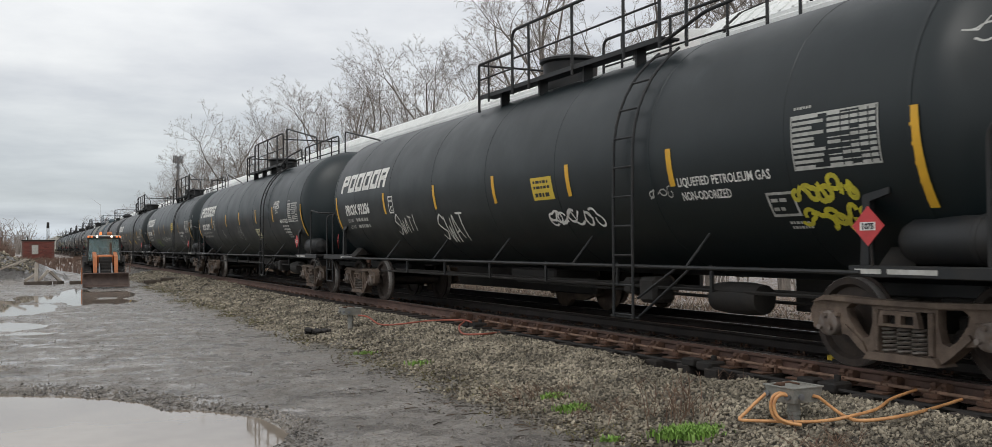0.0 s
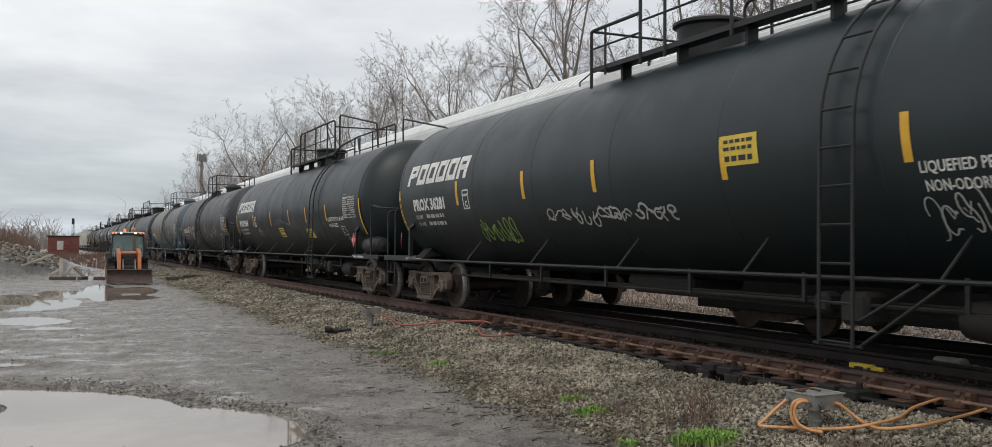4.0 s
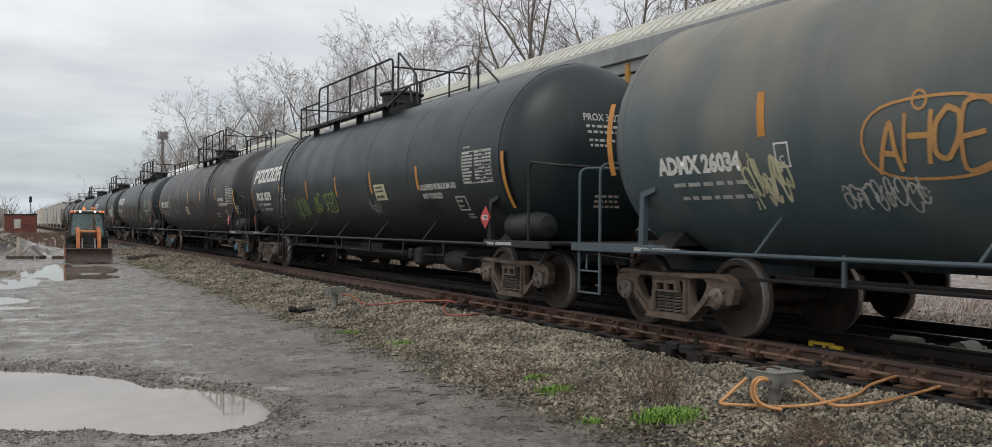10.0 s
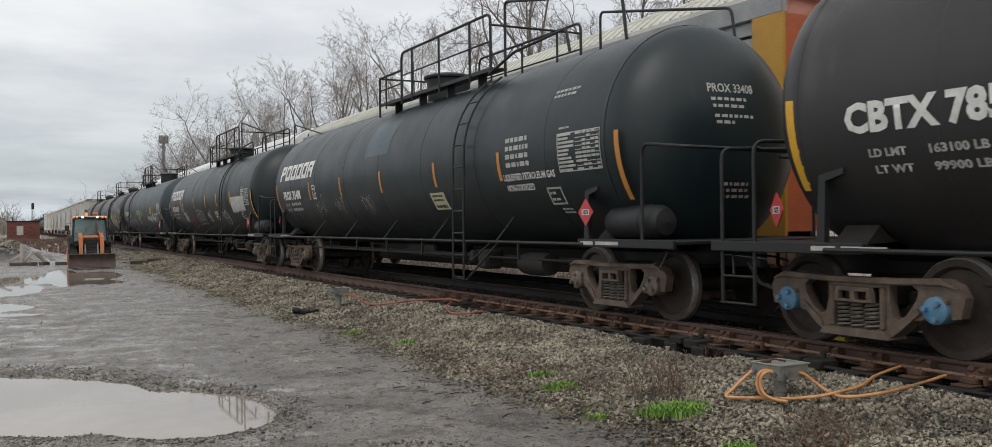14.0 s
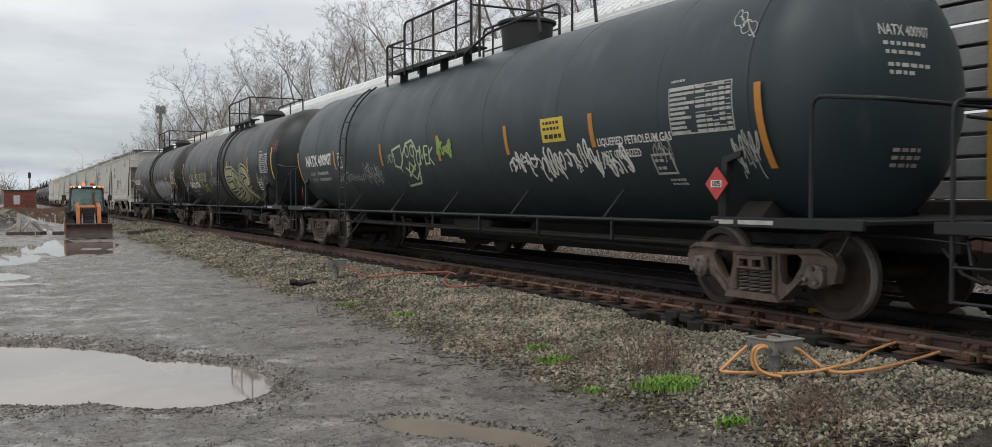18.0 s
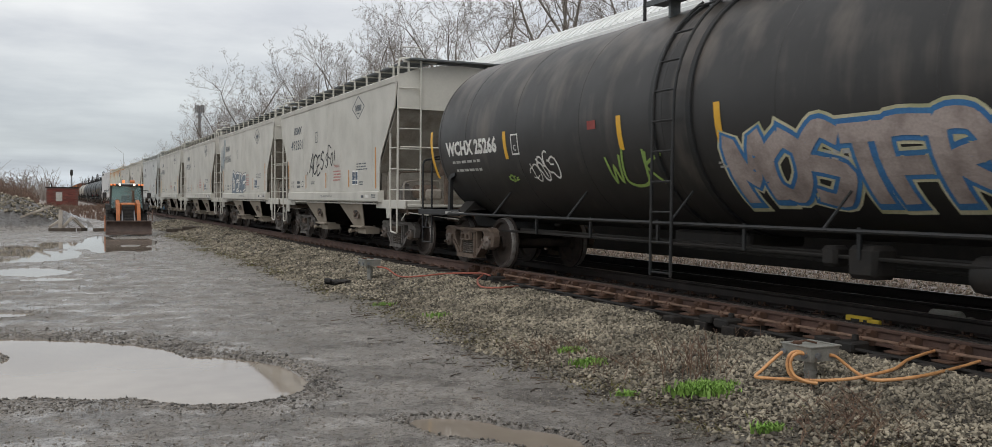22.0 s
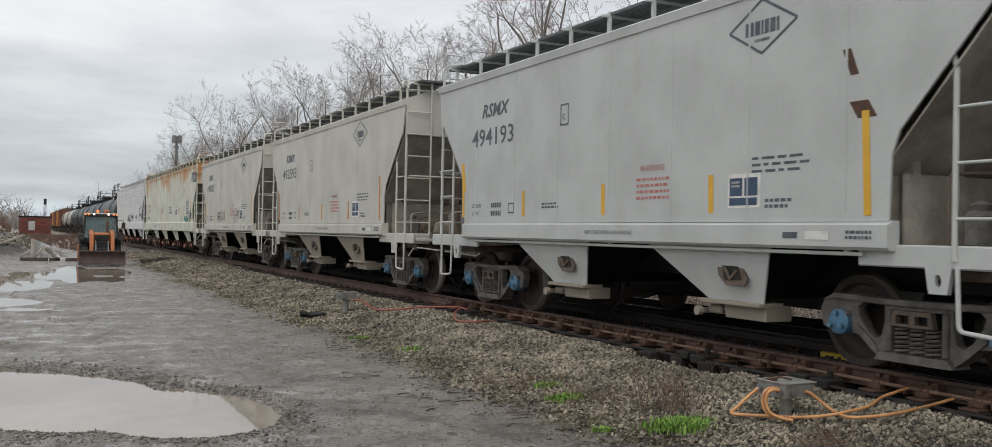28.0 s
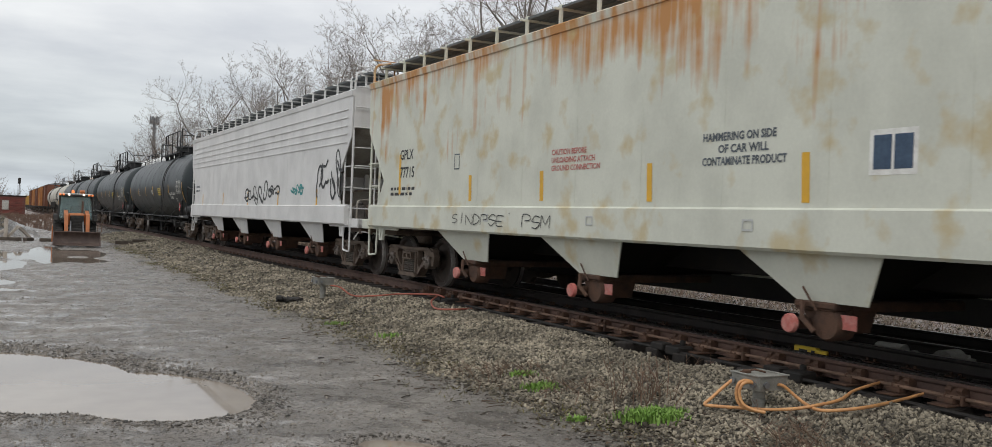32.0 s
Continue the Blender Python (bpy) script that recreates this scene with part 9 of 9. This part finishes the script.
part("dash", Mesh().box(0, 0.0, 1.32, 1.5, 0.25, 0.3, 0.04), M_TYRE, bh)
part("roof", Mesh().box(0, 0.62, 2.72, 1.62, 1.6, 0.10, 0.04), M_OFFWHITE, bh, "pale cab roof")
part("roof_visor", Mesh().box(0, -0.22, 2.66, 1.6, 0.16, 0.12, 0.03), M_TYRE, bh)
for x in (-0.36, 0.36):
    lm = part("work_lamp", Mesh().lathe([(0.06, 0.05), (0.075, -0.05), (0.07, -0.06), (0.0, -0.06)], 16, "y", (x, -0.34, 2.70)), M_TYRE, bh)
    part("lens", Mesh().lathe([(0.06, -0.062), (0.05, -0.075), (0.0, -0.08)], 16, "y", (x, -0.34, 2.70)), M_LAMP, lm)
for x in (-0.78, -0.62, 0.62, 0.78):
    part("marker_lamp", Mesh().box(x, -0.31, 2.69, 0.10, 0.05, 0.09, 0.01), M_AMBER, bh)
part("beacon", Mesh().lathe([(0.07, 2.79), (0.07, 2.90), (0.05, 2.95), (0, 2.96)], 14, "z", (-0.15, 0.5, 0)), M_AMBER, bh)
for s in (-1, 1):
    mr = part("mirror_arm", Mesh().tube([(s * 0.8, -0.1, 2.4), (s * 1.12, -0.22, 2.38), (s * 1.12, -0.22, 2.2)], 0.015, 6), M_TYRE, bh)
    part("mirror", Mesh().box(s * 1.12, -0.23, 2.12, 0.20, 0.05, 0.30, 0.02), M_TYRE, mr)
part("exhaust", Mesh().lathe([(0.05, 1.7), (0.05, 2.35), (0.04, 2.36)], 12, "z", (0.3, -0.75, 0)), M_RUST, bh)
hoe = Mesh()
hoe.plate([[(1.9, 0.9), (2.15, 0.9), (2.7, 2.3), (2.5, 3.0), (2.3, 2.9), (2.42, 2.3)]], 0.25, 0.5, "x")
hoe.plate([[(2.35, 2.95), (2.55, 3.0), (3.0, 1.6), (2.85, 1.5)]], 0.28, 0.46, "x")
part("rear_boom", hoe, M_ORANGE, bh)
for x, y, a in ((-1.25, 0.3, 62), (-1.45, 0.6, 50)):
    part("stabiliser", Mesh().box(x * 0.72, 1.75, 0.55, 0.12, 0.16, 0.9, 0.02), M_ORANGE, bh)

# ---- heaps of old timber in front of the stone pile ----


def timber(x, y, z, length, w, h, rx, ry, rz, material, label):
    ms = Mesh().box(0, 0, 0, w, length, h, 0.012)
    ob = thing("timber", label, "timber", "old timbers in the yard", mesh=ms, material=material)
    ob.matrix_basis = pose(x, y, z, rx, ry, rz)
    return ob


timber(-0.6, 51.6, 0.95, 1.45, 0.14, 0.09, 22, 0, -84, M_TIMBER, "pale sawn plank leaning on a stone heap")
timber(0.50, 51.0, 0.55, 1.0, 0.17, 0.12, 84, 0, -10, M_TIMBER, "short pale post standing among old timbers")
timber(0.24, 51.2, 0.36, 0.60, 0.17, 0.12, 34, 0, -80, M_TIMBER, "grey squared timber leaning on others")
timber(0.78, 51.1, 0.40, 0.78, 0.17, 0.12, 50, 0, -76, M_TIMBER, "grey squared timber leaning on others")
timber(1.36, 50.8, 0.34, 0.92, 0.17, 0.12, -44, 0, -66, M_TIMBER, "grey squared timber lying aslant")
timber(0.56, 50.2, 0.10, 1.2, 0.24, 0.17, 0, 0, -87, M_TIMBERDK, "dark old railway tie lying on the gravel")
timber(1.45, 50.3, 0.10, 0.62, 0.22, 0.17, 0, 0, -30, M_TIMBERDK, "dark old railway tie lying on the gravel")
timber(2.2, 50.0, 0.10, 0.55, 0.24, 0.16, 0, 0, -86, M_TIMBERDK, "dark old railway tie lying on the gravel")
timber(5.35, 47.0, 0.16, 0.75, 0.24, 0.16, 0, 0, -84, M_TIMBERDK, "dark old railway tie lying on the gravel")
timber(6.3, 48.2, 0.22, 0.9, 0.24, 0.16, 0, 6, -84, M_TIMBERDK, "dark old railway tie lying on the gravel")
timber(2.75, 49.6, 0.24, 0.62, 0.14, 0.10, 32, 0, -80, M_TIMBER, "grey squared timber lying aslant")
timber(2.8, 49.2, 0.10, 0.6, 0.3, 0.15, 8, 0, -80, M_ORANGE, "rusty orange steel frame on the ground")

# ---- brick hut, signal, mast ----
hut = thing("brick_hut", "small flat-roofed red brick lineside hut", "hut", at=(1.95, 172, 0.0))
wall = part("wall", Mesh().box(0, 0, 1.5, 4.7, 4.0, 3.0), M_MORTAR, hut)
BR = Mesh().box(0, 0, 0, 0.70, 0.03, 0.17, 0.006).data("brick", M_BRICK, 0)
for r_ in range(14):
    for k in range(7):
        x = -2.0 + k * 0.72 + (0.3 if r_ % 2 else 0.0)
        z = 0.12 + r_ * 0.2
        if x > 2.05 or (-1.15 < x + 0.1 < 0.15 and 0.9 < z < 2.4):
            continue
        o = new("brick", BR)
        o.parent = wall
        o.matrix_basis = pose(x, -2.0, z)
part("roof", Mesh().box(0, 0, 3.06, 5.0, 4.3, 0.16, 0.03), M_DARK, hut)
part("vent_pipe", Mesh().lathe([(0.08, 3.1), (0.08, 3.7)], 10, "z", (-1.6, 0.5, 0)), M_DARK, hut)
wd = part("window", Mesh().box(-0.5, -2.02, 1.55, 0.95, 0.08, 1.45, 0.02), M_OFFWHITE, hut, "boarded pale window")
part("pane", Mesh().box(-0.5, -2.065, 1.55, 0.8, 0.02, 1.25), M_OFFWHITE, wd)
sg = thing("signal_mast", "railway signal on a mast above the line", "signal", at=(4.2, 215, 0.1))
part("mast", Mesh().lathe([(0.10, 0), (0.08, 6.0)], 10, "z"), M_GALV, sg)
part("head", Mesh().box(0, -0.1, 6.4, 0.52, 0.30, 1.25, 0.14), M_TYRE, sg)
part("ladder", Mesh().box(-0.25, 0.2, 3.2, 0.05, 0.05, 6.0).box(0.25, 0.2, 3.2, 0.05, 0.05, 6.0), M_GALV, sg)
part("base_box", Mesh().box(0, 0, 0.6, 1.0, 0.8, 1.2, 0.03), M_GALV, sg)
mast = thing("radio_mast", "tall grey radio mast with antennas on its head", "mast", at=(38, 275, 0.0))
part("pole", Mesh().lathe([(0.55, 0), (0.38, 27.0)], 12, "z"), M_GALV, mast)
for k in range(6):
    a = k * math.pi / 3
    part("antenna", Mesh().box(1.1 * math.cos(a), 1.1 * math.sin(a), 26.2, 0.35, 0.35, 2.2, 0.05), M_GALV, mast)
part("head_frame", Mesh().lathe([(0.95, 25.7), (1.15, 25.75), (0.95, 25.8), (0.9, 25.75)], 18, "z", (0, 0, 0), close=True).box(0, 0, 24.0, 1.2, 0.3, 0.6, 0.05), M_GALV, mast)

# ---- bare trees ----


def grow_tree(seed, h, spread=1.0, lean=0.0, fork=0.3):
    """A leafless tree: a trunk that forks into spreading crooked limbs, with knotty branches and short stiff twigs round a broad crown."""
    rg = random.Random(seed)
    limbs, twigs = Mesh(), Mesh()
    steps_ = (5, 8, 5, 4, 2, 1)
    jits = (0.06, 0.17, 0.26, 0.30, 0.34, 0.34)
    rise = (0.02, 0.03, 0.06, 0.07, 0.05, 0.02)
    kids = (0, 7, 6, 4, 2, 0)

    def branch(p, d, length, r, level):
        n = steps_[level]
        pts, q, dd = [p.copy()], p.copy(), d.copy()
        for i in range(n):
            j = jits[level]
            dd = (dd + Vector((rg.gauss(0, j), rg.gauss(0, j), rg.gauss(0, j * 0.6) + rise[level]))).normalized()
            q = q + dd * (length / n)
            pts.append(q.copy())
        (limbs if level < 3 else twigs).tube(pts, r, (8, 6, 5, 3, 3, 3)[level], r * (0.72 if level == 0 else 0.34), caps=False)
        if level == 0:
            forks = rg.randint(4, 6)
            a0 = rg.uniform(0, 6.283)
            for k in range(forks):
                ang = (0.20 + 0.75 * k / (forks - 1)) * spread + rg.gauss(0, 0.06)
                a = a0 + k * 2.4 + rg.gauss(0, 0.25)
                nd = Vector((math.sin(ang) * math.cos(a), math.sin(ang) * math.sin(a), math.cos(ang)))
                at = pts[-1] if k < 3 else pts[-2].lerp(pts[-1], rg.uniform(0, 0.8))
                branch(at, nd, h * (1 - fork) * rg.uniform(0.66, 0.78), r * rg.uniform(0.46, 0.62), 1)
            return
        if level >= 5:
            return
        m = kids[level]
        for k in range(m + 2):
            t = 0.22 + 0.76 * (k + rg.uniform(0.1, 0.9)) / m if k < m else 0.995
            f = t * n
            i = min(int(f), n - 1)
            at = pts[i].lerp(pts[i + 1], f - i)
            axis = (pts[i + 1] - pts[i]).normalized()
            out = axis.orthogonal().normalized()
            out.rotate(Matrix.Rotation(rg.uniform(0, 6.283), 3, axis))
            ang = rg.uniform(0.55, 1.10) if k < m else rg.uniform(0.25, 0.60)
            nd = (axis * math.cos(ang) + out * math.sin(ang)).normalized()
            ln = length * rg.uniform(0.34, 0.50) * (1.02 - 0.30 * t)
            branch(at, nd, ln, max(r * (1 - 0.62 * t) * rg.uniform(0.40, 0.56), 0.0072), level + 1)

    branch(Vector((0, 0, -0.4)), Vector((lean, 0.3 * lean, 1)).normalized(), h * fork + 0.4, h * 0.0115, 0)
    # bring the crown's top to the wanted height
    top = max(p[2] for p in twigs.v)
    k = h / top
    for ms in (limbs, twigs):
        ms.v = [(p[0] * k, p[1] * k, p[2] * k) for p in ms.v]
    return limbs, twigs


TREES = []
for seed, spread, lean, fork in ((3, 1.0, 0.02, 0.28), (8, 0.85, -0.03, 0.36), (14, 1.2, 0.0, 0.26), (21, 0.95, 0.05, 0.40), (35, 1.1, -0.12, 0.32), (52, 0.8, 0.03, 0.32)):
    limbs, twigs = grow_tree(seed, 16.0, spread, lean, fork)
    t_ = thing("tree", "bare grey-brown deciduous tree behind the tracks", "tree", "bare trees behind the tracks")
    part("trunk", limbs, M_BARK, t_)
    tagged(part("twigs", twigs, M_TWIG, t_, smooth=0), kind="stuff")
    TREES.append(t_)
rg = random.Random(77)
# place, true height, which tree
spots = [(24.5, 161, 20.2, 2), (25, 124, 16.6, 2), (24, 139, 17.0, 5), (24.5, 148, 17.5, 3), (24.5, 108, 17.0, 0), (24, 90, 16.6, 5), (24.5, 75, 15.4, 3), (24, 66.5, 14.8, 0), (24, 57.5, 14.6, 4), (24, 49.5, 15.2, 1), (24, 42.0, 16.4, 3),
         (24.5, 35.5, 17.2, 4), (25, 30.8, 17.0, 5), (24.5, 26.0, 17.2, 0), (27, 22.0, 18.5, 1), (28.5, 101, 17.2, 2), (27.5, 83, 16.8, 1), (28, 70, 16.0, 2), (28, 115, 16.4, 3),
         (26, 129, 15.0, 3), (27, 150, 15.6, 1), (25.5, 172, 16.5, 5), (28, 185, 16.0, 0), (26.5, 200, 15.5, 3), (30, 216, 15.0, 4), (29, 235, 15.0, 1), (27, 252, 15.5, 5)]
used = set()
for x, y, hh, k in spots:
    m = pose(x, y, on_ground(x, y), 0, 0, rg.uniform(0, 360)) @ Matrix.Scale(hh / 16.0, 4)
    if k not in used:
        TREES[k].matrix_basis = m
        used.add(k)
    else:
        copy_thing(TREES[k], m)


# undergrowth and far woods
def thicket(name, label, count, x0, x1, y0, y1, h, seed, material, slim=1.0):
    rs_ = np.random.RandomState(seed)
    ms = Mesh()
    for _ in range(count):
        x, y = rs_.uniform(x0, x1), rs_.uniform(y0, y1)
        z = on_ground(x, y)
        hh = h * rs_.uniform(0.35, 1.05) * (0.75 + 0.25 * math.sin(0.11 * y + 0.2 * x))
        b = 0.012 * slim + 0.00012 * y
        for _ in range(3):
            a, l = rs_.uniform(0, 6.28), rs_.uniform(0.1, 0.42) * hh
            tip = (x + l * math.cos(a), y + l * math.sin(a), z + hh * rs_.uniform(0.6, 1))
            mid = (x + l * 0.35 * math.cos(a + 0.5), y + l * 0.35 * math.sin(a + 0.5), z + hh * 0.5)
            ms.tube([(x, y, z - 0.1), mid, tip], b * 1.6, 3, b * 0.5, caps=False)
            for _ in range(3):
                t = rs_.uniform(0.3, 1)
                p = tuple(m + (q - m) * t for m, q in zip(mid, tip))
                e = rs_.uniform(0, 6.28)
                r_ = hh * rs_.uniform(0.08, 0.2)
                ms.tube([p, (p[0] + r_ * math.cos(e), p[1] + r_ * math.sin(e), p[2] + r_ * rs_.uniform(0.2, 1.1))], b * 0.6, 3, b * 0.25, caps=False)
    return tagged(new(name, ms.data(name, material, 0)), label, "brush", kind="stuff")


thicket("undergrowth", "leafless brown undergrowth beneath the trees", 900, 19, 34, 22, 210, 3.2, 1, M_TWIG)
thicket("brush", "dry reddish-brown brush beyond the yard", 1400, -34, -1.5, 92, 200, 2.6, 2, M_BRUSH, 1.4)
thicket("brush", "dry reddish-brown brush beyond the yard", 700, -50, -7, 85, 150, 3.0, 3, M_BRUSH, 1.0)
thicket("brush", "dry reddish-brown brush beyond the yard", 2000, -60, -3.0, 125, 215, 5.6, 9, M_BRUSH, 1.0)
thicket("brush", "low dry brown weeds before the brick hut", 700, -1.0, 6.2, 64, 150, 0.9, 8, M_BRUSH, 0.8)
dg = Mesh()
rg = random.Random(12)
for _ in range(16000):
    y = 5.5 + 75 * rg.random() ** 1.6
    x = 13.9 + 8 * rg.random() ** 1.4
    z = on_ground(x, y)
    a, l, hh = rg.uniform(0, 6.28), rg.uniform(0.03, 0.16), rg.uniform(0.03, 0.22) * (0.6 + 0.6 * math.sin(0.8 * y + x) ** 2)
    b = 0.008 + 0.0004 * y
    dg.add([(x - b, y, z - 0.005), (x + b, y, z - 0.005), (x + l * math.cos(a), y + l * math.sin(a), z + hh)], [(0, 1, 2)])
tagged(new("dry_grass", dg.data("dry_grass", M_DRYGRASS, 0)), "short tan and pinkish dead grass beyond the far track", "grass", kind="stuff")
thicket("far_woods", "distant leafless woods along the horizon", 1300, -220, 2, 260, 520, 13, 5, M_TWIG, 3.5)
thicket("far_woods", "distant leafless woods along the horizon", 1300, 17, 70, 215, 620, 13, 6, M_TWIG, 3.0)
thicket("far_woods", "distant leafless woods along the horizon", 900, -300, 340, 640, 900, 13, 7, M_TWIG, 5.0)


# ---- everything that moves ----
def motions():
    for car, y in TRAIN:
        walk(car, [(t, pose(NEAR, y - SPEED * t, RAIL)) for t in (0, 8, 16, 24, 32)])
    for car, y in AWAY:
        walk(car, [(t, pose(FAR, y + FAR_SPEED * t, RAIL)) for t in (0, 8, 16, 24, 32)])
    start = dict((car, y) for car, y in TRAIN)
    step = radians(80) * WHEEL_R
    for ws, dy, ty, car in SPIN:
        q = start[car] + ty + dy
        if q - SPEED * 32 > 50:
            continue
        lo, hi = max(0.0, q - SPEED * 32, 2.0), min(q, 50.0)
        rows, d, turned = [], hi, 0.0
        while d > lo:
            rows.append(((q - d) / SPEED, turned))
            d -= step
            turned += 80.0
        if not rows:
            continue
        if rows[0][0] > 0.03:
            rows.insert(0, (0.0, 0.0))
        else:
            rows[0] = (0.0, 0.0)
        if rows[-1][0] < 31.97:
            rows.append((32.0, rows[-1][1]))
        walk(ws, [(t, pose(0, dy, WHEEL_R, a, 0, 0)) for t, a in rows])


motions()
